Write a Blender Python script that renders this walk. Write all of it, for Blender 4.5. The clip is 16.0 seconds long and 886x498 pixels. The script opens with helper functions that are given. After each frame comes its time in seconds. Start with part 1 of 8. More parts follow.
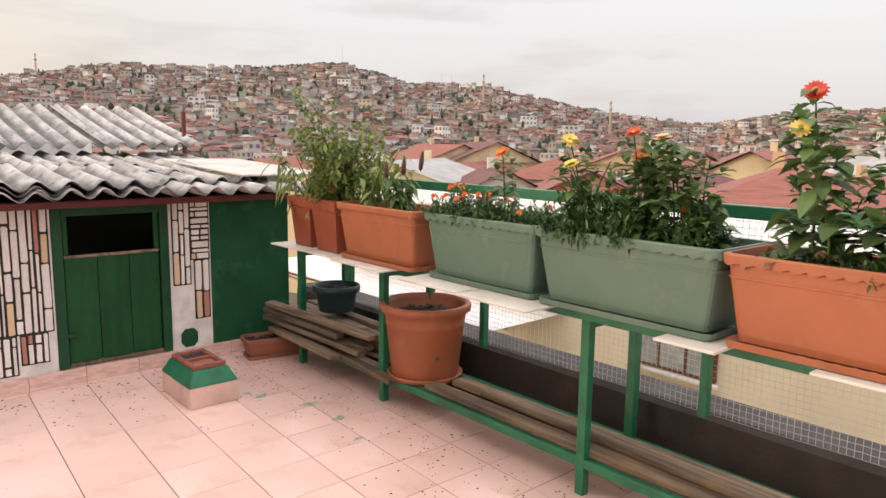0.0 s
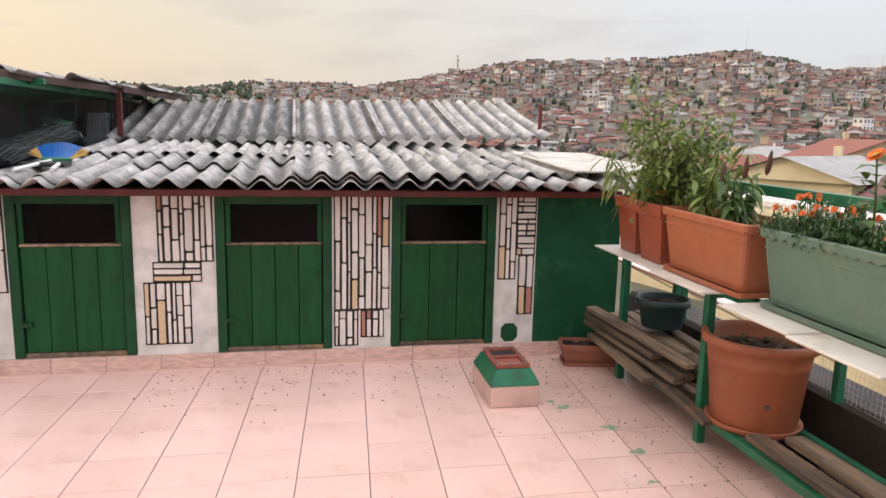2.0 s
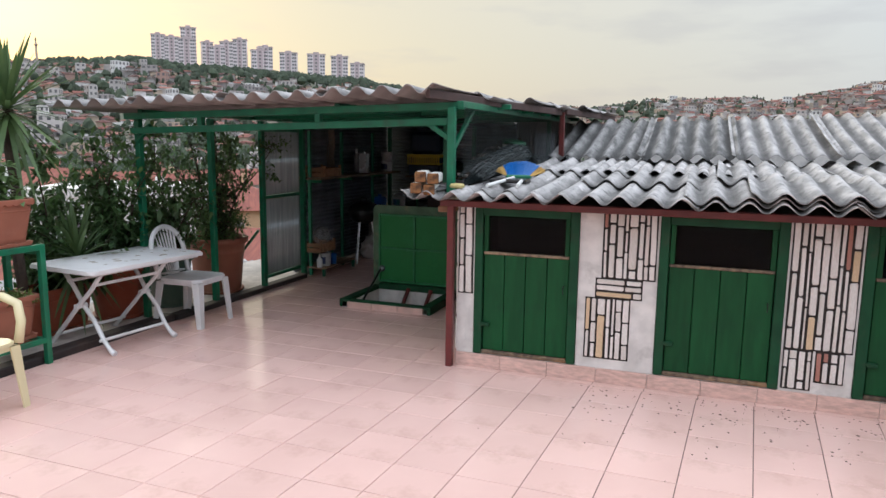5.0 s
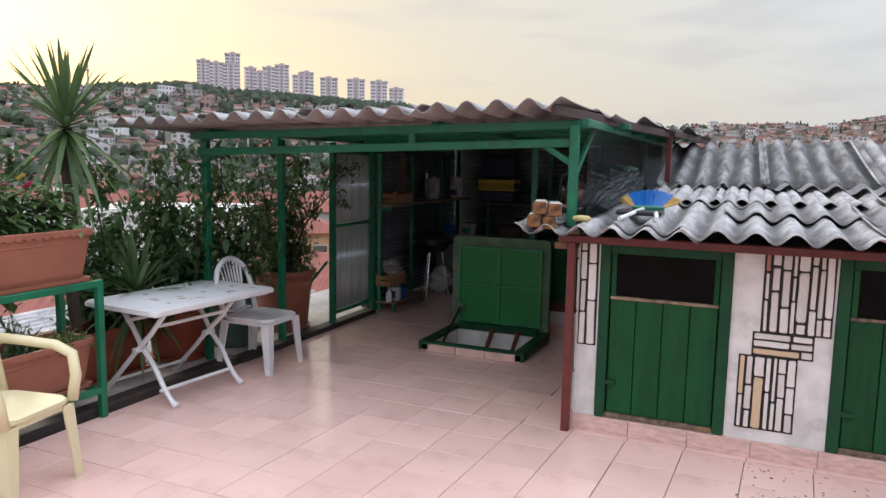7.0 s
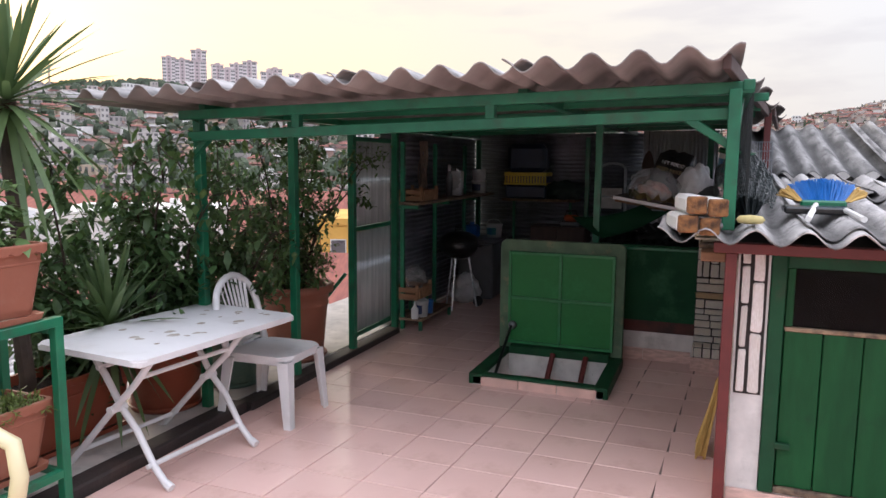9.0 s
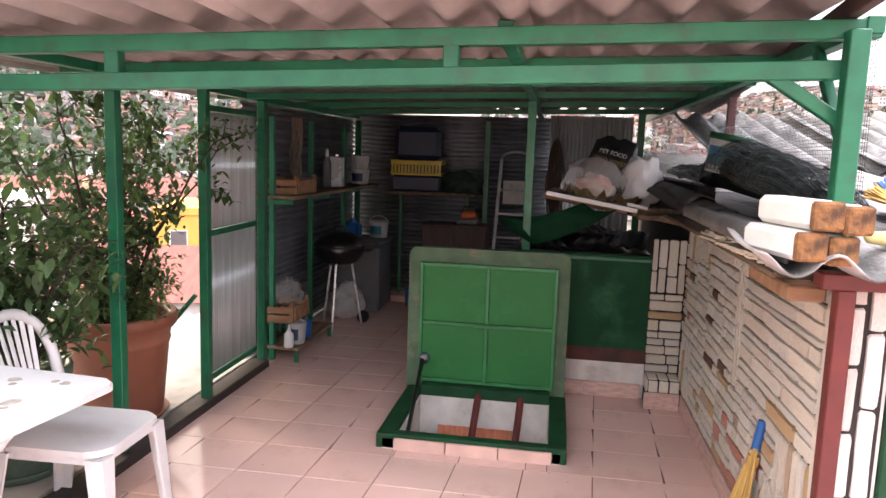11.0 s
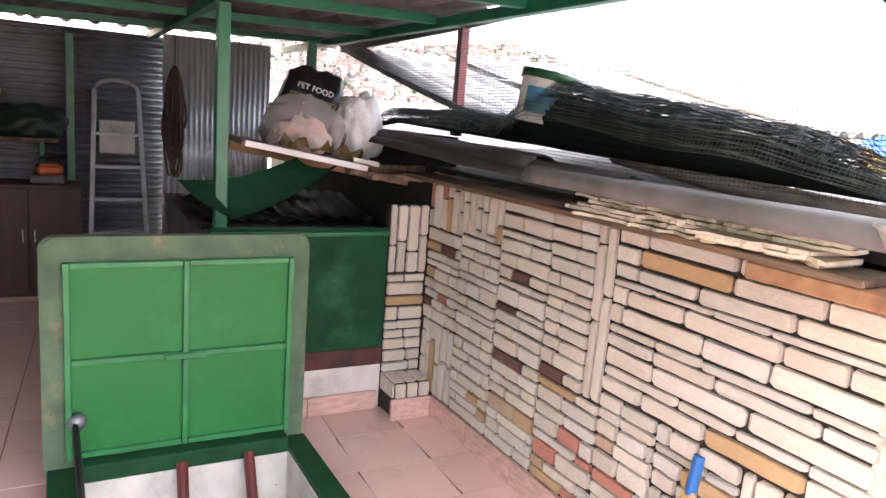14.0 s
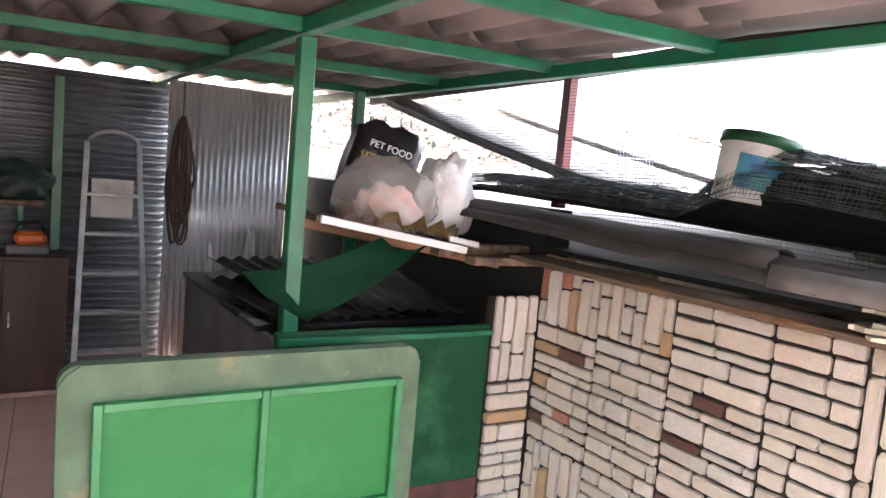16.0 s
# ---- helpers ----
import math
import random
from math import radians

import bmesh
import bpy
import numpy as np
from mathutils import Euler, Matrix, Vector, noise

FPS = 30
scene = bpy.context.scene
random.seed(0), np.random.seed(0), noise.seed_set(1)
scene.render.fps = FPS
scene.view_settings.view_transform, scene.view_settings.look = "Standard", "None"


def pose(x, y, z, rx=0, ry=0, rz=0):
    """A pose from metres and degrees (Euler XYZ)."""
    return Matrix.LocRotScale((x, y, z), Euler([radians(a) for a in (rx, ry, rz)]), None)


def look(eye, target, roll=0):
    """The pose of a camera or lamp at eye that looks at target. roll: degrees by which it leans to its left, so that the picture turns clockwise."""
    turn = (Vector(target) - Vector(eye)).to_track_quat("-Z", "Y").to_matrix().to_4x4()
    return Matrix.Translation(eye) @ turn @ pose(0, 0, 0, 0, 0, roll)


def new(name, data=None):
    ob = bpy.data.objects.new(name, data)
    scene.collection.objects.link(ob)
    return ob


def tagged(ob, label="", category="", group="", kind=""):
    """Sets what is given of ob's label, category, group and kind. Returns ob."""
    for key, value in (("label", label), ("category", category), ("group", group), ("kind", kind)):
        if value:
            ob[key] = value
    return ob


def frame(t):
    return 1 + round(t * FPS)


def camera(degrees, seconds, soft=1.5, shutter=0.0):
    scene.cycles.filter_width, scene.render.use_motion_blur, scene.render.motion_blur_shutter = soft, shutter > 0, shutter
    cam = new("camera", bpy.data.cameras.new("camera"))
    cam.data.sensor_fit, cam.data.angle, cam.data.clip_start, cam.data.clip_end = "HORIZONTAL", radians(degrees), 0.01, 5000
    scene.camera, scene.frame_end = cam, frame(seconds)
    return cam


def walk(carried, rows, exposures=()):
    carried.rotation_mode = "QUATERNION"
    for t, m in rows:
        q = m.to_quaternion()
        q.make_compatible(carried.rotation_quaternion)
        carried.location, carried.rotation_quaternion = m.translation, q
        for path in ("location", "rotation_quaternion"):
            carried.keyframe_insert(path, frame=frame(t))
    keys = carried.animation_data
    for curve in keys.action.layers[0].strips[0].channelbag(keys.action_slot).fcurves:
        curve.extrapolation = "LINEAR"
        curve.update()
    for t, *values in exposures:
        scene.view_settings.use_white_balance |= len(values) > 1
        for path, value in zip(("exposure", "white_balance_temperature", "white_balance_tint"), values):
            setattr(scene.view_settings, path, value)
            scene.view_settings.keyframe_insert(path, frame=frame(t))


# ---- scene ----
cam = camera(64.1, 16.0)
PATH = [
    (0, (1.448, -4.797, 1.542), (2.747, -3.306, 1.247), 0.8),
    (0.5, (1.559, -4.763, 1.528), (2.69, -3.142, 1.224), 1.0),
    (1, (1.653, -4.676, 1.542), (2.633, -2.961, 1.228), 1.4),
    (1.5, (1.812, -4.633, 1.563), (2.523, -2.793, 1.233), 1.5),
    (2, (1.922, -4.611, 1.562), (2.29, -2.674, 1.227), 1.3),
    (2.5, (1.916, -4.607, 1.553), (1.974, -2.635, 1.224), 1.1),
    (3, (1.88, -4.617, 1.533), (1.704, -2.65, 1.22), 0.9),
    (3.5, (1.869, -4.587, 1.541), (1.505, -2.646, 1.229), 0.4),
    (4, (1.835, -4.567, 1.55), (1.316, -2.661, 1.238), -0.1),
    (4.5, (1.785, -4.539, 1.561), (1.136, -2.672, 1.254), -0.5),
    (4.7, (1.709, -4.564, 1.565), (1.039, -2.705, 1.257), 0.1),
    (6.8, (0.97, -4.139, 1.545), (0.206, -2.307, 1.303), 1.4),
    (7, (0.891, -4.057, 1.554), (0.103, -2.235, 1.314), 1.1),
    (7.5, (0.639, -3.849, 1.552), (-0.166, -2.035, 1.308), 0.5),
    (8, (0.399, -3.588, 1.562), (-0.402, -1.772, 1.318), 0.4),
    (8.2, (0.285, -3.516, 1.539), (-0.499, -1.692, 1.296), 0.4),
    (10.3, (-0.536, -2.408, 1.463), (-1.064, -0.497, 1.196), 1.1),
    (10.5, (-0.599, -2.284, 1.457), (-1.071, -0.359, 1.191), 1.3),
    (11, (-0.787, -2.019, 1.438), (-1.093, -0.061, 1.169), 1.9),
    (11.5, (-1.015, -1.808, 1.444), (-1.107, 0.173, 1.181), 3.0),
    (12, (-1.146, -1.552, 1.432), (-0.993, 0.427, 1.186), 3.5),
    (12.5, (-1.309, -1.312, 1.43), (-0.894, 0.626, 1.163), 3.4),
    (13, (-1.467, -1.134, 1.397), (-0.804, 0.721, 1.055), 3.1),
    (13.5, (-1.498, -0.909, 1.375), (-0.655, 0.864, 0.995), 3.6),
    (14, (-1.539, -0.668, 1.376), (-0.584, 1.052, 1.017), 4.4),
    (14.5, (-1.634, -0.432, 1.395), (-0.638, 1.274, 1.079), 4.7),
    (15, (-1.636, -0.17, 1.378), (-0.649, 1.549, 1.111), 5.0),
    (15.5, (-1.619, 0.042, 1.394), (-0.617, 1.761, 1.19), 5.6),
    (16, (-1.714, 0.24, 1.391), (-0.652, 1.921, 1.184), 5.1),
]
walk(cam, [(t, look(eye, target, roll)) for t, eye, target, roll in PATH],
     exposures=[(0.0, 0.18, 6450, 9), (2.5, 0.07, 6000, 6), (4.5, 0.0, 5550, 2), (8.2, 0.08, 5550, 8), (10.3, 1.22, 6050, 12), (12.0, 2.15, 6120, 14), (13.5, 2.58, 5950, 11), (16.0, 3.28, 5800, 10)])

# ---- world and sun: hazy evening, low sun behind thin cloud ----
SUN_AZ = radians(-61)            # from +y, negative to the left
SUN_EL = radians(11)
sun_dir = Vector((math.sin(SUN_AZ) * math.cos(SUN_EL), math.cos(SUN_AZ) * math.cos(SUN_EL), math.sin(SUN_EL)))
world = bpy.data.worlds.new("evening_sky")
scene.world = world
world.use_nodes = True
wt = world.node_tree
wt.nodes.clear()


def wnode(kind, **sets):
    n = wt.nodes.new(kind)
    for k, v in sets.items():
        if k == "op":
            n.operation = v
        elif k == "blend":
            n.blend_type = v
        else:
            n.inputs[int(k[1:])].default_value = v
    return n


w_out = wnode("ShaderNodeOutputWorld")
w_bg = wnode("ShaderNodeBackground")
w_sky = wt.nodes.new("ShaderNodeTexSky")
w_sky.sky_type = "NISHITA"
w_sky.sun_disc = False
w_sky.sun_elevation = SUN_EL
w_sky.sun_rotation = SUN_AZ
w_sky.air_density, w_sky.dust_density = 1.5, 3.0
w_co = wt.nodes.new("ShaderNodeTexCoord")
w_sep = wt.nodes.new("ShaderNodeSeparateXYZ")
wt.links.new(w_co.outputs["Generated"], w_sep.inputs[0])
# cloud veil: dull at the horizon, brighter overhead
w_map = wt.nodes.new("ShaderNodeMapRange")
w_map.inputs[1].default_value, w_map.inputs[2].default_value = 0.0, 0.9
w_map.inputs[3].default_value, w_map.inputs[4].default_value = 0.0, 1.0
wt.links.new(w_sep.outputs[2], w_map.inputs[0])
w_ramp = wt.nodes.new("ShaderNodeValToRGB")
w_ramp.color_ramp.elements[0].color = (0.61, 0.59, 0.605, 1)
w_ramp.color_ramp.elements[1].position = 1.0
w_ramp.color_ramp.elements[1].color = (2.9, 2.72, 2.78, 1)
mid = w_ramp.color_ramp.elements.new(0.3)
mid.color = (0.80, 0.76, 0.785, 1)
wt.links.new(w_map.outputs[0], w_ramp.inputs[0])
# warm glow of the low sun through the haze
w_dot = wt.nodes.new("ShaderNodeVectorMath")
w_dot.operation = "DOT_PRODUCT"
w_dot.inputs[1].default_value = sun_dir
w_nrm = wt.nodes.new("ShaderNodeVectorMath")
w_nrm.operation = "NORMALIZE"
wt.links.new(w_co.outputs["Generated"], w_nrm.inputs[0])
wt.links.new(w_nrm.outputs[0], w_dot.inputs[0])
w_max = wnode("ShaderNodeMath", op="MAXIMUM", i1=0.0)
wt.links.new(w_dot.outputs["Value"], w_max.inputs[0])
w_pow = wnode("ShaderNodeMath", op="POWER", i1=1.1)
wt.links.new(w_max.outputs[0], w_pow.inputs[0])
w_glow = wnode("ShaderNodeMix")
w_glow.data_type = "RGBA"
w_glow.blend_type = "MIX"
w_glow.inputs[7].default_value = (0.76, 0.55, 0.31, 1)
w_fac = wnode("ShaderNodeMath", op="MULTIPLY", i1=0.85)
wt.links.new(w_pow.outputs[0], w_fac.inputs[0])
wt.links.new(w_fac.outputs[0], w_glow.inputs[0])
wt.links.new(w_ramp.outputs[0], w_glow.inputs[6])
# streaky clouds
w_cm = wt.nodes.new("ShaderNodeMapping")
w_cm.inputs["Scale"].default_value = (3.0, 3.0, 14.0)
wt.links.new(w_co.outputs["Generated"], w_cm.inputs[0])
w_cn = wt.nodes.new("ShaderNodeTexNoise")
w_cn.inputs["Scale"].default_value = 1.6
w_cn.inputs["Detail"].default_value = 5.0
wt.links.new(w_cm.outputs[0], w_cn.inputs[0])
w_cr = wt.nodes.new("ShaderNodeMapRange")
w_cr.inputs[1].default_value, w_cr.inputs[2].default_value = 0.52, 0.66
w_cr.inputs[3].default_value, w_cr.inputs[4].default_value = 0.0, 0.33
wt.links.new(w_cn.outputs[0], w_cr.inputs[0])
w_cl = wnode("ShaderNodeMix")
w_cl.data_type = "RGBA"
w_cl.inputs[7].default_value = (0.50, 0.425, 0.43, 1)
wt.links.new(w_cr.outputs[0], w_cl.inputs[0])
wt.links.new(w_glow.outputs[2], w_cl.inputs[6])
w_add = wnode("ShaderNodeMix")
w_add.data_type = "RGBA"
w_add.blend_type = "ADD"
w_add.inputs[0].default_value = 0.03
wt.links.new(w_cl.outputs[2], w_add.inputs[6])
wt.links.new(w_sky.outputs[0], w_add.inputs[7])
wt.links.new(w_add.outputs[2], w_bg.inputs[0])
w_bg.inputs[1].default_value = 1.0
wt.links.new(w_bg.outputs[0], w_out.inputs[0])

sun_data = bpy.data.lights.new("sun", "SUN")
sun_data.energy = 1.7
sun_data.angle = radians(14)
sun_data.color = (1.0, 0.82, 0.6)
sun = new("sun", sun_data)
sun.matrix_world = look((0, 0, 60), Vector((0, 0, 60)) - sun_dir)


# ---- materials ----
def material(name, a, b=None, rough=0.6, metal=0.0, scale=6.0, fine=60.0, bump=0.15, depth=0.004, stain=None, stain_amt=0.35,
             stain_scale=1.5, vary=0.0, pieces=None, stretch=(1, 1, 1), rough_var=0.12, island=False, spec=None, through_light=0.0):
    """Two-scale mottled surface. pieces: colours picked at random for each object (or island)."""
    m = bpy.data.materials.new(name)
    m.use_nodes = True
    t = m.node_tree
    n, l = t.nodes, t.links
    bsdf = n["Principled BSDF"]
    co = n.new("ShaderNodeTexCoord")
    mp = n.new("ShaderNodeMapping")
    mp.inputs["Scale"].default_value = stretch
    l.new(co.outputs["Object"], mp.inputs[0])
    big = n.new("ShaderNodeTexNoise")
    big.inputs["Scale"].default_value = scale
    big.inputs["Detail"].default_value = 6
    l.new(mp.outputs[0], big.inputs[0])
    small = n.new("ShaderNodeTexNoise")
    small.inputs["Scale"].default_value = fine
    small.inputs["Detail"].default_value = 4
    l.new(mp.outputs[0], small.inputs[0])
    b = b or tuple(c * 0.72 for c in a)
    mix = n.new("ShaderNodeMix")
    mix.data_type = "RGBA"
    rng = n.new("ShaderNodeMapRange")
    rng.inputs[1].default_value, rng.inputs[2].default_value = 0.35, 0.65
    l.new(big.outputs[0], rng.inputs[0])
    l.new(rng.outputs[0], mix.inputs[0])
    mix.inputs[6].default_value, mix.inputs[7].default_value = (*a, 1), (*b, 1)
    col = mix.outputs[2]
    if vary or pieces:
        if island:
            src = n.new("ShaderNodeNewGeometry").outputs["Random Per Island"]
            offs = src
        else:
            src = n.new("ShaderNodeObjectInfo").outputs["Random"]
            offs = src
        # shift the grain from piece to piece
        comb = n.new("ShaderNodeMath")
        comb.operation = "MULTIPLY"
        comb.inputs[1].default_value = 37.0
        l.new(offs, comb.inputs[0])
        l.new(comb.outputs[0], mp.inputs["Location"])
        if pieces:
            ramp = n.new("ShaderNodeValToRGB")
            ramp.color_ramp.interpolation = "CONSTANT"
            els = ramp.color_ramp.elements
            for i, (pos, c) in enumerate(pieces):
                e = els[i] if i < 2 else els.new(pos)
                e.position = pos
                e.color = (*c, 1)
            l.new(src, ramp.inputs[0])
            mul = n.new("ShaderNodeMix")
            mul.data_type = "RGBA"
            mul.blend_type = "MULTIPLY"
            mul.inputs[0].default_value = 1.0
            l.new(col, mul.inputs[6])
            l.new(ramp.outputs[0], mul.inputs[7])
            col = mul.outputs[2]
        if vary:
            hsv = n.new("ShaderNodeHueSaturation")
            r2 = n.new("ShaderNodeMapRange")
            r2.inputs[3].default_value, r2.inputs[4].default_value = 1 - vary, 1 + vary
            frac = n.new("ShaderNodeMath")
            frac.operation = "FRACT"
            mul2 = n.new("ShaderNodeMath")
            mul2.operation = "MULTIPLY"
            mul2.inputs[1].default_value = 7.31
            l.new(src, mul2.inputs[0])
            l.new(mul2.outputs[0], frac.inputs[0])
            l.new(frac.outputs[0], r2.inputs[0])
            l.new(r2.outputs[0], hsv.inputs["Value"])
            l.new(col, hsv.inputs["Color"])
            col = hsv.outputs[0]
    if stain:
        st = n.new("ShaderNodeTexNoise")
        st.inputs["Scale"].default_value = stain_scale
        st.inputs["Detail"].default_value = 8
        st.inputs["Roughness"].default_value = 0.65
        l.new(co.outputs["Object"], st.inputs[0])
        sr = n.new("ShaderNodeMapRange")
        sr.inputs[1].default_value, sr.inputs[2].default_value = 0.54, 0.68
        sr.inputs[4].default_value = stain_amt
        l.new(st.outputs[0], sr.inputs[0])
        sm = n.new("ShaderNodeMix")
        sm.data_type = "RGBA"
        sm.inputs[7].default_value = (*stain, 1)
        l.new(sr.outputs[0], sm.inputs[0])
        l.new(col, sm.inputs[6])
        col = sm.outputs[2]
    l.new(col, bsdf.inputs["Base Color"])
    rr = n.new("ShaderNodeMapRange")
    rr.inputs[3].default_value = max(0.03, rough - rough_var)
    rr.inputs[4].default_value = min(1.0, rough + rough_var)
    l.new(big.outputs[0], rr.inputs[0])
    l.new(rr.outputs[0], bsdf.inputs["Roughness"])
    bsdf.inputs["Metallic"].default_value = metal
    if spec is not None:
        bsdf.inputs["Specular IOR Level"].default_value = spec
    if through_light:
        bsdf.inputs["Subsurface Weight"].default_value = 0.0
        tr = n.new("ShaderNodeBsdfTranslucent")
        l.new(col, tr.inputs[0])
        ms = n.new("ShaderNodeMixShader")
        ms.inputs[0].default_value = through_light
        l.new(bsdf.outputs[0], ms.inputs[1])
        l.new(tr.outputs[0], ms.inputs[2])
        l.new(ms.outputs[0], n["Material Output"].inputs[0])
    if bump:
        bp = n.new("ShaderNodeBump")
        bp.inputs["Strength"].default_value = bump
        bp.inputs["Distance"].default_value = depth
        l.new(small.outputs[0], bp.inputs["Height"])
        l.new(bp.outputs[0], bsdf.inputs["Normal"])
    return m


M_TILE = material("pink_glazed_tile", (0.75, 0.515, 0.45), (0.69, 0.465, 0.405), rough=0.15, rough_var=0.12, scale=1.6, fine=25, bump=0.07, depth=0.002,
                  stain=(0.42, 0.27, 0.20), stain_amt=0.32, stain_scale=2.6, vary=0.045, spec=0.6)
M_GROUT = material("dirty_grout", (0.15, 0.108, 0.094), rough=0.9, scale=4)
M_BASE_TILE = material("pink_base_tile", (0.70, 0.47, 0.40), rough=0.35, scale=5, stain=(0.35, 0.27, 0.2), vary=0.05)
M_PLASTER = material("white_plaster", (0.72, 0.68, 0.64), (0.55, 0.52, 0.49), rough=0.85, scale=7, fine=40, bump=0.4, stain=(0.33, 0.30, 0.28), stain_amt=0.5, stain_scale=5)
M_MORTAR = material("dark_mortar", (0.035, 0.028, 0.025), rough=0.95, scale=12, fine=120, bump=0.5)
M_STONE = material("split_stone", (1.0, 0.99, 0.97), (0.92, 0.89, 0.84), rough=0.8, scale=9, fine=60, bump=0.9, depth=0.008,
                   pieces=[(0.0, (0.97, 0.92, 0.82)), (0.30, (0.94, 0.87, 0.77)), (0.55, (0.98, 0.95, 0.89)), (0.76, (0.92, 0.88, 0.80)), (0.885, (0.70, 0.50, 0.28)),
                           (0.92, (0.66, 0.30, 0.23)), (0.96, (0.20, 0.10, 0.085)), (0.978, (0.76, 0.58, 0.42))],
                   vary=0.07, stain=(0.55, 0.40, 0.25), stain_amt=0.28, stain_scale=22)
M_STONE_W = material("whitewashed_stone", (1.0, 1.0, 1.0), (0.86, 0.84, 0.81), rough=0.75, scale=9, fine=70, bump=0.6, depth=0.006,
                     pieces=[(0.0, (0.84, 0.78, 0.74)), (0.45, (0.78, 0.72, 0.67)), (0.72, (0.88, 0.83, 0.79)), (0.90, (0.70, 0.52, 0.33)), (0.95, (0.48, 0.22, 0.17))],
                     vary=0.06, stain=(0.45, 0.36, 0.30), stain_amt=0.3, stain_scale=14)
M_GREEN_WOOD = material("green_painted_planks", (0.009, 0.070, 0.020), (0.007, 0.050, 0.015), rough=0.6, scale=5, fine=90, bump=0.3, stretch=(4, 4, 0.6),
                        stain=(0.008, 0.04, 0.016), stain_amt=0.5, stain_scale=6, vary=0.12, spec=0.25)
M_GREEN_FRAME = material("green_painted_frame", (0.010, 0.062, 0.024), (0.008, 0.045, 0.018), rough=0.55, spec=0.25, scale=8, fine=60, bump=0.2, stain=(0.05, 0.04, 0.03), stain_amt=0.3, stain_scale=9)
M_GREEN_WALL = material("green_painted_plaster", (0.008, 0.068, 0.026), (0.006, 0.05, 0.020), rough=0.7, spec=0.25, scale=4, fine=40, bump=0.35, stain=(0.06, 0.20, 0.10), stain_amt=0.45, stain_scale=2.5)
M_GREEN_METAL = material("green_painted_steel", (0.016, 0.16, 0.075), (0.012, 0.115, 0.058), rough=0.38, scale=9, fine=70, bump=0.08, stain=(0.05, 0.045, 0.03), stain_amt=0.35, stain_scale=8)
M_LID_GREEN = material("light_green_sheet", (0.028, 0.175, 0.044), (0.021, 0.140, 0.036), rough=0.55, spec=0.3, scale=3, fine=50, bump=0.08, stain=(0.06, 0.30, 0.09), stain_amt=0.35, stain_scale=3)
M_LID_BAR = material("green_lid_bar", (0.035, 0.21, 0.07), rough=0.45, scale=9)
M_LID_PAD = material("grey_green_canvas", (0.10, 0.16, 0.095), (0.07, 0.115, 0.07), rough=0.85, scale=8, fine=90, bump=0.5, stain=(0.34, 0.24, 0.14), stain_amt=0.5, stain_scale=7)
M_RED_STEEL = material("red_brown_steel", (0.13, 0.018, 0.016), (0.09, 0.014, 0.013), rough=0.5, scale=8, bump=0.15)
M_ROOF = material("fibre_cement", (0.50, 0.475, 0.46), (0.27, 0.26, 0.25), rough=0.9, scale=7.0, fine=70, bump=0.8, depth=0.006, stretch=(1.6, 0.5, 1),
                  stain=(0.085, 0.082, 0.078), stain_amt=0.75, stain_scale=11.0, vary=0.16)
M_ROOF_D = material("lichen_fibre_cement", (0.30, 0.29, 0.28), (0.10, 0.097, 0.093), rough=0.92, scale=8.0, fine=70, bump=0.8, depth=0.006, stretch=(2, 0.4, 1),
                    stain=(0.06, 0.06, 0.057), stain_amt=0.85, stain_scale=9.0, vary=0.2)
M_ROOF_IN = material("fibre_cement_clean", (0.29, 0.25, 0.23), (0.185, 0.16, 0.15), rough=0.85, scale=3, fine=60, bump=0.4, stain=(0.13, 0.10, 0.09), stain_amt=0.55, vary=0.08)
M_GALV = material("galvanised_sheet", (0.80, 0.82, 0.84), (0.68, 0.70, 0.72), rough=0.28, metal=0.4, scale=5, fine=60, bump=0.05, stain=(0.2, 0.19, 0.18), stain_amt=0.3)
M_GALV_BRIGHT = material("bright_zinc_sheet", (0.80, 0.83, 0.86), (0.62, 0.65, 0.69), rough=0.24, metal=0.5, scale=2, fine=60, bump=0.03, stretch=(3, 3, 0.4))
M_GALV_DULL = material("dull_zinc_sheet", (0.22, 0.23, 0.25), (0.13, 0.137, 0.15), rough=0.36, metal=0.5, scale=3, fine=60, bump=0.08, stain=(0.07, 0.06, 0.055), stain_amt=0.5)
M_TERRA = material("terracotta_plastic", (0.36, 0.115, 0.052), (0.31, 0.098, 0.045), rough=0.5, scale=4, fine=120, bump=0.05, stain=(0.40, 0.20, 0.12), stain_amt=0.35, stain_scale=5)
M_TERRA_DK = material("brick_red_plastic", (0.28, 0.065, 0.03), (0.24, 0.055, 0.027), rough=0.45, scale=4, bump=0.05, stain=(0.35, 0.18, 0.12), stain_amt=0.25)
M_TERRA_OLD = material("weathered_terracotta_plastic", (0.30, 0.11, 0.065), (0.25, 0.09, 0.055), rough=0.6, scale=4, bump=0.08, stain=(0.36, 0.22, 0.16), stain_amt=0.5)
M_SAGE = material("sage_green_plastic", (0.108, 0.172, 0.134), (0.090, 0.146, 0.114), rough=0.5, scale=4, fine=120, bump=0.05, stain=(0.22, 0.26, 0.19), stain_amt=0.4, stain_scale=5)
M_DARKPOT = material("dark_teal_plastic", (0.018, 0.045, 0.045), rough=0.45, scale=5, bump=0.05)
M_SOIL = material("potting_soil", (0.06, 0.04, 0.028), (0.02, 0.014, 0.01), rough=0.95, scale=18, fine=90, bump=0.9, depth=0.02)
M_WHITE_PL = material("white_plastic", (0.74, 0.73, 0.73), (0.66, 0.65, 0.65), rough=0.4, scale=3, bump=0.04, stain=(0.45, 0.42, 0.38), stain_amt=0.25, stain_scale=6)
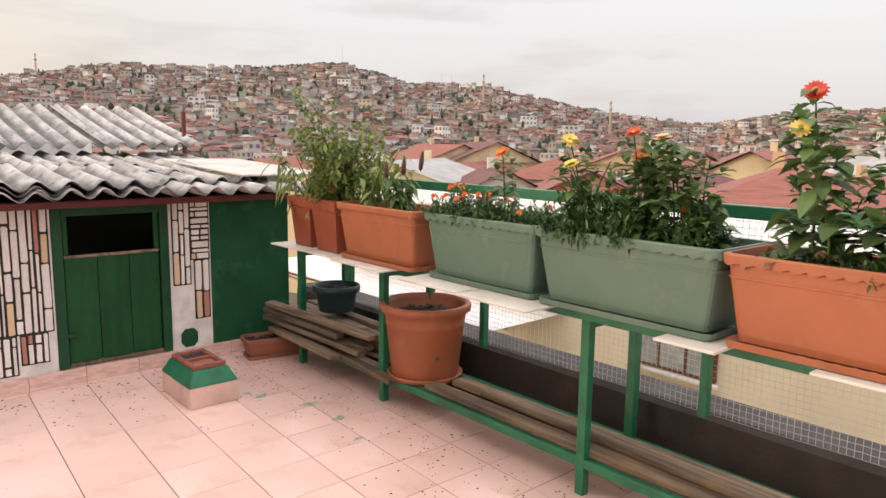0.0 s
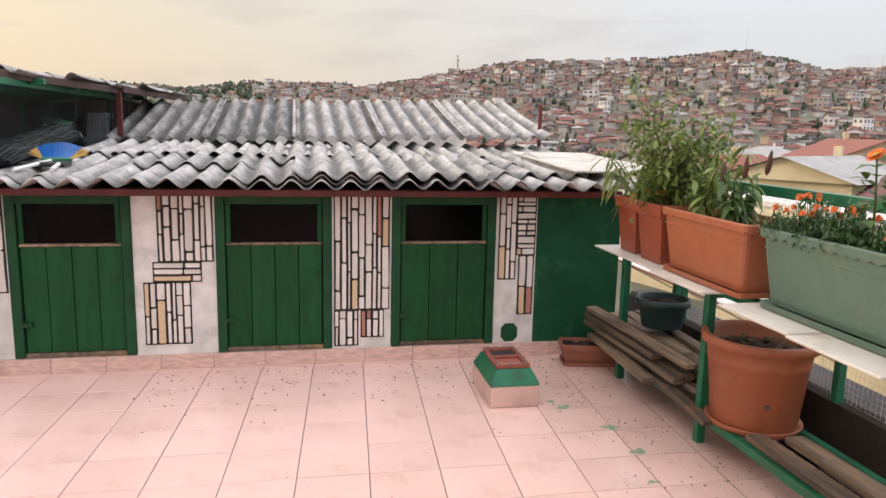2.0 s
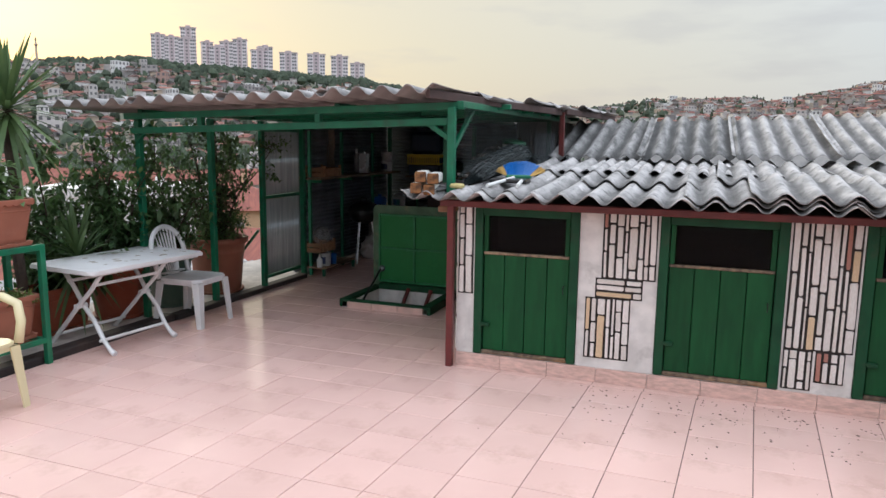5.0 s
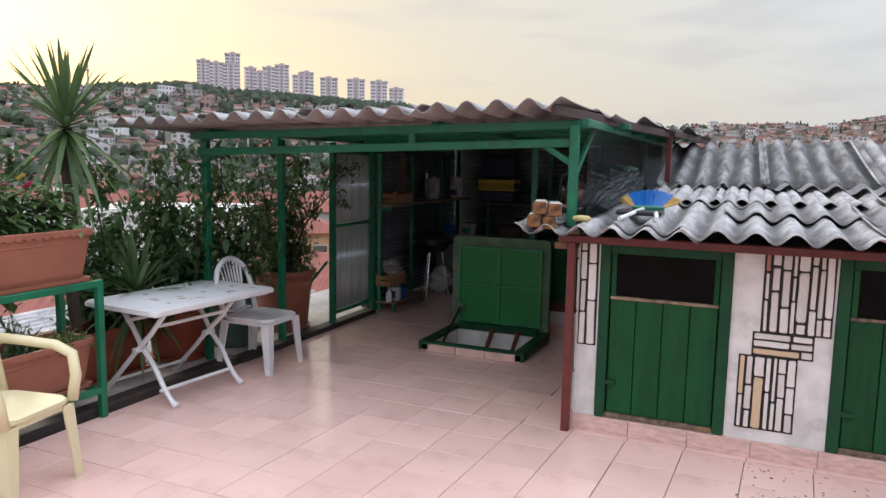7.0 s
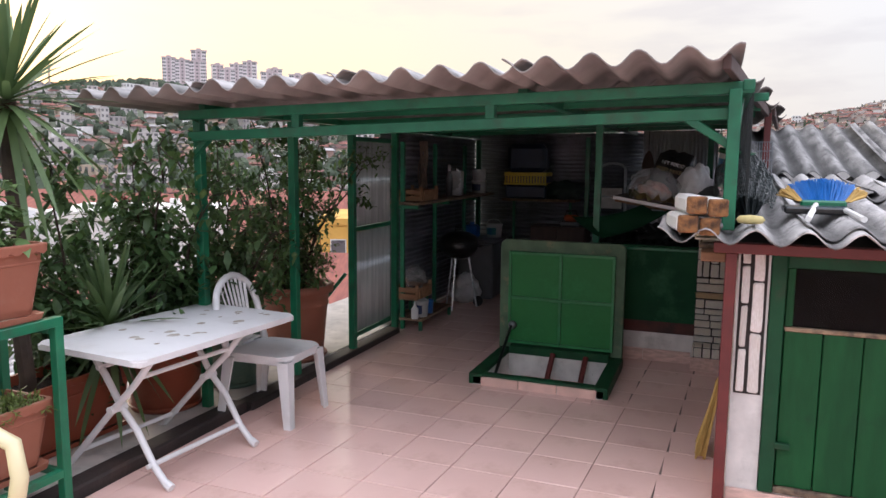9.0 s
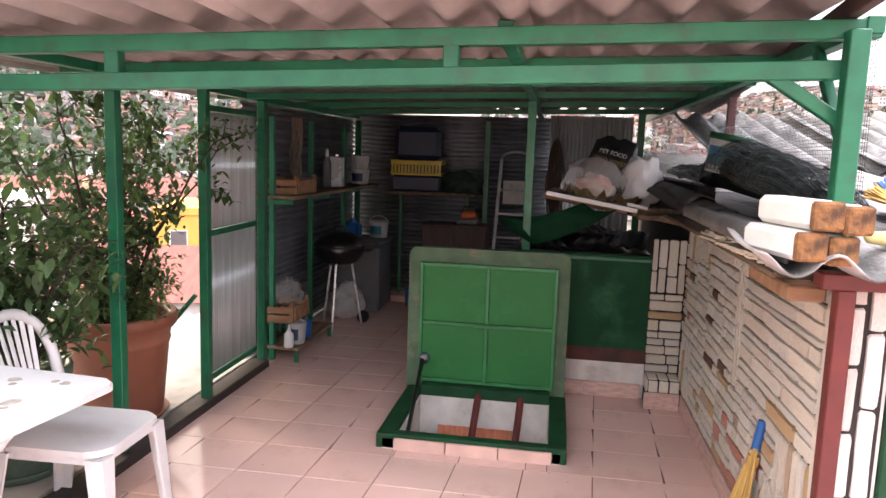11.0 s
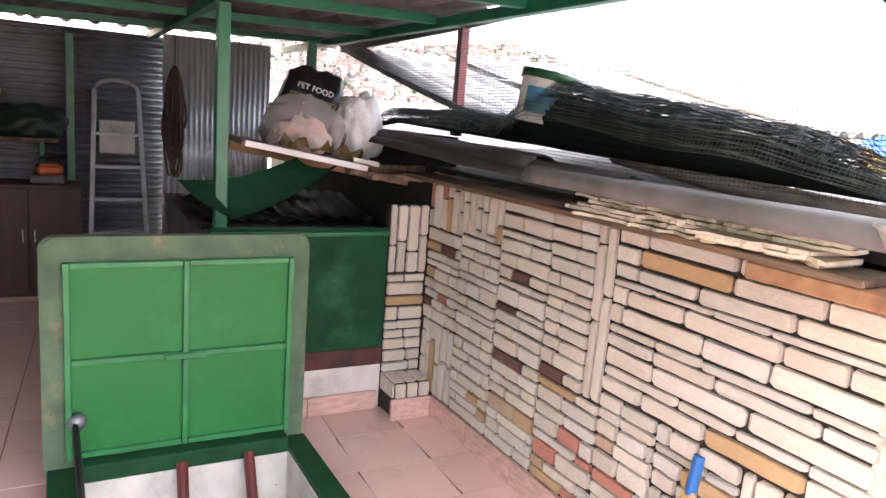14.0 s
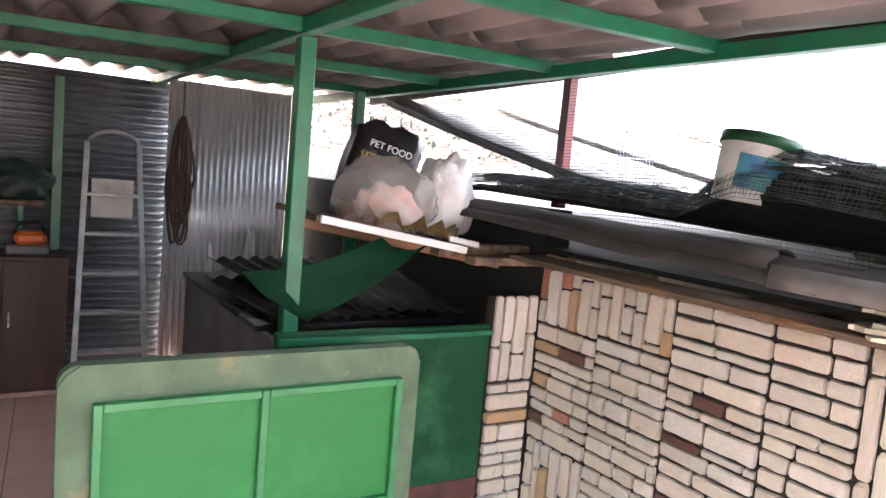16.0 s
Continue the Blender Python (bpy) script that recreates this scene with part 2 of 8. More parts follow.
M_CREAM_PL = material("cream_plastic", (0.68, 0.60, 0.36), (0.62, 0.545, 0.33), rough=0.38, scale=3, bump=0.04, stain=(0.45, 0.40, 0.25), stain_amt=0.2)
M_BOARD = material("white_laminate_board", (0.70, 0.66, 0.60), (0.60, 0.55, 0.49), rough=0.5, scale=3, stain=(0.35, 0.28, 0.2), stain_amt=0.5, stain_scale=4)
M_OLDWOOD = material("weathered_timber", (0.25, 0.175, 0.11), (0.085, 0.06, 0.045), rough=0.85, scale=4, fine=25, bump=0.8, depth=0.008, stretch=(7, 0.5, 7), vary=0.4, stain=(0.36, 0.18, 0.06), stain_amt=0.35, stain_scale=2.5)
M_WOOD = material("raw_pine", (0.34, 0.19, 0.10), (0.22, 0.11, 0.055), rough=0.7, scale=4, fine=40, bump=0.3, stretch=(1, 5, 5), vary=0.15)
M_BITUMEN = material("dark_bitumen", (0.035, 0.025, 0.022), (0.02, 0.015, 0.014), rough=0.7, scale=4, fine=50, bump=0.5, stain=(0.10, 0.06, 0.045), stain_amt=0.5)
# near-black that puts the shade of unlit interiors into the colour
M_UNLIT = material("unlit_interior", (0.02, 0.02, 0.02), rough=0.9, scale=4)
M_BLACK = material("black_enamel", (0.012, 0.012, 0.013), rough=0.3, scale=5, bump=0.03)
M_BROWN = material("brown_veneer", (0.055, 0.022, 0.016), (0.04, 0.016, 0.012), rough=0.5, scale=4, stretch=(6, 6, 0.6))


def valley_dirt_shade(m, pitch, colour, amount):
    """Paints silt, lichen and valley shade into a corrugated sheet's colour, in broken streaks."""
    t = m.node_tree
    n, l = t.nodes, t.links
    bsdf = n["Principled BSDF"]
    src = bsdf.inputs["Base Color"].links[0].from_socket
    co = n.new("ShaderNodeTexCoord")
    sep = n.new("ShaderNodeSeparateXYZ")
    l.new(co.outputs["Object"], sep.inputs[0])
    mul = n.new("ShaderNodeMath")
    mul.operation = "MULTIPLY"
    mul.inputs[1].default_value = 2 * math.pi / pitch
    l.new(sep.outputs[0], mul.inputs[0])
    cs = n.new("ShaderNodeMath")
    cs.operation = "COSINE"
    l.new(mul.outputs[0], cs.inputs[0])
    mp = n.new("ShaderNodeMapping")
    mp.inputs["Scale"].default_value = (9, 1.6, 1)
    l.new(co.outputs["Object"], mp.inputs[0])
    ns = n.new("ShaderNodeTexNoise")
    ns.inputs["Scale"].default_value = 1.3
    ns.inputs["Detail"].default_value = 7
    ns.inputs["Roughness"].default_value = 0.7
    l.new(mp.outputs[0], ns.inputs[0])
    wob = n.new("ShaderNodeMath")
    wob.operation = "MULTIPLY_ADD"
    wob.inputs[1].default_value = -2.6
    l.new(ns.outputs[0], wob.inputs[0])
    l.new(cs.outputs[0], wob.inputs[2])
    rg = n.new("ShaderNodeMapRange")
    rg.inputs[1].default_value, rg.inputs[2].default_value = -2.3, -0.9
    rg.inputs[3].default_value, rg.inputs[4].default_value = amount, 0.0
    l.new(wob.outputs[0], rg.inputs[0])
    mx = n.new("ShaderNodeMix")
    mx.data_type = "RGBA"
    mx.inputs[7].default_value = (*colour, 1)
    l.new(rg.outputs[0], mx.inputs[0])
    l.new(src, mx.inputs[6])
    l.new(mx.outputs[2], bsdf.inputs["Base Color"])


# valleys darkened in the colour: silt and lichen with the waves' own shade
valley_dirt_shade(M_ROOF, 0.177, (0.075, 0.072, 0.068), 0.85)
valley_dirt_shade(M_ROOF_D, 0.177, (0.045, 0.044, 0.042), 0.9)


# ---- building blocks ----
def mesh_ob(name, bm, mat, smooth=False):
    me = bpy.data.meshes.new(name)
    bm.normal_update()
    bm.to_mesh(me)
    bm.free()
    for m in (mat if isinstance(mat, (list, tuple)) else [mat]):
        me.materials.append(m)
    if smooth:
        for p in me.polygons:
            p.use_smooth = True
    return new(name, me)


def part(name, bm, mat, parent, label="", smooth=False):
    ob = mesh_ob(name, bm, mat, smooth)
    ob.parent = parent
    if label:
        tagged(ob, label)
    return ob


def thing(name, at, label, category, group="", rz=0, kind=""):
    e = new(name)
    e.empty_display_size = 0.05
    e.matrix_basis = pose(*at, 0, 0, rz)
    return tagged(e, label, category, group, kind)


def setting(name, bm, mat, label="", smooth=False):
    return tagged(mesh_ob(name, bm, mat, smooth), label or name.replace("_", " "), kind="structure")


def add_box(bm, x0, x1, y0, y1, z0, z1, bevel=0.0, m=None, mi=0):
    vs = [bm.verts.new((x, y, z)) for z in (z0, z1) for y in (y0, y1) for x in (x0, x1)]
    fs = [bm.faces.new([vs[i] for i in q]) for q in ((0, 2, 3, 1), (4, 5, 7, 6), (0, 1, 5, 4), (2, 6, 7, 3), (0, 4, 6, 2), (1, 3, 7, 5))]
    for f in fs:
        f.material_index = mi
    if bevel:
        es = list({e for f in fs for e in f.edges})
        r = bmesh.ops.bevel(bm, geom=es, offset=bevel, segments=1, affect="EDGES", profile=0.5)
        vs = list({v for f in r["faces"] for v in f.verts})
    if m is not None:
        bmesh.ops.transform(bm, matrix=m, verts=vs)
    return vs


def box(x0, x1, y0, y1, z0, z1, bevel=0.0, m=None):
    bm = bmesh.new()
    add_box(bm, x0, x1, y0, y1, z0, z1, bevel, m)
    return bm


def add_tube(bm, pts, r, seg=8, caps=True, r_end=None):
    """A round bar along a line of points; r_end tapers it."""
    pts = [Vector(p) for p in pts]
    rings = []
    n = len(pts)
    for i, p in enumerate(pts):
        d = (pts[min(i + 1, n - 1)] - pts[max(i - 1, 0)]).normalized()
        ref = Vector((0, 0, 1)) if abs(d.z) < 0.9 else Vector((1, 0, 0))
        u = d.cross(ref).normalized()
        v = d.cross(u)
        rr = r if r_end is None else r + (r_end - r) * i / max(1, n - 1)
        rings.append([bm.verts.new(p + (u * math.cos(a) + v * math.sin(a)) * rr) for a in (2 * math.pi * k / seg for k in range(seg))])
    for a, b in zip(rings, rings[1:]):
        for k in range(seg):
            bm.faces.new((a[k], a[(k + 1) % seg], b[(k + 1) % seg], b[k]))
    if caps:
        bm.faces.new(rings[0])
        bm.faces.new(list(reversed(rings[-1])))


def tube(pts, r, seg=8, r_end=None):
    bm = bmesh.new()
    add_tube(bm, pts, r, seg, r_end=r_end)
    bmesh.ops.recalc_face_normals(bm, faces=bm.faces)
    return bm


def bar(a, b, w, h=None, bevel=0.003):
    """A square section bar from a to b."""
    a, b = Vector(a), Vector(b)
    h = h or w
    d = b - a
    L = d.length
    bm = bmesh.new()
    add_box(bm, -w / 2, w / 2, -h / 2, h / 2, 0, L, bevel)
    q = d.to_track_quat("Z", "Y")
    if abs(d.normalized().z) > 0.999:
        rot = Matrix.Identity(4) if d.z > 0 else Matrix.Rotation(math.pi, 4, "X")
    else:
        x = d.normalized()
        side = x.cross(Vector((0, 0, 1))).normalized()
        up = side.cross(x)
        rot = Matrix((side, up, x)).transposed().to_4x4()
    bmesh.ops.transform(bm, matrix=Matrix.Translation(a) @ rot, verts=bm.verts)
    return bm


def lathe(profile, seg=32, wave=0.0, lobes=24):
    """A turned shape from (radius, height) pairs."""
    bm = bmesh.new()
    rings = []
    for r, z in profile:
        rings.append([bm.verts.new((r * math.cos(a), r * math.sin(a), z)) for a in (2 * math.pi * k / seg for k in range(seg))])
    for a, b in zip(rings, rings[1:]):
        for k in range(seg):
            bm.faces.new((a[k], a[(k + 1) % seg], b[(k + 1) % seg], b[k]))
    if profile[0][0] > 0.001:
        bm.faces.new(list(reversed(rings[0])))
    if profile[-1][0] > 0.001:
        bm.faces.new(rings[-1])
    bmesh.ops.remove_doubles(bm, verts=bm.verts, dist=1e-5)
    return bm


def corrugated(width, length, pitch=0.177, amp=0.026, thick=0.007, steps=10, rows=6, sag=0.0, rough_edge=0.0, seed=0):
    """A corrugated sheet: waves across x, running along y, with thickness."""
    rnd = random.Random(seed)
    nx = max(4, int(width / pitch * steps))
    bm = bmesh.new()
    top, low = [], []
    ph = 0.0
    jag0 = [rnd.uniform(-1, 1) * rough_edge for _ in range(nx + 1)]
    for j in range(rows + 1):
        rt, rl = [], []
        for i in range(nx + 1):
            x = width * i / nx
            y = length * j / rows
            if j == 0:
                y += jag0[i]
            z = amp * math.cos(2 * math.pi * x / pitch + ph) - sag * 4 * (j / rows) * (1 - j / rows)
            rt.append(bm.verts.new((x, y, z + thick / 2)))
            rl.append(bm.verts.new((x, y, z - thick / 2)))
        top.append(rt)
        low.append(rl)
    for j in range(rows):
        for i in range(nx):
            bm.faces.new((top[j][i], top[j][i + 1], top[j + 1][i + 1], top[j + 1][i]))
            bm.faces.new((low[j][i], low[j + 1][i], low[j + 1][i + 1], low[j][i + 1]))
    for i in range(nx):
        bm.faces.new((top[0][i], low[0][i], low[0][i + 1], top[0][i + 1]))
        bm.faces.new((top[rows][i], top[rows][i + 1], low[rows][i + 1], low[rows][i]))
    for j in range(rows):
        bm.faces.new((top[j][0], top[j + 1][0], low[j + 1][0], low[j][0]))
        bm.faces.new((top[j][nx], low[j][nx], low[j + 1][nx], top[j + 1][nx]))
    return bm


def moved(bm, m):
    bmesh.ops.transform(bm, matrix=m, verts=bm.verts)
    return bm


def rounded_slab(x0, x1, y0, y1, z0, z1, r, seg=5):
    bm = bmesh.new()
    low, top = [], []
    for cx, cy, a0 in ((x1 - r, y1 - r, 0), (x0 + r, y1 - r, 90), (x0 + r, y0 + r, 180), (x1 - r, y0 + r, 270)):
        for k in range(seg + 1):
            a = radians(a0 + 90 * k / seg)
            low.append(bm.verts.new((cx + r * math.cos(a), cy + r * math.sin(a), z0)))
            top.append(bm.verts.new((cx + r * math.cos(a), cy + r * math.sin(a), z1)))
    n = len(low)
    bm.faces.new(top)
    bm.faces.new(list(reversed(low)))
    for k in range(n):
        bm.faces.new((low[k], low[(k + 1) % n], top[(k + 1) % n], top[k]))
    es = [e for e in bm.edges if abs(e.verts[0].co.z - z1) < 1e-6 and abs(e.verts[1].co.z - z1) < 1e-6]
    bmesh.ops.bevel(bm, geom=es, offset=min(0.008, (z1 - z0) * 0.4), segments=2, affect="EDGES")
    return bm


TILE = 0.333
# ---- terrace floor ----
HX0, HX1, HY0, HY1 = -1.50, -0.76, 1.26, 1.86      # opening of the hatch
FX0, FX1, FY0, FY1 = -2.62, 4.30, -8.0, 4.95
bm = bmesh.new()
for x0, x1, y0, y1 in ((FX0, FX1, FY0, HY0), (FX0, FX1, HY1, FY1), (FX0, HX0, HY0, HY1), (HX1, FX1, HY0, HY1)):
    add_box(bm, x0, x1, y0, y1, -0.25, -0.006)
floor = setting("floor", bm, M_GROUT, "terrace floor of pink glazed tiles with dirty joints")

# ---- shed ----
DOORS = ((0.125, 0.835), (1.33, 2.06), (2.45, 3.16))
DOOR_Z0, DOOR_Z1 = 0.10, 1.12
WALL_TOP = 1.14
SHED_X1, SHED_Y1 = 4.06, 5.2
bm = bmesh.new()
edges = [0.0] + [v for d in DOORS for v in d] + [3.45]
for x0, x1 in zip(edges[::2], edges[1::2]):
    add_box(bm, x0, x1, 0.0, 0.12, 0, WALL_TOP)
for x0, x1 in DOORS:
    add_box(bm, x0, x1, 0.0, 0.12, 0, DOOR_Z0)
    add_box(bm, x0, x1, 0.0, 0.12, DOOR_Z1, WALL_TOP)
wall_front = setting("wall_front", bm, M_PLASTER, "whitewashed shed front with stone strips between the doors")
setting("wall_front_green", box(3.452, SHED_X1, -0.004, 0.12, 0, WALL_TOP), M_GREEN_WALL, "dark green painted shed wall")
wall_side = setting("wall_side", box(0.004, 0.12, 0.122, 2.25, 0, WALL_TOP - 0.03), M_MORTAR, "shed side wall clad in split stone strips")
setting("wall_shed_back", box(0, SHED_X1, 5.1, 5.2, 0, 1.5), M_PLASTER)
setting("wall_shed_right", box(SHED_X1 - 0.1, SHED_X1, 0.122, 5.098, 0, 1.3), M_PLASTER)
# near-black colour in place of the unlit void beyond the chest
setting("wall_shed_inner", box(0.004, 0.12, 2.252, 5.098, 0, 1.3), M_UNLIT, "inner shed wall coloured near-black as if unlit")

# shed roof: loose corrugated sheets, each a thing of its own
def roof_sheet(x, y, z, w, l, slope, seed, turn=0.0, tilt=0.0, label="weathered grey corrugated roof sheet with lichen on the shed roof", mat=None, group="shed roof sheets", name="roof_sheet"):
    bm = corrugated(w, l, amp=0.029, seed=seed, rough_edge=0.006, sag=0.012)
    ob = mesh_ob(name, bm, mat or M_ROOF, smooth=True)
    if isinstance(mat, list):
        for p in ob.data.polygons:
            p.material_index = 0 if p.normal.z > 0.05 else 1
    ob.matrix_basis = pose(x, y, z, slope, tilt, turn)
    ob.data.polygons.foreach_set("use_smooth", [True] * len(ob.data.polygons))
    return tagged(ob, label, "roof sheet", group)


rnd = random.Random(4)
for k, x in enumerate((-0.31, 0.5745, 1.459, 2.344, 3.052)):
    w = 0.974 if k < 4 else 1.151
    if k == 0:
        roof_sheet(x, -0.28, 1.205, 0.443, 0.32, 4.0, 10, 0.3)
        x, w = 0.044, 0.620
    roof_sheet(x, -0.28 + rnd.uniform(-0.03, 0.03), 1.208 + 0.012 * (k % 2), w, 1.5, 3.6, 10 + k, rnd.uniform(-0.8, 0.8))
    x, w = (0.1325, 0.531) if k == 0 else (x + 0.0885, w)
    roof_sheet(x, 1.12 + rnd.uniform(-0.05, 0.05), 1.310 + 0.012 * (k % 2), w, 1.45, 3.0, 20 + k, rnd.uniform(-0.8, 0.8))
# loose sheets stacked on them
for k, (x, y, w, l, lift) in enumerate(((0.2215, -0.21, 1.239, 1.3, 0.016), (1.4605, -0.25, 1.062, 1.1, 0.030), (1.8145, -0.27, 1.239, 0.95, 0.062), (0.753, 0.42, 0.885, 1.2, 0.03),
                                        (1.638, 0.58, 0.974, 1.2, 0.055), (2.523, 0.50, 0.974, 1.1, 0.04), (2.877, 0.06, 0.974, 1.2, 0.03), (0.2215, 1.0, 0.797, 1.0, 0.032))):
    roof_sheet(x + 0.0005, y, 1.207 + 0.0635 * (y + 0.28) + lift, w, l, 3.7 + rnd.uniform(-0.5, 0.8), 40 + k, rnd.uniform(-1.0, 1.0), label="loose corrugated sheet lying on the shed roof")
M_FLASH = material("pale_fibre_cement", (0.56, 0.52, 0.47), (0.42, 0.39, 0.36), rough=0.9, scale=5, fine=60, bump=0.4, stain=(0.22, 0.20, 0.18), stain_amt=0.4, stain_scale=7)
setting("roof_flashing", box(3.70, 4.42, 0.05, 1.7, 1.285, 1.30, 0.004, pose(0, 0, 0, 2.5, 0, 0)), M_FLASH, "flat whitewashed roof edge sheet")
for k, x in enumerate((0.14, 0.953, 1.766, 2.579, 3.392)):
    roof_sheet(x, 2.20 - 0.02 * (k % 2), 1.395 + 0.024 * x + 0.008 * (k % 2), 0.885 if k < 4 else 0.90, 1.84, 12.4, 60 + k, 0.6, -1.4, label="weathered corrugated sheet of the upper shed roof", mat=M_ROOF_D if k < 2 else None)
setting("eave_board", box(-0.1, 4.02, -0.10, -0.03, 1.122, 1.165, 0.004), M_RED_STEEL, "red-brown painted eave beam")

# ---- canopy ----
CZ = 1.872


def canopy_z(x):
    return CZ + 0.023 * (x + 0.05)


M_BROWNF = material("brown_painted_board", (0.075, 0.040, 0.034), (0.055, 0.03, 0.026), rough=0.7, scale=6)
canopy = thing("canopy_frame", (-1.4, 2.2, 0), "green painted steel frame of the lean-to canopy", "canopy")


def cbar(name, a, b, w, h=None, mat=None, label=""):
    o = Vector((-1.4, 2.2, 0))
    return part(name, bar(Vector(a) - o, Vector(b) - o, w, h), mat or M_GREEN_METAL, canopy, label)


for x, y, z0 in ((-0.05, -0.02, 1.21), (-2.84, 0.10, 0.0), (-2.68, 0.80, 0.0), (-2.65, 1.54, 0.0), (-2.66, 2.32, 0.0), (-0.95, 2.31, 0.0), (-0.17, 3.61, 0.0), (-2.72, 4.76, 0.0), (-1.45, 4.76, 0.0)):
    lean = 0.07 if x < -2.6 and y < 3 else 0.0       # the side posts lean out at the top
    cbar("post", (x, y, z0), (x - lean, y, canopy_z(x) - 0.09), 0.05)
zl, zr = canopy_z(-2.84), canopy_z(-0.05)
cbar("beam", (-2.9, 0.03, zl - 0.09), (0.02, 0.03, zr - 0.080), 0.05)
cbar("beam", (-2.84, 0.03, zl - 0.205), (-0.07, 0.03, zr - 0.185), 0.05)
for x in (-2.15, -1.1):
    cbar("strut", (x, 0.03, canopy_z(x) - 0.185), (x, 0.03, canopy_z(x) - 0.085), 0.045)
cbar("brace", (-0.05, 0.03, 1.55), (-0.26, 0.03, 1.685), 0.035)
cbar("brace", (-2.86, 0.08, 1.50), (-2.68, 0.06, 1.65), 0.035)
cbar("brace", (-0.05, 0.01, 1.50), (-0.02, 0.36, 1.79), 0.03)
for y in (0.85, 1.6, 2.31, 3.1, 3.9):
    cbar("purlin", (-2.95, y, canopy_z(-2.95) - 0.055), (0.12, y, canopy_z(0.12) - 0.055), 0.04)
cbar("side_beam", (0.0, 0.0, 1.80), (0.0, 4.82, 1.80), 0.045)
cbar("side_beam", (-2.80, 0.08, 1.76), (-2.74, 4.8, 1.76), 0.045)
cbar("side_beam", (-0.95, 0.03, 1.79), (-0.95, 4.8, 1.79), 0.045)
cbar("fascia", (-0.09, -0.36, 1.848), (0.20, 2.40, 1.840), 0.03, 0.055, M_BROWNF, "brown painted fascia board")
cbar("fascia", (0.24, 2.45, 1.850), (0.42, 4.7, 1.850), 0.03, 0.055, M_BROWNF, "brown painted fascia board")
for k in range(4):
    x = -3.33 + k * 0.80
    rows = ((-0.38, 1.92, 0.90), (1.4, 1.75, 0.90), (3.0, 1.98, 0.90))
    if k == 3:                   # the edge sheets step out along the slanting fascia
        rows = ((-0.38, 0.98, 0.90), (0.50, 1.04, 1.01), (1.40, 0.92, 1.10), (2.20, 0.98, 1.19), (3.00, 1.02, 1.29), (3.90, 1.08, 1.37))
    for j, (y, l, w) in enumerate(rows):
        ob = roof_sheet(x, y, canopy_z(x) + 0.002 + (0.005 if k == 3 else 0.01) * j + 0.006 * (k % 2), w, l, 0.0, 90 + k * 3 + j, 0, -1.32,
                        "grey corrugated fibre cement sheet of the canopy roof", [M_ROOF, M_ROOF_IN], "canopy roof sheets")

# ---- plant stand along the edge ----
stand = thing("plant_stand", (3.88, -2.5, 0), "long green steel plant stand along the terrace edge", "plant stand")


def sbar(name, a, b, w=0.045, h=None):
    o = Vector((3.88, -2.5, 0))
    return part(name, bar(Vector(a) - o, Vector(b) - o, w, h), M_GREEN_METAL, stand)


for y in (-0.52, -1.48, -2.97, -4.4, -5.6):
    sbar("leg", (3.88, y, 0), (3.88, y, 0.80))
    sbar("leg", (4.24, y, 0), (4.24, y, 0.80))
    sbar("crossbar", (3.9, y, 0.78), (4.22, y, 0.78), 0.035)
    sbar("crossbar", (3.9, y, 0.15), (4.22, y, 0.15), 0.035)
for x in (3.88, 4.24):
    sbar("top_rail", (x, -0.45, 0.82), (x, -5.7, 0.82), 0.045)
    sbar("low_rail", (x, -0.52, 0.15), (x, -5.6, 0.15), 0.04)

# ---- ground and hills ----
SKY = ((-180, 2.0), (-90, 3.0), (-70, 4.2), (-52, 4.9), (-47, 5.4), (-44, 5.7), (-39.7, 5.2), (-33, 5.0), (-27.2, 4.7), (-25.5, 4.2), (-18, 3.0), (-9.5, 2.75), (-3, 3.4), (2.9, 3.5), (3.7, 3.2),
       (8.4, 3.95), (9.9, 4.3), (12.5, 4.75), (16, 5.4), (21.4, 5.45), (27.4, 5.6), (32.7, 5.85), (35.4, 5.35), (38.1, 4.6), (44.2, 4.4), (48.6, 3.5), (52.8, 2.7), (55.2, 2.2), (61.3, 1.6),
       (66.3, 2.3), (73, 2.6), (90, 2.5), (130, 2.0), (180, 2.0))


def skyline(az):
    for (a0, e0), (a1, e1) in zip(SKY, SKY[1:]):
        if a0 <= az <= a1:
            f = (az - a0) / (a1 - a0)
            return e0 + (e1 - e0) * (3 * f * f - 2 * f**3)
    return 2.0


GROUND = -13.0


def crest(az):
    return 1000.0 if az > -8 else 760.0 if az < -24 else 760 + 240 * (az + 24) / 16


def terrain(r, az):
    c = crest(az)
    top = math.tan(radians(skyline(az) * 0.955 - (0.40 if az < 24 else 0.40 - 0.03 * (az - 24) if az < 32 else 0.16))) * c
    s = min(1.0, max(0.0, (r - 190) / (c - 190)))
    s = s * s * (3 - 2 * s)
    z = GROUND + (top + 1.5 - GROUND) * s
    if r > c:
        z -= (r - c) * 0.12
        z = max(z, GROUND - 4)
    return z + 2.0 * noise.noise((r * 0.012, az * 0.12, 0)) * min(1, r / 300)


bm = bmesh.new()
radii = [6, 30, 60, 100, 150] + [190 + 45 * i for i in range(22)] + [1300, 1600, 2200, 4500]
azs = [a - 180 for a in range(0, 120, 3)] + [-60 + 1.25 * i for i in range(113)] + list(range(81, 180, 3))
grid = [[bm.verts.new((r * math.sin(radians(a)), r * math.cos(radians(a)), terrain(r, a))) for a in azs] for r in radii]
for j in range(len(radii) - 1):
    for i in range(len(azs)):
        k = (i + 1) % len(azs)
        bm.faces.new((grid[j][i], grid[j][k], grid[j + 1][k], grid[j + 1][i]))
bm.faces.new(list(reversed(grid[0])))
bmesh.ops.recalc_face_normals(bm, faces=bm.faces)
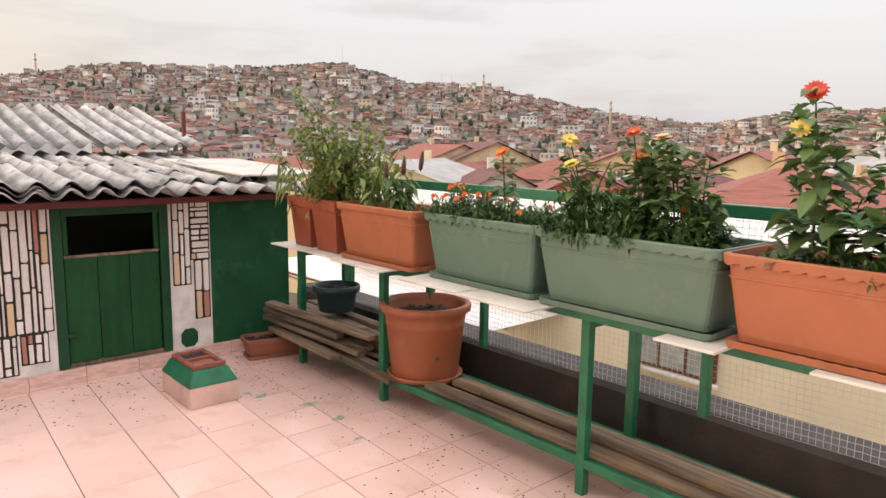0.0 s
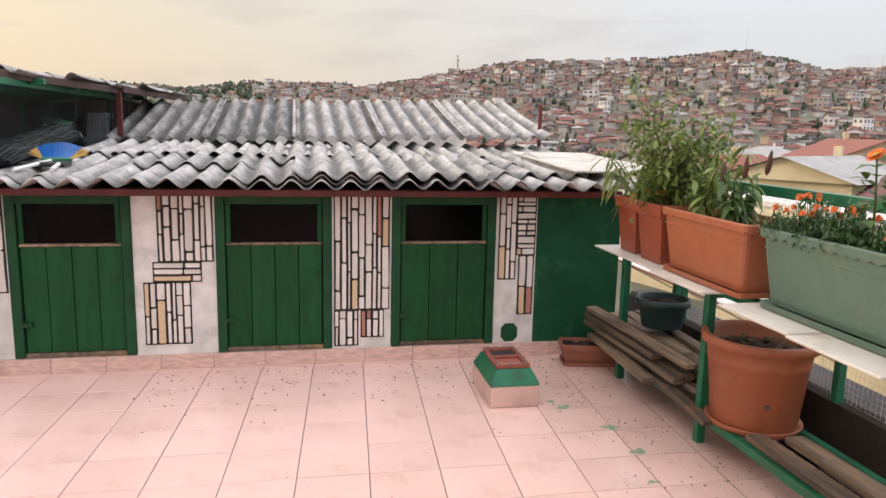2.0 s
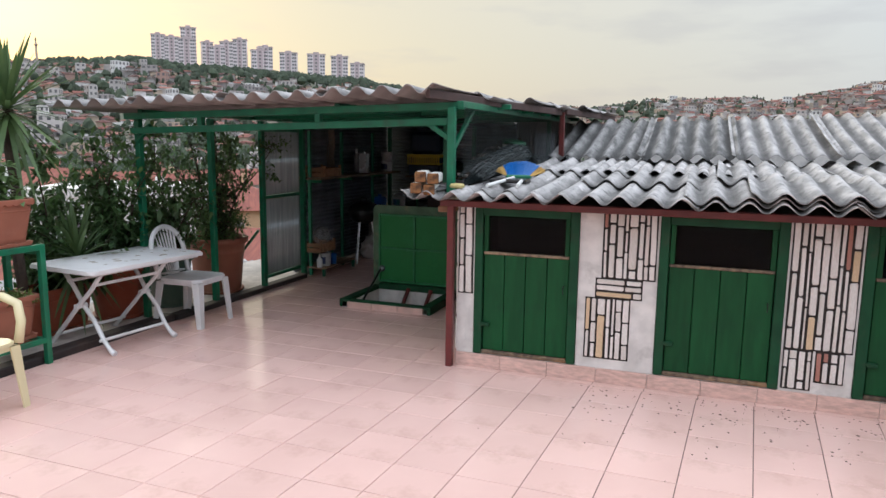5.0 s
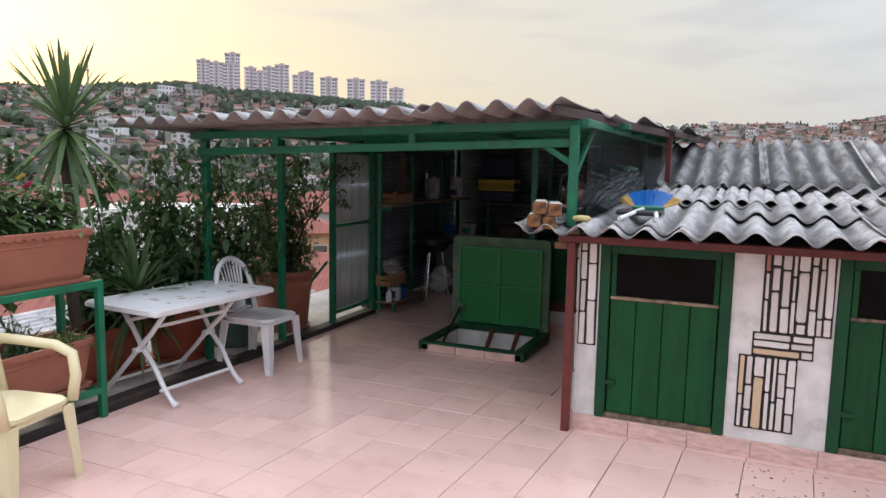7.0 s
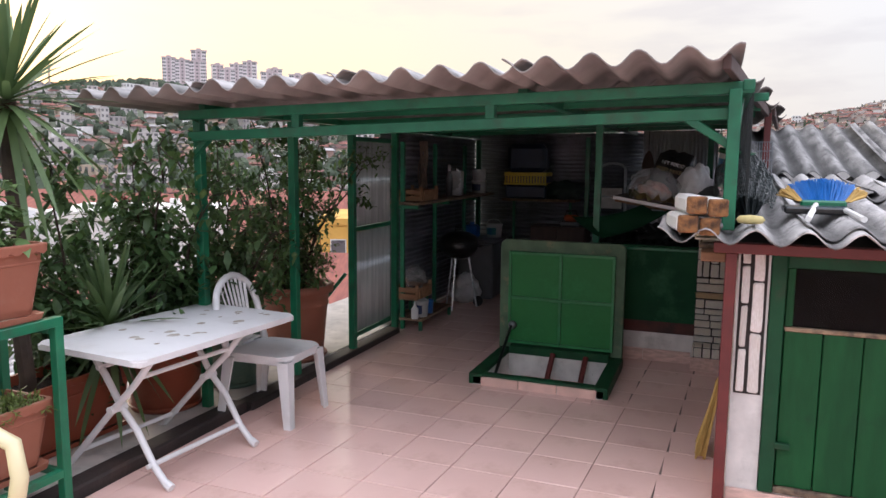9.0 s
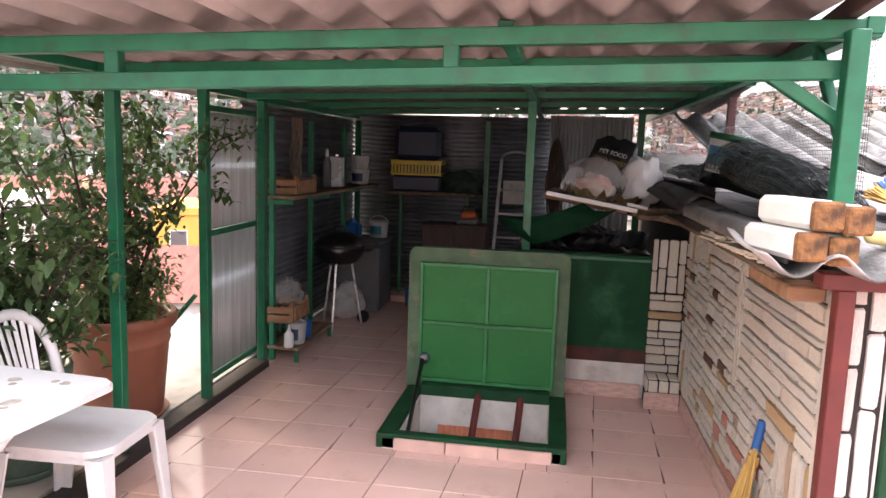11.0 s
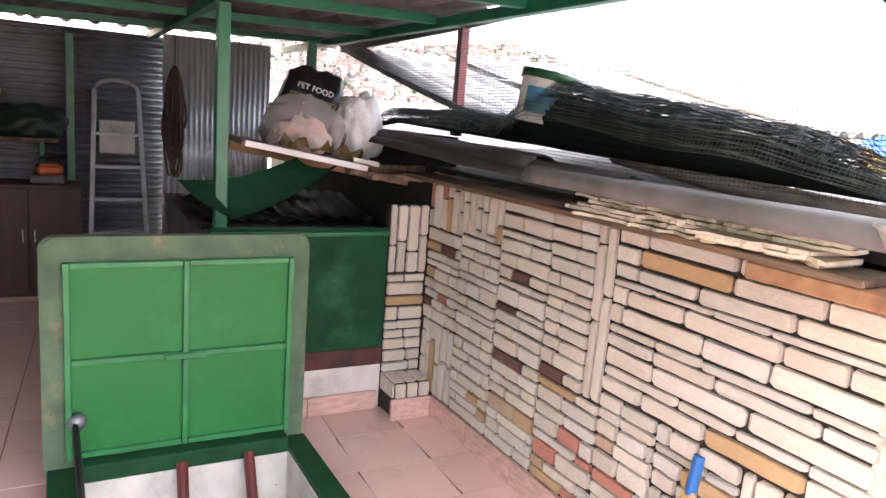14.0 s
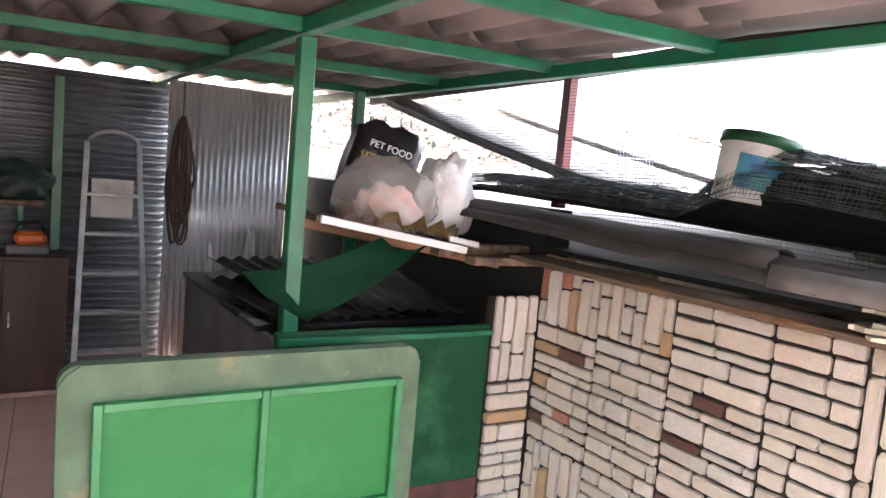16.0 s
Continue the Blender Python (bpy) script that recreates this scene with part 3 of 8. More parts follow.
M_LAND = material("wooded_land", (0.085, 0.105, 0.065), (0.16, 0.135, 0.10), rough=0.95, scale=0.02, fine=0.4, bump=0.0)
setting("ground", bm, M_LAND, "distant town ground and wooded hills", smooth=True)

# ---- shed doors ----
def shed_door(n, x0, x1, planks):
    d = thing("door_%d" % n, (x0, 0, 0), "green plank door with a dark upper window in the shed front", "door", kind="structure")
    w = x1 - x0
    f = 0.06
    for a, b in ((0.002, f), (w - f, w - 0.002)):
        part("door_frame", box(a, b, -0.018, 0.06, DOOR_Z0 + 0.002, DOOR_Z1 - 0.002, 0.004), M_GREEN_FRAME, d)
    part("door_frame", box(f, w - f, -0.018, 0.06, DOOR_Z1 - 0.055, DOOR_Z1 - 0.002, 0.004), M_GREEN_FRAME, d)
    part("door_frame", box(f, w - f, -0.012, 0.05, DOOR_Z0 + 0.002, DOOR_Z0 + 0.028, 0.004), M_OLDWOOD, d, "bare worn timber threshold")
    a, b = f + 0.004, w - f - 0.004
    zs = 0.80
    edge = [a + (b - a) * k / planks for k in range(planks + 1)]
    for k in range(planks):
        j = rnd.uniform(-0.003, 0.003)
        part("plank", box(edge[k] + 0.002, edge[k + 1] - 0.002, 0.004 + j, 0.028 + j, DOOR_Z0 + 0.03, zs, 0.003), M_GREEN_WOOD, d)
    part("window_rail", box(a, b, -0.004, 0.03, zs, zs + 0.018, 0.003), M_OLDWOOD, d, "bare wooden window rail")
    part("stile", box(a, a + 0.03, 0.0, 0.03, zs + 0.019, DOOR_Z1 - 0.057, 0.003), M_GREEN_WOOD, d)
    part("stile", box(b - 0.03, b, 0.0, 0.03, zs + 0.019, DOOR_Z1 - 0.057, 0.003), M_GREEN_WOOD, d)
    pane = part("pane", box(a + 0.028, b - 0.028, 0.016, 0.02, zs + 0.015, DOOR_Z1 - 0.055), M_PANE, d, "dusty dark window pane")
    pane.visible_shadow = False
    part("hinge", box(a - 0.01, a + 0.05, -0.022, 0.0, 0.3, 0.325, 0.002), M_GREEN_FRAME, d)
    part("latch", tube([(b - 0.03, 0, 0.62), (b - 0.03, -0.03, 0.62), (b - 0.03, -0.03, 0.57)], 0.004, 6), M_BLACK, d, "thin dark metal latch")


M_PANE = bpy.data.materials.new("dusty_glass")
M_PANE.use_nodes = True
pb = M_PANE.node_tree.nodes["Principled BSDF"]
pb.inputs["Base Color"].default_value = (0.16, 0.20, 0.25, 1)
pb.inputs["Roughness"].default_value = 0.12
pb.inputs["Transmission Weight"].default_value = 1.0
pb.inputs["IOR"].default_value = 1.18
for n_, (a_, b_) in enumerate(DOORS):
    shed_door(n_ + 1, a_, b_, (4, 4, 3)[n_])
# added lining and ceiling; their near-black stands in for shade behind the panes
setting("shed_inner_lining", box(0.125, 3.9, 0.55, 0.59, 0, 1.14), M_UNLIT, "near-black lining added for the unlit depth of the shed")
setting("shed_ceiling", box(0.0, 4.0, 0.0, 5.1, 1.142, 1.16), M_UNLIT, "near-black ceiling that stands for the unlit shed interior")
post = setting("corner_post", bar((-0.03, -0.06, 0), (-0.03, -0.06, 1.12), 0.045), M_RED_STEEL, "red-brown steel corner post")
setting("pole_rear", bar((0.21, 2.44, 1.3), (0.21, 2.44, 1.84), 0.045), M_RED_STEEL, "red-brown steel pole behind the roof")
setting("pole_roof_end", bar((4.26, 2.5, 1.3), (4.26, 2.5, 1.83), 0.035), M_RED_STEEL, "red-brown steel pole on the roof end")

# pink skirting tiles
unit_cache = {}


def unit_box(name, mat, bevel):
    """A unit piece, shared by all alike pieces."""
    key = (name, mat.name)
    if key not in unit_cache:
        bm = box(-0.5, 0.5, -0.5, 0.5, -0.5, 0.5, bevel)
        me = bpy.data.meshes.new(name)
        bm.to_mesh(me)
        bm.free()
        me.materials.append(mat)
        unit_cache[key] = me
    return unit_cache[key]


def piece(name, mat, parent, c, size, bevel=0.06, rz=0.0, rx=0.0, ry=0.0):
    ob = new(name, unit_box(name, mat, bevel))
    ob.parent = parent
    ob.matrix_basis = pose(*c, rx, ry, rz) @ Matrix.Diagonal((*size, 1))
    return ob


SKIRTS = []


def skirting(name, a, b, h, label):
    """A row of skirting tiles from a to b on the floor."""
    a, b = Vector(a), Vector(b)
    d = b - a
    sk = thing(name, (0, 0, 0), label, "skirting", kind="structure")
    ang = math.degrees(math.atan2(d.y, d.x))
    n = max(1, round(d.length / TILE))
    for k in range(n):
        c = a + d * (k + 0.5) / n
        piece("tile", M_BASE_TILE, sk, (c.x, c.y, h / 2), (d.length / n - 0.003, 0.016, h - 0.002), 0.03, ang)


skirting("skirting_front", (0.0, -0.010, 0), (3.9, -0.010, 0), 0.098, "pink tile skirting along the shed front")
skirting("skirting_side", (-0.008, 0.03, 0), (-0.008, 2.1, 0), 0.10, "pink tile skirting along the stone wall")
skirting("skirting_chest", (-0.9, 2.252, 0), (-0.22, 2.252, 0), 0.09, "pink tile skirting under the green chest")
skirting("skirting_pier", (-0.22, 2.09, 0), (-0.02, 2.09, 0), 0.10, "pink tile skirting round the pier foot")

# ---- stone cladding ----
srnd = random.Random(21)


def clad(parent, u0, u1, v0, v1, along, place, size_u=(0.10, 0.24), pitch=0.058, gap=0.0088, proud=0.010):
    """Strips of split stone over a patch u0..u1, v0..v1; along 'u' rows, along 'v' columns. place maps (u, v) to a centre and its size."""
    lo, hi, a0, a1 = (v0, v1, u0, u1) if along == "u" else (u0, u1, v0, v1)
    n = max(1, round((hi - lo) / pitch))
    cuts = [lo + (hi - lo) * (k + (srnd.uniform(-0.27, 0.27) if 0 < k < n else 0)) / n for k in range(n + 1)]
    for k in range(n):
        s = a0 - srnd.uniform(0, 0.08)
        while s < a1 - 0.015:
            ln = srnd.uniform(*size_u)
            e = min(s + ln, a1)
            if a1 - e < 0.05:
                e = a1
            b = max(s, a0)
            g = gap * srnd.uniform(0.5, 1.2)
            g2 = gap * srnd.uniform(0.5, 1.3)
            if e - b > 0.025:
                cu, cv = ((b + e) / 2, (cuts[k] + cuts[k + 1]) / 2) if along == "u" else ((cuts[k] + cuts[k + 1]) / 2, (b + e) / 2)
                du, dv = (e - b - g, cuts[k + 1] - cuts[k] - g2) if along == "u" else (cuts[k + 1] - cuts[k] - g2, e - b - g)
                place(parent, cu, cv, du, dv, proud * srnd.uniform(0.6, 1.2))
            s = e


def stone_shape(name, mat, n):
    """A split stone of unit size with a worn, uneven outline; its face looks along -y."""
    key = (name, mat.name, n)
    if key in unit_cache:
        return unit_cache[key]
    rn = random.Random(500 + n)
    bm = bmesh.new()
    ring = []
    for px, pz in ((-0.5, -0.36), (-0.46, -0.5), (-0.16, -0.5), (0.18, -0.5), (0.46, -0.5), (0.5, -0.34), (0.5, 0.34), (0.46, 0.5), (0.15, 0.5), (-0.18, 0.5), (-0.46, 0.5), (-0.5, 0.36)):
        ring.append((px + rn.uniform(-0.012, 0.012), pz * (1 + rn.uniform(-0.10, 0.03))))
    rows = [[bm.verts.new((x * f, y, z * f)) for x, z in ring] for y, f in ((0.5, 1.0), (-0.22, 1.0), (-0.5, 0.94))]
    for v in rows[2]:
        v.co.y += rn.uniform(-0.10, 0.10)
    m_ = len(ring)
    for a, b in zip(rows, rows[1:]):
        for k in range(m_):
            bm.faces.new((a[k], a[(k + 1) % m_], b[(k + 1) % m_], b[k]))
    c = bm.verts.new((rn.uniform(-0.2, 0.2), -0.55, rn.uniform(-0.1, 0.1)))
    for k in range(m_):
        bm.faces.new((rows[2][k], rows[2][(k + 1) % m_], c))
    bmesh.ops.recalc_face_normals(bm, faces=bm.faces)
    me = bpy.data.meshes.new(name)
    bm.to_mesh(me)
    bm.free()
    me.materials.append(mat)
    unit_cache[key] = me
    return me


def stone(mat, parent, c, size, rz=0.0, tilt=0.0, upright=False):
    """size: along the wall, out of it, up it."""
    ob = new("stone", stone_shape("stone", mat, srnd.randrange(9)))
    ob.parent = parent
    if upright:
        ob.matrix_basis = pose(*c, 0, 0, rz) @ pose(0, 0, 0, 0, 90 + tilt, 0) @ Matrix.Diagonal((size[2], size[1], size[0], 1))
    else:
        ob.matrix_basis = pose(*c, 0, 0, rz) @ pose(0, 0, 0, 0, tilt, 0) @ Matrix.Diagonal((*size, 1))
    return ob


def on_front(parent, u, v, du, dv, pr):
    stone(M_STONE_W, parent, (u, -pr / 2 + 0.002, v), (du, pr + 0.010, dv), 0, srnd.uniform(-0.7, 0.7), dv > du)


def on_side(parent, u, v, du, dv, pr):
    stone(M_STONE, parent, (-pr / 2 + 0.004, u, v), (du, pr + 0.012, dv), -90, srnd.uniform(-0.7, 0.7), dv > du)


def on_pier(parent, u, v, du, dv, pr):
    stone(M_STONE, parent, (u, 2.25 - pr / 2, v), (du, pr + 0.010, dv), 0, 0, dv > du)


# mortar beds and stones between the doors
for x0, x1, z0, z1, way, lens in ((0.012, 0.112, 0.52, 1.12, "v", (0.16, 0.3)),
                                  (0.985, 1.315, 0.70, 1.13, "v", (0.12, 0.3)), (0.95, 1.24, 0.57, 0.695, "u", (0.14, 0.3)), (0.89, 1.17, 0.165, 0.565, "v", (0.10, 0.3)),
                                  (2.075, 2.435, 0.36, 1.13, "v", (0.14, 0.34)), (2.075, 2.23, 0.115, 0.355, "v", (0.12, 0.24)), (2.25, 2.40, 0.17, 0.355, "v", (0.18, 0.2)),
                                  (3.185, 3.305, 0.55, 1.13, "v", (0.12, 0.28)), (3.31, 3.44, 0.72, 1.13, "u", (0.06, 0.13)), (3.33, 3.435, 0.30, 0.715, "v", (0.18, 0.4))):
    add = piece("mortar_bed", M_MORTAR, wall_front, ((x0 + x1) / 2, 0.0, (z0 + z1) / 2), (x1 - x0 + 0.006, 0.006, z1 - z0 + 0.006), 0.0)
    clad(wall_front, x0, x1, z0, z1, way, on_front, lens, 0.042, 0.0135)
piece("paint_patch", M_GREEN_WALL, wall_front, (3.28, 0.0, 0.17), (0.12, 0.007, 0.13), 0.25)

# the long side wall
for y0, y1, z0, z1, way, lens in ((0.0, 0.10, 0.10, 1.09, "v", (0.2, 0.4)), (0.104, 0.97, 0.56, 1.09, "u", (0.14, 0.34)), (0.104, 0.42, 0.104, 0.555, "v", (0.2, 0.45)),
                                  (0.424, 0.72, 0.36, 0.555, "u", (0.1, 0.25)), (0.424, 0.72, 0.104, 0.355, "v", (0.12, 0.25)), (0.724, 0.97, 0.104, 0.555, "u", (0.09, 0.2)),
                                  (0.974, 1.06, 0.50, 1.09, "v", (0.25, 0.5)), (0.974, 1.30, 0.104, 0.495, "u", (0.1, 0.24)), (1.064, 1.30, 0.50, 1.09, "u", (0.1, 0.22)),
                                  (1.304, 1.62, 0.104, 1.09, "u", (0.1, 0.22)), (1.624, 1.93, 0.104, 0.90, "u", (0.08, 0.2)), (1.624, 1.93, 0.904, 1.09, "v", (0.08, 0.19)),
                                  (1.934, 2.235, 0.45, 0.88, "u", (0.08, 0.16)), (1.934, 2.235, 0.104, 0.445, "v", (0.1, 0.3)), (1.934, 2.235, 0.884, 1.14, "v", (0.12, 0.26))):
    clad(wall_side, y0, y1, z0, z1, way, on_side, lens, 0.050)
pier = setting("pier", box(-0.204, 0.0, 2.252, 2.30, 0, 0.975), M_MORTAR, "stone-clad pier at the wall's end")
clad(pier, -0.207, -0.012, 0.66, 0.98, "v", on_pier, (0.15, 0.33), 0.046)
clad(pier, -0.207, -0.012, 0.12, 0.655, "u", on_pier, (0.07, 0.18), 0.054)
foot = setting("pier_foot", box(-0.20, -0.02, 2.10, 2.248, 0, 0.17, 0.006), M_MORTAR, "low stone-clad foot of the pier")
for k in range(3):
    piece("stone", M_STONE, foot, (-0.17 + 0.06 * k, 2.098, 0.135), (0.05, 0.012, 0.065), 0.05)
    piece("stone", M_STONE, foot, (-0.17 + 0.06 * k, 2.17, 0.172), (0.05, 0.12, 0.012), 0.05)
    piece("stone", M_STONE, foot, (-0.203, 2.125 + 0.048 * k, 0.135), (0.012, 0.042, 0.066), 0.05)

# ---- chimney vent on the floor ----
vent = thing("floor_vent", (3.06, -0.70, 0), "low tiled vent block with chipped green rim and brick holes", "vent")
part("base", box(-0.145, 0.145, -0.22, 0.22, 0.0, 0.125, 0.004), M_BASE_TILE, vent)
bm = bmesh.new()
lo = [(-0.15, -0.225, 0.126), (0.15, -0.225, 0.126), (0.15, 0.225, 0.126), (-0.15, 0.225, 0.126)]
hi = [(-0.105, -0.18, 0.215), (0.105, -0.18, 0.215), (0.105, 0.18, 0.215), (-0.105, 0.18, 0.215)]
vl = [bm.verts.new(p) for p in lo]
vh = [bm.verts.new(p) for p in hi]
for k in range(4):
    bm.faces.new((vl[k], vl[(k + 1) % 4], vh[(k + 1) % 4], vh[k]))
bm.faces.new(list(reversed(vl)))
bm.faces.new(vh)
bmesh.ops.bevel(bm, geom=list(bm.edges), offset=0.006, segments=2, affect="EDGES")
part("cap", bm, M_GREEN_METAL, vent, "chipped green painted mortar rim")
M_BRICK = material("red_clay", (0.30, 0.085, 0.05), (0.20, 0.06, 0.04), rough=0.9, scale=20, bump=0.5)
bm = bmesh.new()
for x0, x1, y0, y1 in ((-0.10, -0.075, -0.17, 0.17), (0.075, 0.10, -0.17, 0.17), (-0.075, 0.075, -0.17, -0.145), (-0.075, 0.075, 0.145, 0.17), (-0.075, 0.075, -0.012, 0.012)):
    add_box(bm, x0, x1, y0, y1, 0.216, 0.238, 0.002)
part("clay_rim", bm, M_BRICK, vent, "red hollow brick rim")
# plates close the openings; the far one's near-black stands in for shade
for y0, y1 in ((-0.144, -0.013), (0.013, 0.144)):
    part("hole_plate", box(-0.074, 0.074, y0, y1, 0.216, 0.221), M_UNLIT if y0 > 0 else M_BRICK, vent)
bm = bmesh.new()
for x in (-0.086, 0.086):
    add_tube(bm, [(x, -0.165 + 0.015 * i, 0.243 + 0.004 * math.sin(i * 2.4)) for i in range(23)], 0.002, 4)
for y in (-0.155, 0.155):
    add_tube(bm, [(-0.086 + 0.0172 * i, y, 0.243 + 0.004 * math.sin(i * 2.1)) for i in range(11)], 0.002, 4)
part("wire", bm, M_GALV_DULL, vent, "twisted rusty wire round the holes")

# ---- hatch ----
hatch = thing("floor_hatch", (-1.13, 1.18, 0), "open green steel floor hatch with its lid standing upright", "hatch")
o = Vector((-1.13, 1.18, 0))


def hbox(name, x0, x1, y0, y1, z0, z1, mat, bev=0.004, label="", m=None):
    return part(name, box(x0 - o.x, x1 - o.x, y0 - o.y, y1 - o.y, z0, z1, bev, m), mat, hatch, label)


hbox("curb", -1.59, -1.50, 1.20, 1.95, 0.0, 0.075, M_GREEN_FRAME)
hbox("curb", -0.76, -0.67, 1.20, 1.95, 0.0, 0.075, M_GREEN_FRAME)
hbox("curb", -1.50, -0.76, 1.20, 1.26, 0.0, 0.075, M_GREEN_FRAME)
hbox("curb", -1.50, -0.76, 1.86, 1.95, 0.0, 0.11, M_GREEN_FRAME)
for k in range(3):
    hbox("tile", -1.50 + 0.255 * k, -1.25 + 0.255 * k, 1.184, 1.199, 0.0, 0.058, M_BASE_TILE, 0.002)
# pit under the hatch
bm = bmesh.new()
for x0, x1, y0, y1 in ((-1.56, -1.494, 1.267, 1.853), (-0.766, -0.70, 1.267, 1.853), (-1.56, -0.70, 1.20, 1.266), (-1.56, -0.70, 1.854, 1.92)):
    add_box(bm, x0, x1, y0, y1, -1.3, 0.05)
setting("pit_wall", bm, M_PLASTER, "white plastered stairwell under the hatch")
setting("pit_floor", box(-1.56, -0.70, 1.2, 1.92, -1.36, -1.30), M_PLASTER, "plastered stairwell bottom")
M_ROOFTILE = material("clay_roof_tile", (0.62, 0.24, 0.14), (0.52, 0.18, 0.10), rough=0.7, scale=8, bump=0.2, vary=0.1)
pt = tagged(mesh_ob("tile_roof_strip", moved(corrugated(0.42, 0.38, 0.055, 0.010, 0.008, 8, 3), Matrix.Identity(4)), M_ROOFTILE, True), "small strip of orange clay tiles inside the stairwell", "tiles")
pt.matrix_basis = pose(-1.38, 1.69, -0.46, 70, 0, 0)
setting("pit_ledge", box(-1.5, -0.98, 1.265, 1.855, -0.75, -0.66), M_PLASTER, "plastered ledge in the stairwell")
for x in (-1.17, -0.93):
    p0, p1 = Vector((x - 0.03, 1.28, -0.55)) - o, Vector((x + 0.01, 1.84, 0.08)) - o
    part("ladder_rail", tube([p0, p1], 0.020, 10), M_RED_STEEL, hatch, "red-brown ladder rail")
stairlight = bpy.data.lights.new("stair_window_light", "AREA")
stairlight.energy, stairlight.size, stairlight.color = 2.2, 0.35, (1.0, 0.95, 0.88)
new("stair_window_light", stairlight).matrix_world = look((-1.13, 1.33, -0.50), (-1.10, 1.85, -0.12))
# lid, standing
def lid_shape():
    bm = rounded_slab(-1.60, -0.68, 0.03, 0.90, -0.03, 0.03, 0.045)
    low = [e for e in bm.edges if all(abs(v.co.z + 0.03) < 1e-6 for v in e.verts)]
    bmesh.ops.bevel(bm, geom=low, offset=0.012, segments=2, affect="EDGES")
    return moved(bm, Matrix.Translation((-o.x, 1.975 - o.y, 0)) @ pose(0, 0, 0, 90, 0, 0))


lid = part("lid", lid_shape(), M_LID_PAD, hatch, "upright lid edged in padded grey-green canvas")
LX0, LX1, LZ0, LZ1 = -1.53, -0.745, 0.115, 0.815


def lbox(name, x0, x1, y0, y1, z0, z1, mat, bev=0.002):
    ob = mesh_ob(name, box(x0 - o.x, x1 - o.x, y0 - o.y, y1 - o.y, z0, z1, bev), mat)
    ob.parent = lid
    return ob


lbox("sheet", LX0, LX1, 1.938, 1.944, LZ0, LZ1, M_LID_GREEN)
xm, zm = (LX0 + LX1) / 2, 0.455
for x in (LX0, xm - 0.01, LX1 - 0.02):
    lbox("rib", x, x + 0.02, 1.918, 1.937, LZ0, LZ1, M_LID_BAR)
for z, x0, x1 in ((LZ0, LX0 + 0.021, xm - 0.011), (LZ0, xm + 0.011, LX1 - 0.021), (zm, LX0 + 0.021, xm - 0.011), (zm, xm + 0.011, LX1 - 0.021), (LZ1 - 0.02, LX0 + 0.021, xm - 0.011), (LZ1 - 0.02, xm + 0.011, LX1 - 0.021)):
    lbox("rib", x0, x1, 1.919, 1.937, z, z + 0.02, M_LID_BAR)
lbox("bolt", xm - 0.075, xm + 0.075, 1.906, 1.917, zm - 0.004, zm + 0.018, M_LID_BAR, 0.003)
knob = mesh_ob("lock_knob", moved(lathe([(0.0, 0), (0.032, 0), (0.032, 0.02), (0.022, 0.035), (0.0, 0.04)], 16), pose(LX0 + 0.035 - o.x, 1.937 - o.y, 0.25, 90, 0, 0)), M_GALV_DULL, True)
knob.parent = lid
part("gas_strut", tube([(LX0 + 0.03 - o.x, 1.91 - o.y, 0.25), (-1.51 - o.x + 0.03, 1.40 - o.y, -0.03)], 0.012, 8), M_BLACK, hatch, "black gas strut")
for x in (-1.35, -0.92):
    part("hinge", tube([(x - 0.04 - o.x, 1.935 - o.y, 0.112), (x + 0.04 - o.x, 1.935 - o.y, 0.112)], 0.012, 8), M_GREEN_FRAME, hatch)

# ---- green chest behind the hatch ----
chest = thing("green_chest", (-0.55, 2.865, 0), "dark green sheet-metal chest on a rough concrete base", "chest")
for nm, x0, x1, y0, y1, z0, z1, mt in (("base", -0.45, 0.35, -0.60, 0.65, 0.0, 0.27, M_PLASTER), ("front", -0.45, 0.35, -0.60, -0.57, 0.272, 0.87, M_GREEN_WALL),
                                       ("side_panel", -0.45, -0.42, -0.569, 0.65, 0.272, 0.84, M_GALV_DULL), ("side_panel", 0.32, 0.35, -0.569, 0.65, 0.272, 0.84, M_GREEN_WALL),
                                       ("back", -0.419, 0.319, 0.62, 0.65, 0.272, 0.84, M_GREEN_WALL)):
    part(nm, box(x0, x1, y0, y1, z0, z1, 0.004), mt, chest)
part("cover", moved(box(-0.47, 0.36, -0.45, 0.62, 0.842, 0.862, 0.004), Matrix.Identity(4)), M_BLACK, chest, "black tarp over the chest")
for a, b in (((-0.45, -0.61, 0.845), (0.35, -0.61, 0.845)),):
    part("rim", bar(a, b, 0.02), M_GREEN_METAL, chest)
M_SCRAP = material("blackened_sheet", (0.020, 0.020, 0.020), (0.010, 0.010, 0.010), rough=0.7, spec=0.2, scale=5, bump=0.3, stain=(0.10, 0.06, 0.04), stain_amt=0.3)
for k, (x, y, rz, w, l) in enumerate(((-0.40, -0.44, 4, 0.50, 0.75), (-0.12, -0.40, -9, 0.44, 0.80), (-0.30, -0.10, 12, 0.52, 0.55))):
    ob = tagged(mesh_ob("sheet_scrap", corrugated(w, l, 0.076, 0.009, 0.002, 8, 4, 0.01, 0.01, 300 + k), M_SCRAP, True), "dark corrugated metal scrap lying on the chest", "sheet scrap", "sheet scraps")
    ob.matrix_basis = pose(-0.55 + x, 2.865 + y, 0.877 + 0.022 * k, 1.0 + k, 0.5, rz)
M_RUSTP = material("flaking_red_primer", (0.10, 0.035, 0.03), (0.05, 0.03, 0.028), rough=0.9, scale=9, bump=0.5)
part("primer_band", box(-0.45, 0.35, -0.604, -0.601, 0.215, 0.30), M_RUSTP, chest, "flaking dark red primer band")

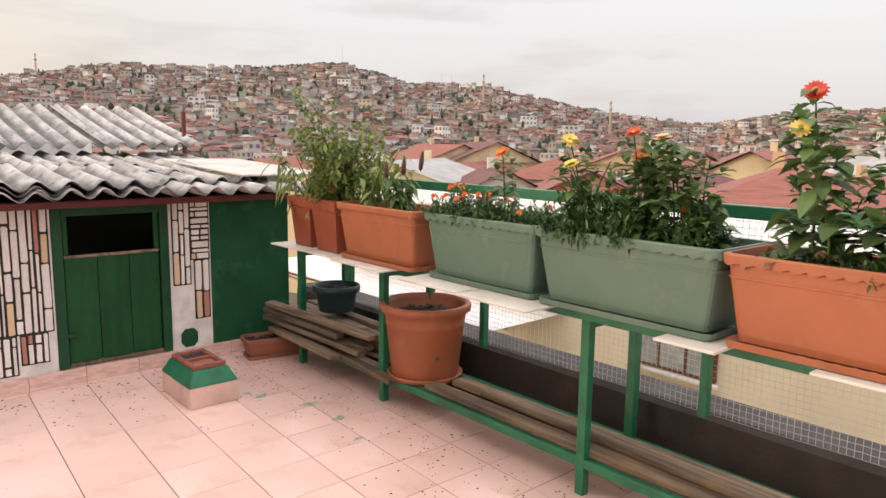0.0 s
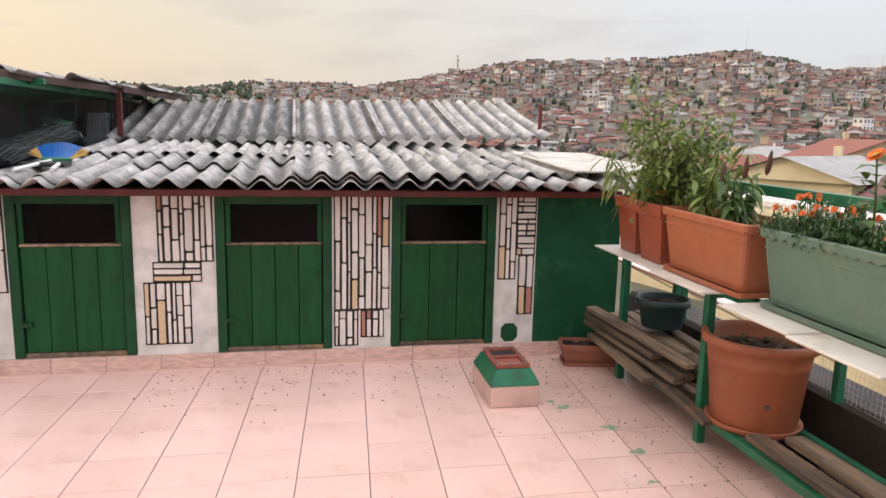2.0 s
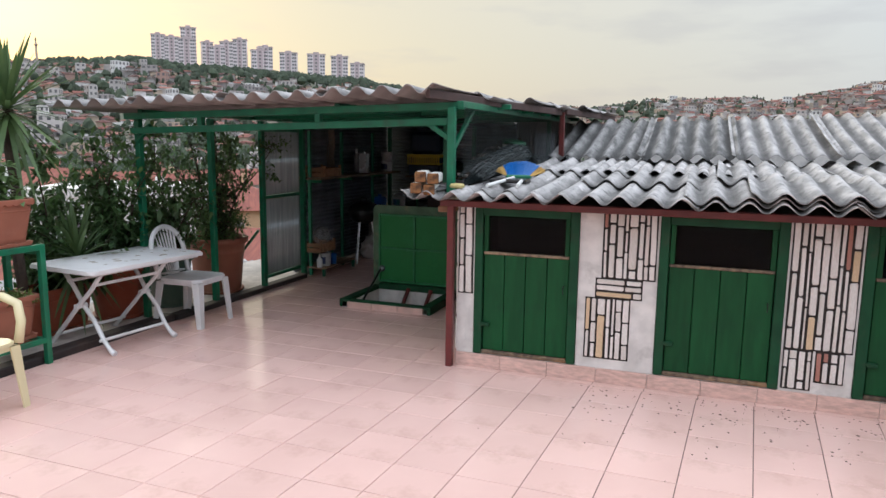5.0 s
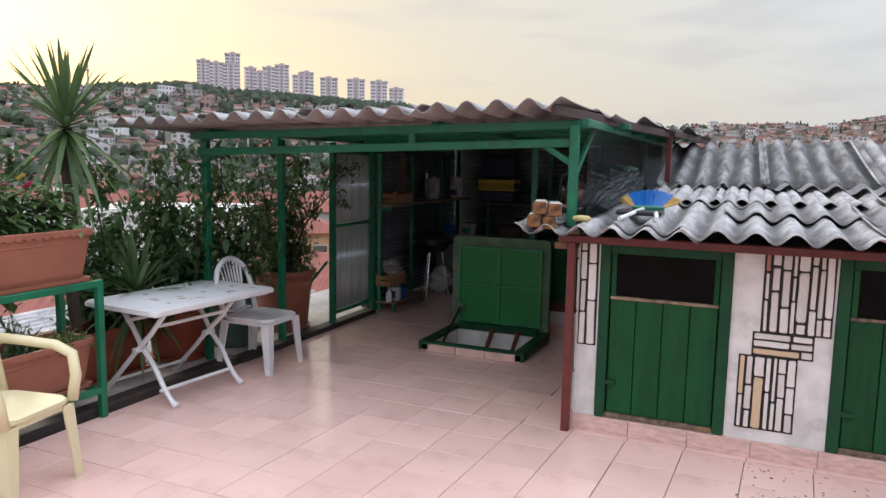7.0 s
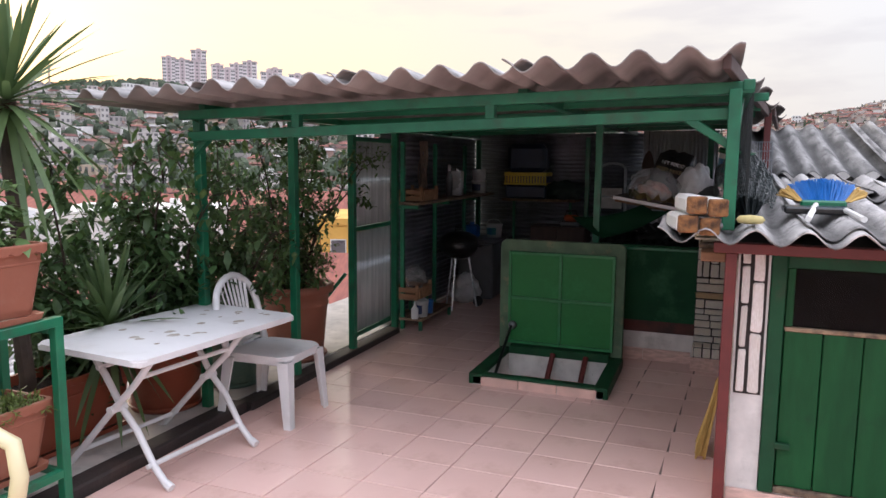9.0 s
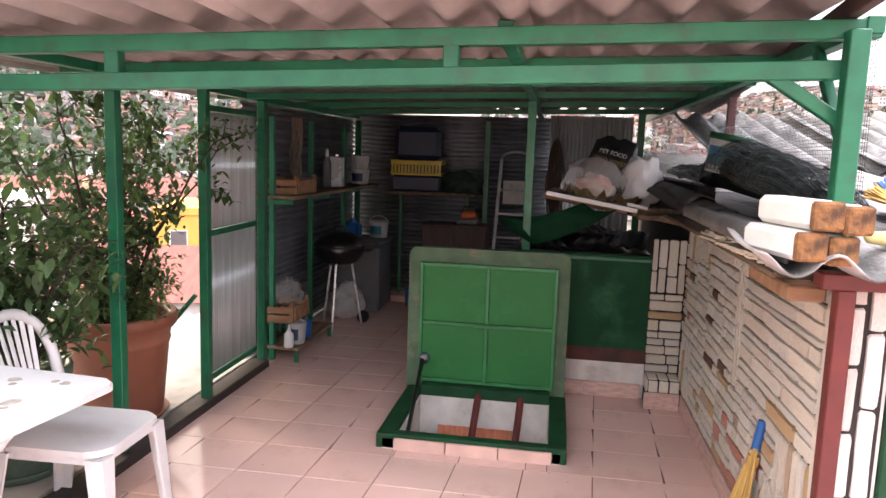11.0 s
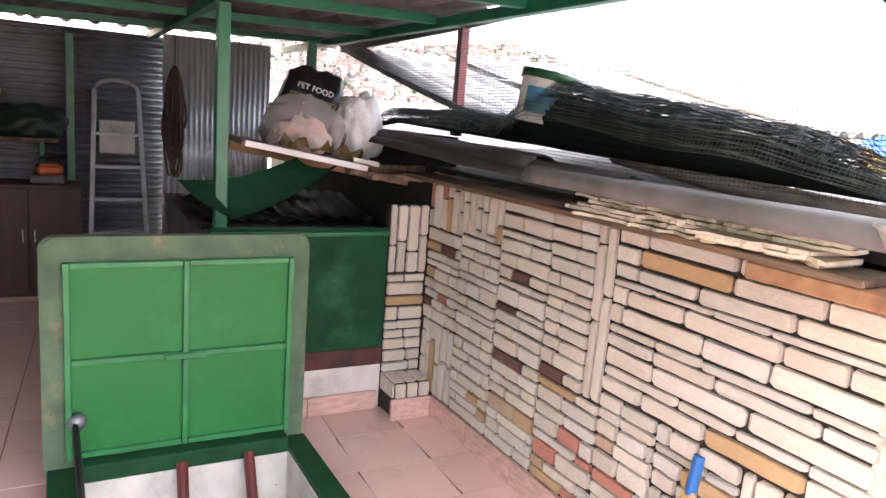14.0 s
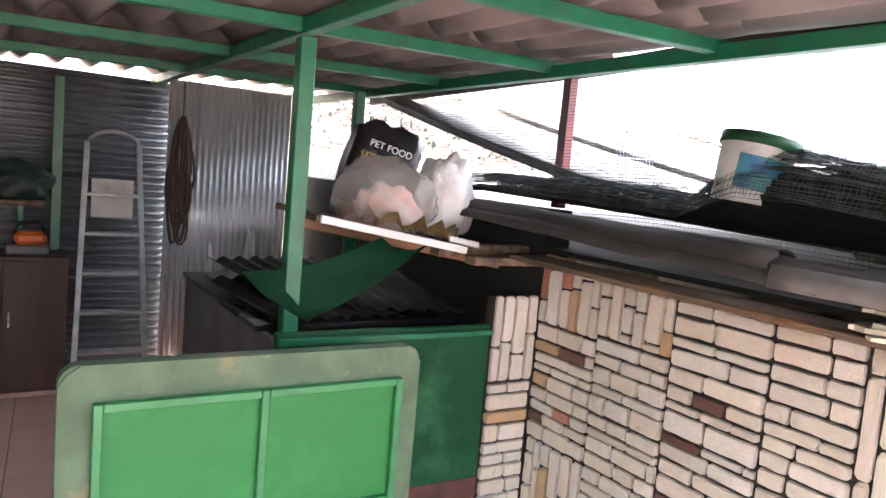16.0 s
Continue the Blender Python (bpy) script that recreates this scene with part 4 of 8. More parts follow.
# ---- corrugated walls of the lean-to ----
def sheet_wall(name, w, h, pitch, amp, m, mat, vertical, label):
    """Waves run up the wall (vertical) or along it."""
    if vertical:
        bm = corrugated(w, h, pitch, amp, 0.002, 8, 2)
        bm = moved(bm, pose(0, 0, 0, 90, 0, 0))
    else:
        bm = corrugated(h, w, pitch, amp, 0.002, 6, 2)
        bm = moved(bm, pose(0, 0, 0, 90, 0, 0) @ pose(0, 0, 0, 0, 0, 90) @ pose(0, -w, 0))
    ob = setting(name, bm, mat, label, True)
    ob.matrix_basis = m
    return ob


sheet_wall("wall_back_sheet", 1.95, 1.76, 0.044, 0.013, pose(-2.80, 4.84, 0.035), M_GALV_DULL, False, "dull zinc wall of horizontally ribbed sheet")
sheet_wall("wall_back_bright", 0.76, 1.80, 0.038, 0.009, pose(-0.87, 4.80, 0.02), M_GALV_BRIGHT, True, "bright galvanised wall of vertically ribbed sheet")
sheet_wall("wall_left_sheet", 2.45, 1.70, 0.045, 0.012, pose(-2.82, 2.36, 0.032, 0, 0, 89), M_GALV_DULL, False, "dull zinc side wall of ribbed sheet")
setting("wall_back_step", box(-2.74, -0.9, 4.54, 4.80, 0.0, 0.06, 0.004), M_BASE_TILE, "low pink tiled step at the back wall")
gate = thing("side_panel", (-2.69, 1.56, 0), "green framed panel of ribbed translucent sheet between canopy posts", "panel")
gd = Vector((-0.01, 0.76, 0))
for z in (0.12, 0.95, 1.64):
    part("rail", bar(Vector((0.0, 0.0, z)) + 0.04 * gd, Vector((0, 0, z)) + 0.96 * gd, 0.035), M_GREEN_METAL, gate)
M_SHEETW = material("milky_ribbed_sheet", (0.66, 0.69, 0.72), (0.50, 0.53, 0.56), rough=0.22, metal=0.6, scale=4, bump=0.03, stretch=(6, 6, 0.5), through_light=0.25)
for z0, z1 in ((0.14, 0.93), (0.97, 1.62)):
    bm = moved(corrugated(0.70, z1 - z0, 0.03, 0.005, 0.0015, 8, 1), pose(0, 0, 0, 90, 0, 0))
    ob = part("sheet", bm, M_SHEETW, gate, "", True)
    ob.matrix_basis = pose(0.005, 0.03, z0, 0, 0, math.degrees(math.atan2(gd.y, gd.x)))
part("stay", bar((-0.02, -0.02, 0.62), (-0.30, -0.05, 0.28), 0.025), M_GREEN_METAL, gate)

# ---- kerbs, ledge and parapets ----
setting("floor_edge", box(-2.752, -2.621, 2.302, 4.94, -0.2, -0.002), M_BASE_TILE, "pink tiled strip along the side wall")
setting("kerb_left", box(-2.72, -2.60, 0.2, 2.30, -0.1, 0.045, 0.01), M_BITUMEN, "dark stained low kerb at the terrace edge")
setting("kerb_left_front", box(-2.75, -2.63, -8.0, 0.198, -0.1, 0.055, 0.01), M_BITUMEN, "dark stained low kerb at the terrace edge")
setting("ledge_left", box(-3.7, -2.754, -8.0, 4.94, -0.3, 0.03), M_FLASH, "pale outer ledge beyond the kerb")
setting("parapet_right", box(4.34, 4.62, -8.0, 0.4, -0.3, 0.36, 0.03), M_BITUMEN, "dark bitumen-coated parapet")
lower = tagged(mesh_ob("lower_roof", corrugated(4.5, 9.0, 0.177, 0.026, 0.008, 8, 8), M_ROOF, True), "grey corrugated roof below the terrace", "roof", kind="structure")
lower.matrix_basis = pose(-8.3, -2.5, -0.65, 0, 3, 0)

# ---- planters ----
def trough(at, L, W, H, mat, label, rz=0.0, name="planter_box", ribs=False):
    """A tapered window-box planter with a scalloped rim and a saucer; its length runs along local y."""
    t = thing(name, at, label, "planter", "plant troughs", rz)
    seg = 10

    def ring(l, w, z, wave=0.0):
        pts = []
        r = min(0.03, w / 4)
        path = []
        for cx, cy, a0 in ((w / 2 - r, l / 2 - r, 0), (-w / 2 + r, l / 2 - r, 90), (-w / 2 + r, -l / 2 + r, 180), (w / 2 - r, -l / 2 + r, 270)):
            for k in range(4):
                a = radians(a0 + 30 * k)
                path.append((cx + r * math.cos(a), cy + r * math.sin(a)))
        for i, p in enumerate(path):
            q = path[(i + 1) % len(path)]
            d = math.hypot(q[0] - p[0], q[1] - p[1])
            n = max(1, int(d / 0.018))
            for k in range(n):
                pts.append((p[0] + (q[0] - p[0]) * k / n, p[1] + (q[1] - p[1]) * k / n))
        return pts, z, wave

    bm = bmesh.new()
    base = ring(L, W, 0)[0]
    n = len(base)

    def loop(l, w, z, wave=0.0):
        out = []
        s = 0.0
        for i, (x, y) in enumerate(base):
            px, py = base[i - 1]
            s += math.hypot(x - px, y - py)
            dz = -wave * abs(math.sin(math.pi * s / 0.055))
            out.append(bm.verts.new((x * w / W, y * l / L, z + dz)))
        return out

    bl, bw = L * 0.86, W * 0.74
    rows = [loop(bl, bw, 0.025), loop(bl + 0.01, bw + 0.01, 0.05), loop(L * 0.945, W * 0.90, H * 0.74), loop(L * 0.957, W * 0.92, H * 0.748), loop(L * 0.957, W * 0.92, H * 0.765), loop(L * 0.947, W * 0.905, H * 0.772), loop(L * 0.95, W * 0.91, H * 0.80), loop(L * 0.955, W * 0.92, H - 0.036),
            loop(L, W, H - 0.026, 0.015), loop(L + 0.004, W + 0.004, H - 0.006), loop(L, W, H), loop(L * 0.965, W * 0.90, H), loop(L * 0.955, W * 0.88, H - 0.02), loop(L * 0.93, W * 0.84, H * 0.70)]
    for a, b in zip(rows, rows[1:]):
        for k in range(n):
            bm.faces.new((a[k], a[(k + 1) % n], b[(k + 1) % n], b[k]))
    bm.faces.new(list(reversed(rows[0])))
    part("box", bm, mat, t)
    bm = bmesh.new()
    a = loop(L * 0.925, W * 0.87, H * 0.84)
    bm.faces.new(a)
    bmesh.ops.triangulate(bm, faces=bm.faces)
    bmesh.ops.subdivide_edges(bm, edges=bm.edges, cuts=1)
    for v in bm.verts:
        v.co.z += rnd.uniform(-0.012, 0.012)
    part("soil", bm, M_SOIL, t, "dark crumbly potting soil")
    bm = bmesh.new()
    rows = [loop(bl * 0.98, bw * 0.98, 0.0), loop(L * 0.93, W * 0.90, 0.003), loop(L * 0.95, W * 0.93, 0.032, 0.006), loop(L * 0.93, W * 0.90, 0.028), loop(bl, bw, 0.012)]
    for a, b in zip(rows, rows[1:]):
        for k in range(n):
            bm.faces.new((a[k], a[(k + 1) % n], b[(k + 1) % n], b[k]))
    bm.faces.new(list(reversed(rows[0])))
    part("saucer", bm, mat, t)
    if ribs:
        bm = bmesh.new()
        m_ = int(L * 0.86 / 0.022)
        for k in range(m_):
            y = -L * 0.43 + L * 0.86 * k / m_
            add_box(bm, W * 0.40, W * 0.475, y, y + 0.010, H * 0.2, H * 0.72, 0.0, Matrix.Translation((0, 0, 0)) @ pose(0, 0, 0, 0, 6, 0))
        part("ribs", bm, mat, t)
    return t


ZS = 0.858
trough((3.90, -1.56, ZS), 0.74, 0.34, 0.33, M_TERRA, "terracotta plastic trough with red-leaved young plants", name="planter_box")
trough((3.92, -2.38, ZS), 0.77, 0.35, 0.335, M_SAGE, "sage green plastic trough of orange marigolds")
trough((3.93, -3.19, ZS), 0.86, 0.40, 0.335, M_SAGE, "sage green plastic trough with tall zinnias and marigolds")
trough((3.91, -4.02, ZS), 0.80, 0.36, 0.33, M_TERRA, "terracotta plastic trough with a tall leafy zinnia")
trough((-2.76, -1.50, 0.835), 0.78, 0.36, 0.31, M_TERRA_OLD, "weathered ribbed terracotta trough with zinnias on the stand", 180, ribs=True)
trough((-2.80, -1.46, 0.19), 0.74, 0.34, 0.30, M_TERRA_OLD, "weathered terracotta trough with herbs on the lower shelf", 180)
trough((-3.2, -0.65, 0.03), 0.8, 0.34, 0.36, M_TERRA_DK, "brick-red plastic trough standing on the outer ledge", 0)


def square_pot(at, s, h, mat, label):
    t = thing("square_pot", at, label, "plant pot", "square pots")
    bm = bmesh.new()
    rows = []
    for f, z in ((0.70, 0.0), (0.86, h * 0.78), (0.96, h * 0.80), (1.0, h), (0.9, h), (0.84, h * 0.8)):
        q = s / 2 * f
        rows.append([bm.verts.new(p) for p in ((q, q, z), (-q, q, z), (-q, -q, z), (q, -q, z))])
    for a, b in zip(rows, rows[1:]):
        for k in range(4):
            bm.faces.new((a[k], a[(k + 1) % 4], b[(k + 1) % 4], b[k]))
    bm.faces.new(list(reversed(rows[0])))
    bmesh.ops.bevel(bm, geom=[e for e in bm.edges], offset=0.004, segments=1, affect="EDGES")
    part("pot", bm, mat, t)
    q = s * 0.42
    part("soil", box(-q, q, -q, q, h * 0.7, h * 0.83, 0.01), M_SOIL, t)
    return t


square_pot((3.90, -0.68, ZS), 0.28, 0.33, M_TERRA_DK, "brick-red square plastic pot of willow-leaved plant")
square_pot((3.90, -1.00, ZS), 0.32, 0.33, M_TERRA_DK, "brick-red square plastic pot of marigolds and shrub")


def round_pot(name, at, r, h, mat, label, saucer=True, soil=True, lip=0.045, group=""):
    t = thing(name, at, label, "plant pot", group)
    prof = [(0.0, 0.02), (r * 0.72, 0.02), (r * 0.74, 0.03), (r * 0.86, h * 0.72), (r * 0.88, h * 0.73), (r * 0.87, h * 0.76), (r * 0.91, h - lip), (r, h - lip + 0.004), (r * 1.01, h - 0.008), (r * 0.985, h), (r * 0.90, h), (r * 0.87, h - 0.03), (r * 0.82, h * 0.7)]
    part("pot", lathe(prof, 40), mat, t, "", True)
    if soil:
        bm = lathe([(0.0, h * 0.84), (r * 0.3, h * 0.85), (r * 0.6, h * 0.83), (r * 0.85, h * 0.82)], 24)
        for v in bm.verts:
            v.co.z += rnd.uniform(-0.01, 0.012)
        part("soil", bm, M_SOIL, t, "dry soil with dead leaves")
    if saucer:
        part("saucer", lathe([(0.0, 0.0), (r * 0.76, 0.0), (r * 0.84, 0.03), (r * 0.82, 0.036), (r * 0.74, 0.018), (0.0, 0.018)], 40), mat, t, "", True)
    return t


bp = round_pot("round_pot", (4.05, -1.66, 0.172), 0.268, 0.45, M_TERRA, "large round terracotta plastic pot of dry dead leaves")
round_pot("round_pot", (4.07, -0.66, 0.36), 0.165, 0.20, M_DARKPOT, "dark teal round plastic pot on the timber pile", saucer=False)
round_pot("tree_pot", (-2.98, 1.22, 0.03), 0.30, 0.55, M_TERRA_OLD, "large weathered terracotta pot holding a thin-leaved shrub", lip=0.06)
round_pot("tree_pot", (-3.1, 0.05, 0.03), 0.26, 0.46, M_TERRA_DK, "large brown-red pot on the outer ledge", lip=0.06)
round_pot("grey_tub", (-3.0, 0.55, 0.03), 0.22, 0.46, M_SAGE, "grey-green plastic tub on the outer ledge", lip=0.05)
M_LEAFDRY = material("dry_leaves", (0.12, 0.07, 0.035), (0.05, 0.032, 0.02), rough=0.9, scale=20, island=True, vary=0.4)


def add_leaf(bm, p, d, up, L, W, fold=0.25, droop=0.3, mi=0):
    """A pointed leaf of six faces from p along d."""
    d = d.normalized()
    s = d.cross(up)
    if s.length < 1e-3:
        s = d.cross(Vector((1, 0, 0)))
    s.normalize()
    n = s.cross(d)
    mids, lefts, rights = [], [], []
    for f, w in ((0, 0.05), (0.3, 0.8), (0.6, 1.0), (1.0, 0.03)):
        c = p + d * (L * f) - Vector((0, 0, 1)) * (droop * L * f * f)
        mids.append(bm.verts.new(c))
        lefts.append(bm.verts.new(c + s * (W / 2 * w) + n * (fold * W / 2 * w)))
        rights.append(bm.verts.new(c - s * (W / 2 * w) + n * (fold * W / 2 * w)))
    for i in range(3):
        for q in ((mids[i], mids[i + 1], lefts[i + 1], lefts[i]), (mids[i], rights[i], rights[i + 1], mids[i + 1])):
            f = bm.faces.new(q)
            f.material_index = mi
            f.smooth = True


def rand_dir(rn, up=0.0):
    a = rn.uniform(0, 2 * math.pi)
    z = rn.uniform(-1, 1)
    v = Vector((math.cos(a) * math.sqrt(1 - z * z), math.sin(a) * math.sqrt(1 - z * z), z + up))
    return v.normalized()


bm = bmesh.new()
prn = random.Random(8)
for _ in range(90):
    a, r_ = prn.uniform(0, 6.28), 0.165 * math.sqrt(prn.random())
    add_leaf(bm, Vector((r_ * math.cos(a), r_ * math.sin(a), 0.385 + prn.uniform(0, 0.02))), rand_dir(prn) * Vector((1, 1, 0.25)), Vector((0, 0, 1)), prn.uniform(0.05, 0.11), 0.03)
part("dead_leaves", bm, M_LEAFDRY, bp, "brown and yellow dead leaves")

# ---- boards and timber on the stand ----
for y0, y1, x0, x1, tz, ry in ((-0.42, -0.86, 3.70, 4.2, 0.0, 0), (-0.88, -1.22, 3.70, 4.22, 0.0, 0), (-1.24, -1.75, 3.66, 4.15, 0.0, 0), (-1.95, -2.40, 3.62, 4.15, 0.0, 0), (-2.42, -2.86, 3.60, 4.1, 0.0, 0), (-3.42, -3.66, 3.66, 4.2, 0, 0), (-3.95, -4.5, 3.7, 4.2, 0, 0)):
    b = tagged(mesh_ob("white_board", box(x0, x1, y1, y0, 0.0, 0.010, 0.002), M_BOARD), "thin white laminate board, stained, on the stand", "board", "boards on the stand")
    b.matrix_basis = pose(0, 0, 0.846, 0, ry, 0)
brn = random.Random(31)
for k in range(16):
    L = brn.uniform(0.9, 1.7)
    lay = k // 5
    x = 3.83 + (k % 5) * 0.088 + brn.uniform(-0.02, 0.02)
    w, h = brn.uniform(0.06, 0.10), brn.uniform(0.022, 0.04)
    t = tagged(mesh_ob("timber", box(-w / 2, w / 2, -L, 0, 0, h, 0.005), M_OLDWOOD), "weathered grey-brown timber plank in the pile", "timber", "timber pile")
    t.matrix_basis = pose(x, -0.10 + brn.uniform(-0.12, 0.03), 0.176 + lay * 0.06 + brn.uniform(0, 0.006), brn.uniform(-0.8, 0.8), brn.uniform(-4, 4), brn.uniform(-4, 4))
for k, (x, y, L, w) in enumerate(((3.93, -1.5, 2.9, 0.09), (4.10, -1.55, 3.0, 0.10), (4.02, -2.2, 2.6, 0.07))):
    t = tagged(mesh_ob("timber", box(-w / 2, w / 2, -L, 0, 0, 0.035, 0.006), M_OLDWOOD), "long weathered plank on the stand's lower rails", "timber", "timber pile")
    t.matrix_basis = pose(x, y - (0.35 if k != 2 else 0), 0.172 + 0.037 * (k == 2), 0, 0, brn.uniform(-1, 1))
trough((3.80, -0.22, 0.0), 0.42, 0.2, 0.15, M_TERRA_OLD, "old terracotta trough on the floor under the timber", 80)

# ---- edge rail with netting ----
M_NET = material("pale_net", (0.62, 0.62, 0.58), rough=0.6, bump=0)
rail = thing("edge_rail", (4.30, -2.8, 0), "green edge rail with pale square netting", "railing")
part("rail", bar((0, 2.35, 1.28), (0, -3.2, 1.28), 0.045, 0.055), M_GREEN_METAL, rail)
for y in (2.3, 0.9, -0.5, -1.9, -3.1):
    part("post", bar((0, y, 0.36), (0, y, 1.25), 0.04), M_GREEN_METAL, rail)


def add_net(bm, u0, u1, v0, v1, step, r, place):
    n, m_ = int((u1 - u0) / step), int((v1 - v0) / step)
    for i in range(n + 1):
        u = u0 + i * step
        add_tube(bm, [place(u, v0 + (v1 - v0) * k / 4) for k in range(5)], r, 3, False)
    for j in range(m_ + 1):
        v = v0 + j * step
        add_tube(bm, [place(u0 + (u1 - u0) * k / 16, v) for k in range(17)], r, 3, False)


bm = bmesh.new()
add_net(bm, -3.2, 2.35, 0.37, 1.25, 0.028, 0.0011, lambda u, v: Vector((0.03 + 0.012 * math.sin(u * 5 + v * 3), u, v)))
net = part("net", bm, M_NET, rail, "pale square garden netting")

# ---- left stand ----
lst = thing("plant_stand", (-2.6, -1.09, 0), "green steel plant stand with a lower shelf beside the table", "plant stand")
for x in (0.0, -0.33):
    for y in (0.0, -1.3, -2.6):
        part("leg", bar((x, y, 0), (x, y, 0.80), 0.04), M_GREEN_METAL, lst)
    part("top_rail", bar((x, 0.02, 0.815), (x, -2.62, 0.815), 0.04), M_GREEN_METAL, lst)
    part("low_rail", bar((x, 0.0, 0.17), (x, -2.6, 0.17), 0.035), M_GREEN_METAL, lst)
for y in (-0.01, -1.3, -2.6):
    part("crossbar", bar((-0.02, y, 0.78), (-0.31, y, 0.78), 0.03), M_GREEN_METAL, lst)
    part("crossbar", bar((-0.02, y, 0.17), (-0.31, y, 0.17), 0.03), M_GREEN_METAL, lst)

# ---- white folding table ----
tab = thing("folding_table", (-2.60, -0.43, 0), "white plastic folding table with bird droppings on top", "table", rz=-5)


part("tabletop", rounded_slab(-0.34, 0.34, -0.50, 0.56, 0.612, 0.640, 0.05), M_WHITE_PL, tab)
part("skirt", box(-0.30, 0.30, -0.46, 0.52, 0.594, 0.611, 0.004), M_WHITE_PL, tab)
for y, yt in ((-0.36, -0.32), (0.20, 0.26)):
    for s in (-1, 1):
        w = 0.022 * s
        part("leg", tube([(s * 0.315, y + w, 0.010), (s * 0.285, y + w, 0.035), (s * 0.22, y + w, 0.10), (s * 0.10, (y + yt) / 2 + w, 0.235), (0.0, (y + yt) / 2 + w, 0.335), (-s * 0.12, yt + w, 0.46), (-s * 0.24, yt + w, 0.595)], 0.0165, 8), M_WHITE_PL, tab, "", True)
        part("foot", tube([(s * 0.325, y + w, 0.016), (s * 0.290, y + w, 0.032)], 0.020, 8), M_WHITE_PL, tab)
    part("pivot", tube([(0.0, (y + yt) / 2 - 0.045, 0.335), (0.0, (y + yt) / 2 + 0.045, 0.335)], 0.020, 8), M_WHITE_PL, tab)
for s in (-1, 1):
    part("stretcher", tube([(s * 0.215, -0.37, 0.105), (s * 0.215, 0.21, 0.105)], 0.012, 8), M_WHITE_PL, tab)
    part("stretcher", tube([(s * 0.15, -0.32, 0.50), (s * 0.15, 0.26, 0.50)], 0.012, 8), M_WHITE_PL, tab)
M_DROP = material("dirt_smear", (0.30, 0.25, 0.20), (0.5, 0.46, 0.4), rough=0.8, scale=25)
for k in range(22):
    x, y = brn.uniform(-0.22, 0.22), brn.uniform(-0.35, 0.5)
    bm = lathe([(0.0, 0.0), (brn.uniform(0.008, 0.03), 0.0), (0.0, 0.0012)], 9)
    for v in bm.verts:
        v.co.x *= brn.uniform(0.6, 1.5)
    part("stain", moved(bm, pose(x, y, 0.6401, 0, 0, brn.uniform(0, 180))), M_DROP, tab, "grey-brown dirt smear")


# ---- plastic chairs ----
def plastic_chair(at, rz, mat, label, arms):
    """A moulded chair: it faces local +x."""
    c = thing("plastic_chair", at, label, "chair", "plastic chairs", rz)
    sh = 0.40
    bm = rounded_slab(-0.20, 0.21, -0.20, 0.20, sh - 0.02, sh, 0.07)
    bmesh.ops.subdivide_edges(bm, edges=[e for e in bm.edges if e.calc_length() > 0.1], cuts=3)
    part("seat", bm, mat, c)
    part("apron", rounded_slab(-0.19, 0.20, -0.19, 0.19, sh - 0.05, sh - 0.021, 0.06), mat, c)
    for sx, sy in ((1, 1), (1, -1), (-1, 1), (-1, -1)):
        top = (sx * 0.175, sy * 0.165, sh - 0.03)
        foot = (sx * (0.21 if sx > 0 else 0.23), sy * 0.195, 0.0)
        bm = bmesh.new()
        rows = []
        for f in (0, 0.5, 1.0):
            px, py, pz = (top[i] + (foot[i] - top[i]) * f for i in range(3))
            w = 0.034 - 0.012 * f
            rows.append([bm.verts.new((px - sx * a, py - sy * b, pz)) for a, b in ((-w, -w), (w, -w), (w, -w + 0.010), (-w + 0.010, -w + 0.010), (-w + 0.010, w), (-w, w))])
        for a, b in zip(rows, rows[1:]):
            for k in range(6):
                bm.faces.new((a[k], a[(k + 1) % 6], b[(k + 1) % 6], b[k]))
        bm.faces.new(rows[0])
        bm.faces.new(list(reversed(rows[-1])))
        bmesh.ops.recalc_face_normals(bm, faces=bm.faces)
        part("leg", bm, mat, c)
    # back: arched rim with slats
    arch = []
    for k in range(17):
        a = math.pi * k / 16
        y = 0.195 * math.cos(a)
        z = 0.60 + 0.20 * math.sin(a)
        arch.append(Vector((-0.19 - 0.10 * (z - sh) / 0.4, y, z)))
    arch = [Vector((-0.185, 0.185, sh - 0.01))] + arch + [Vector((-0.185, -0.185, sh - 0.01))]
    part("back_frame", tube(arch, 0.021, 8), mat, c, "", True)
    for k in range(7):
        y = -0.115 + 0.23 * k / 6
        zt = 0.60 + 0.20 * math.sqrt(max(0, 1 - (y * 1.0 / 0.195) ** 2)) - 0.015
        part("slat", bar((-0.19, y * 0.55, sh - 0.01), (-0.19 - 0.10 * (zt - sh) / 0.4, y, zt), 0.018, 0.007, 0.002), mat, c)
    part("back_panel", bar((-0.20, -0.13, sh + 0.02), (-0.20, 0.13, sh + 0.02), 0.05, 0.010, 0.002), mat, c)
    if arms:
        for s in (-1, 1):
            part("armrest", tube([(-0.25, s * 0.20, 0.66), (-0.10, s * 0.235, 0.645), (0.08, s * 0.24, 0.635), (0.18, s * 0.235, 0.60), (0.205, s * 0.225, 0.50), (0.20, s * 0.20, sh - 0.02)], 0.026, 8), mat, c, "", True)
    return c


plastic_chair((-2.455, 0.225, 0), 2, M_WHITE_PL, "white plastic garden chair with a slatted back beside the table", False)
plastic_chair((-2.226, -1.952, 0), 10, M_CREAM_PL, "cream plastic garden armchair beside the plant stand", True)

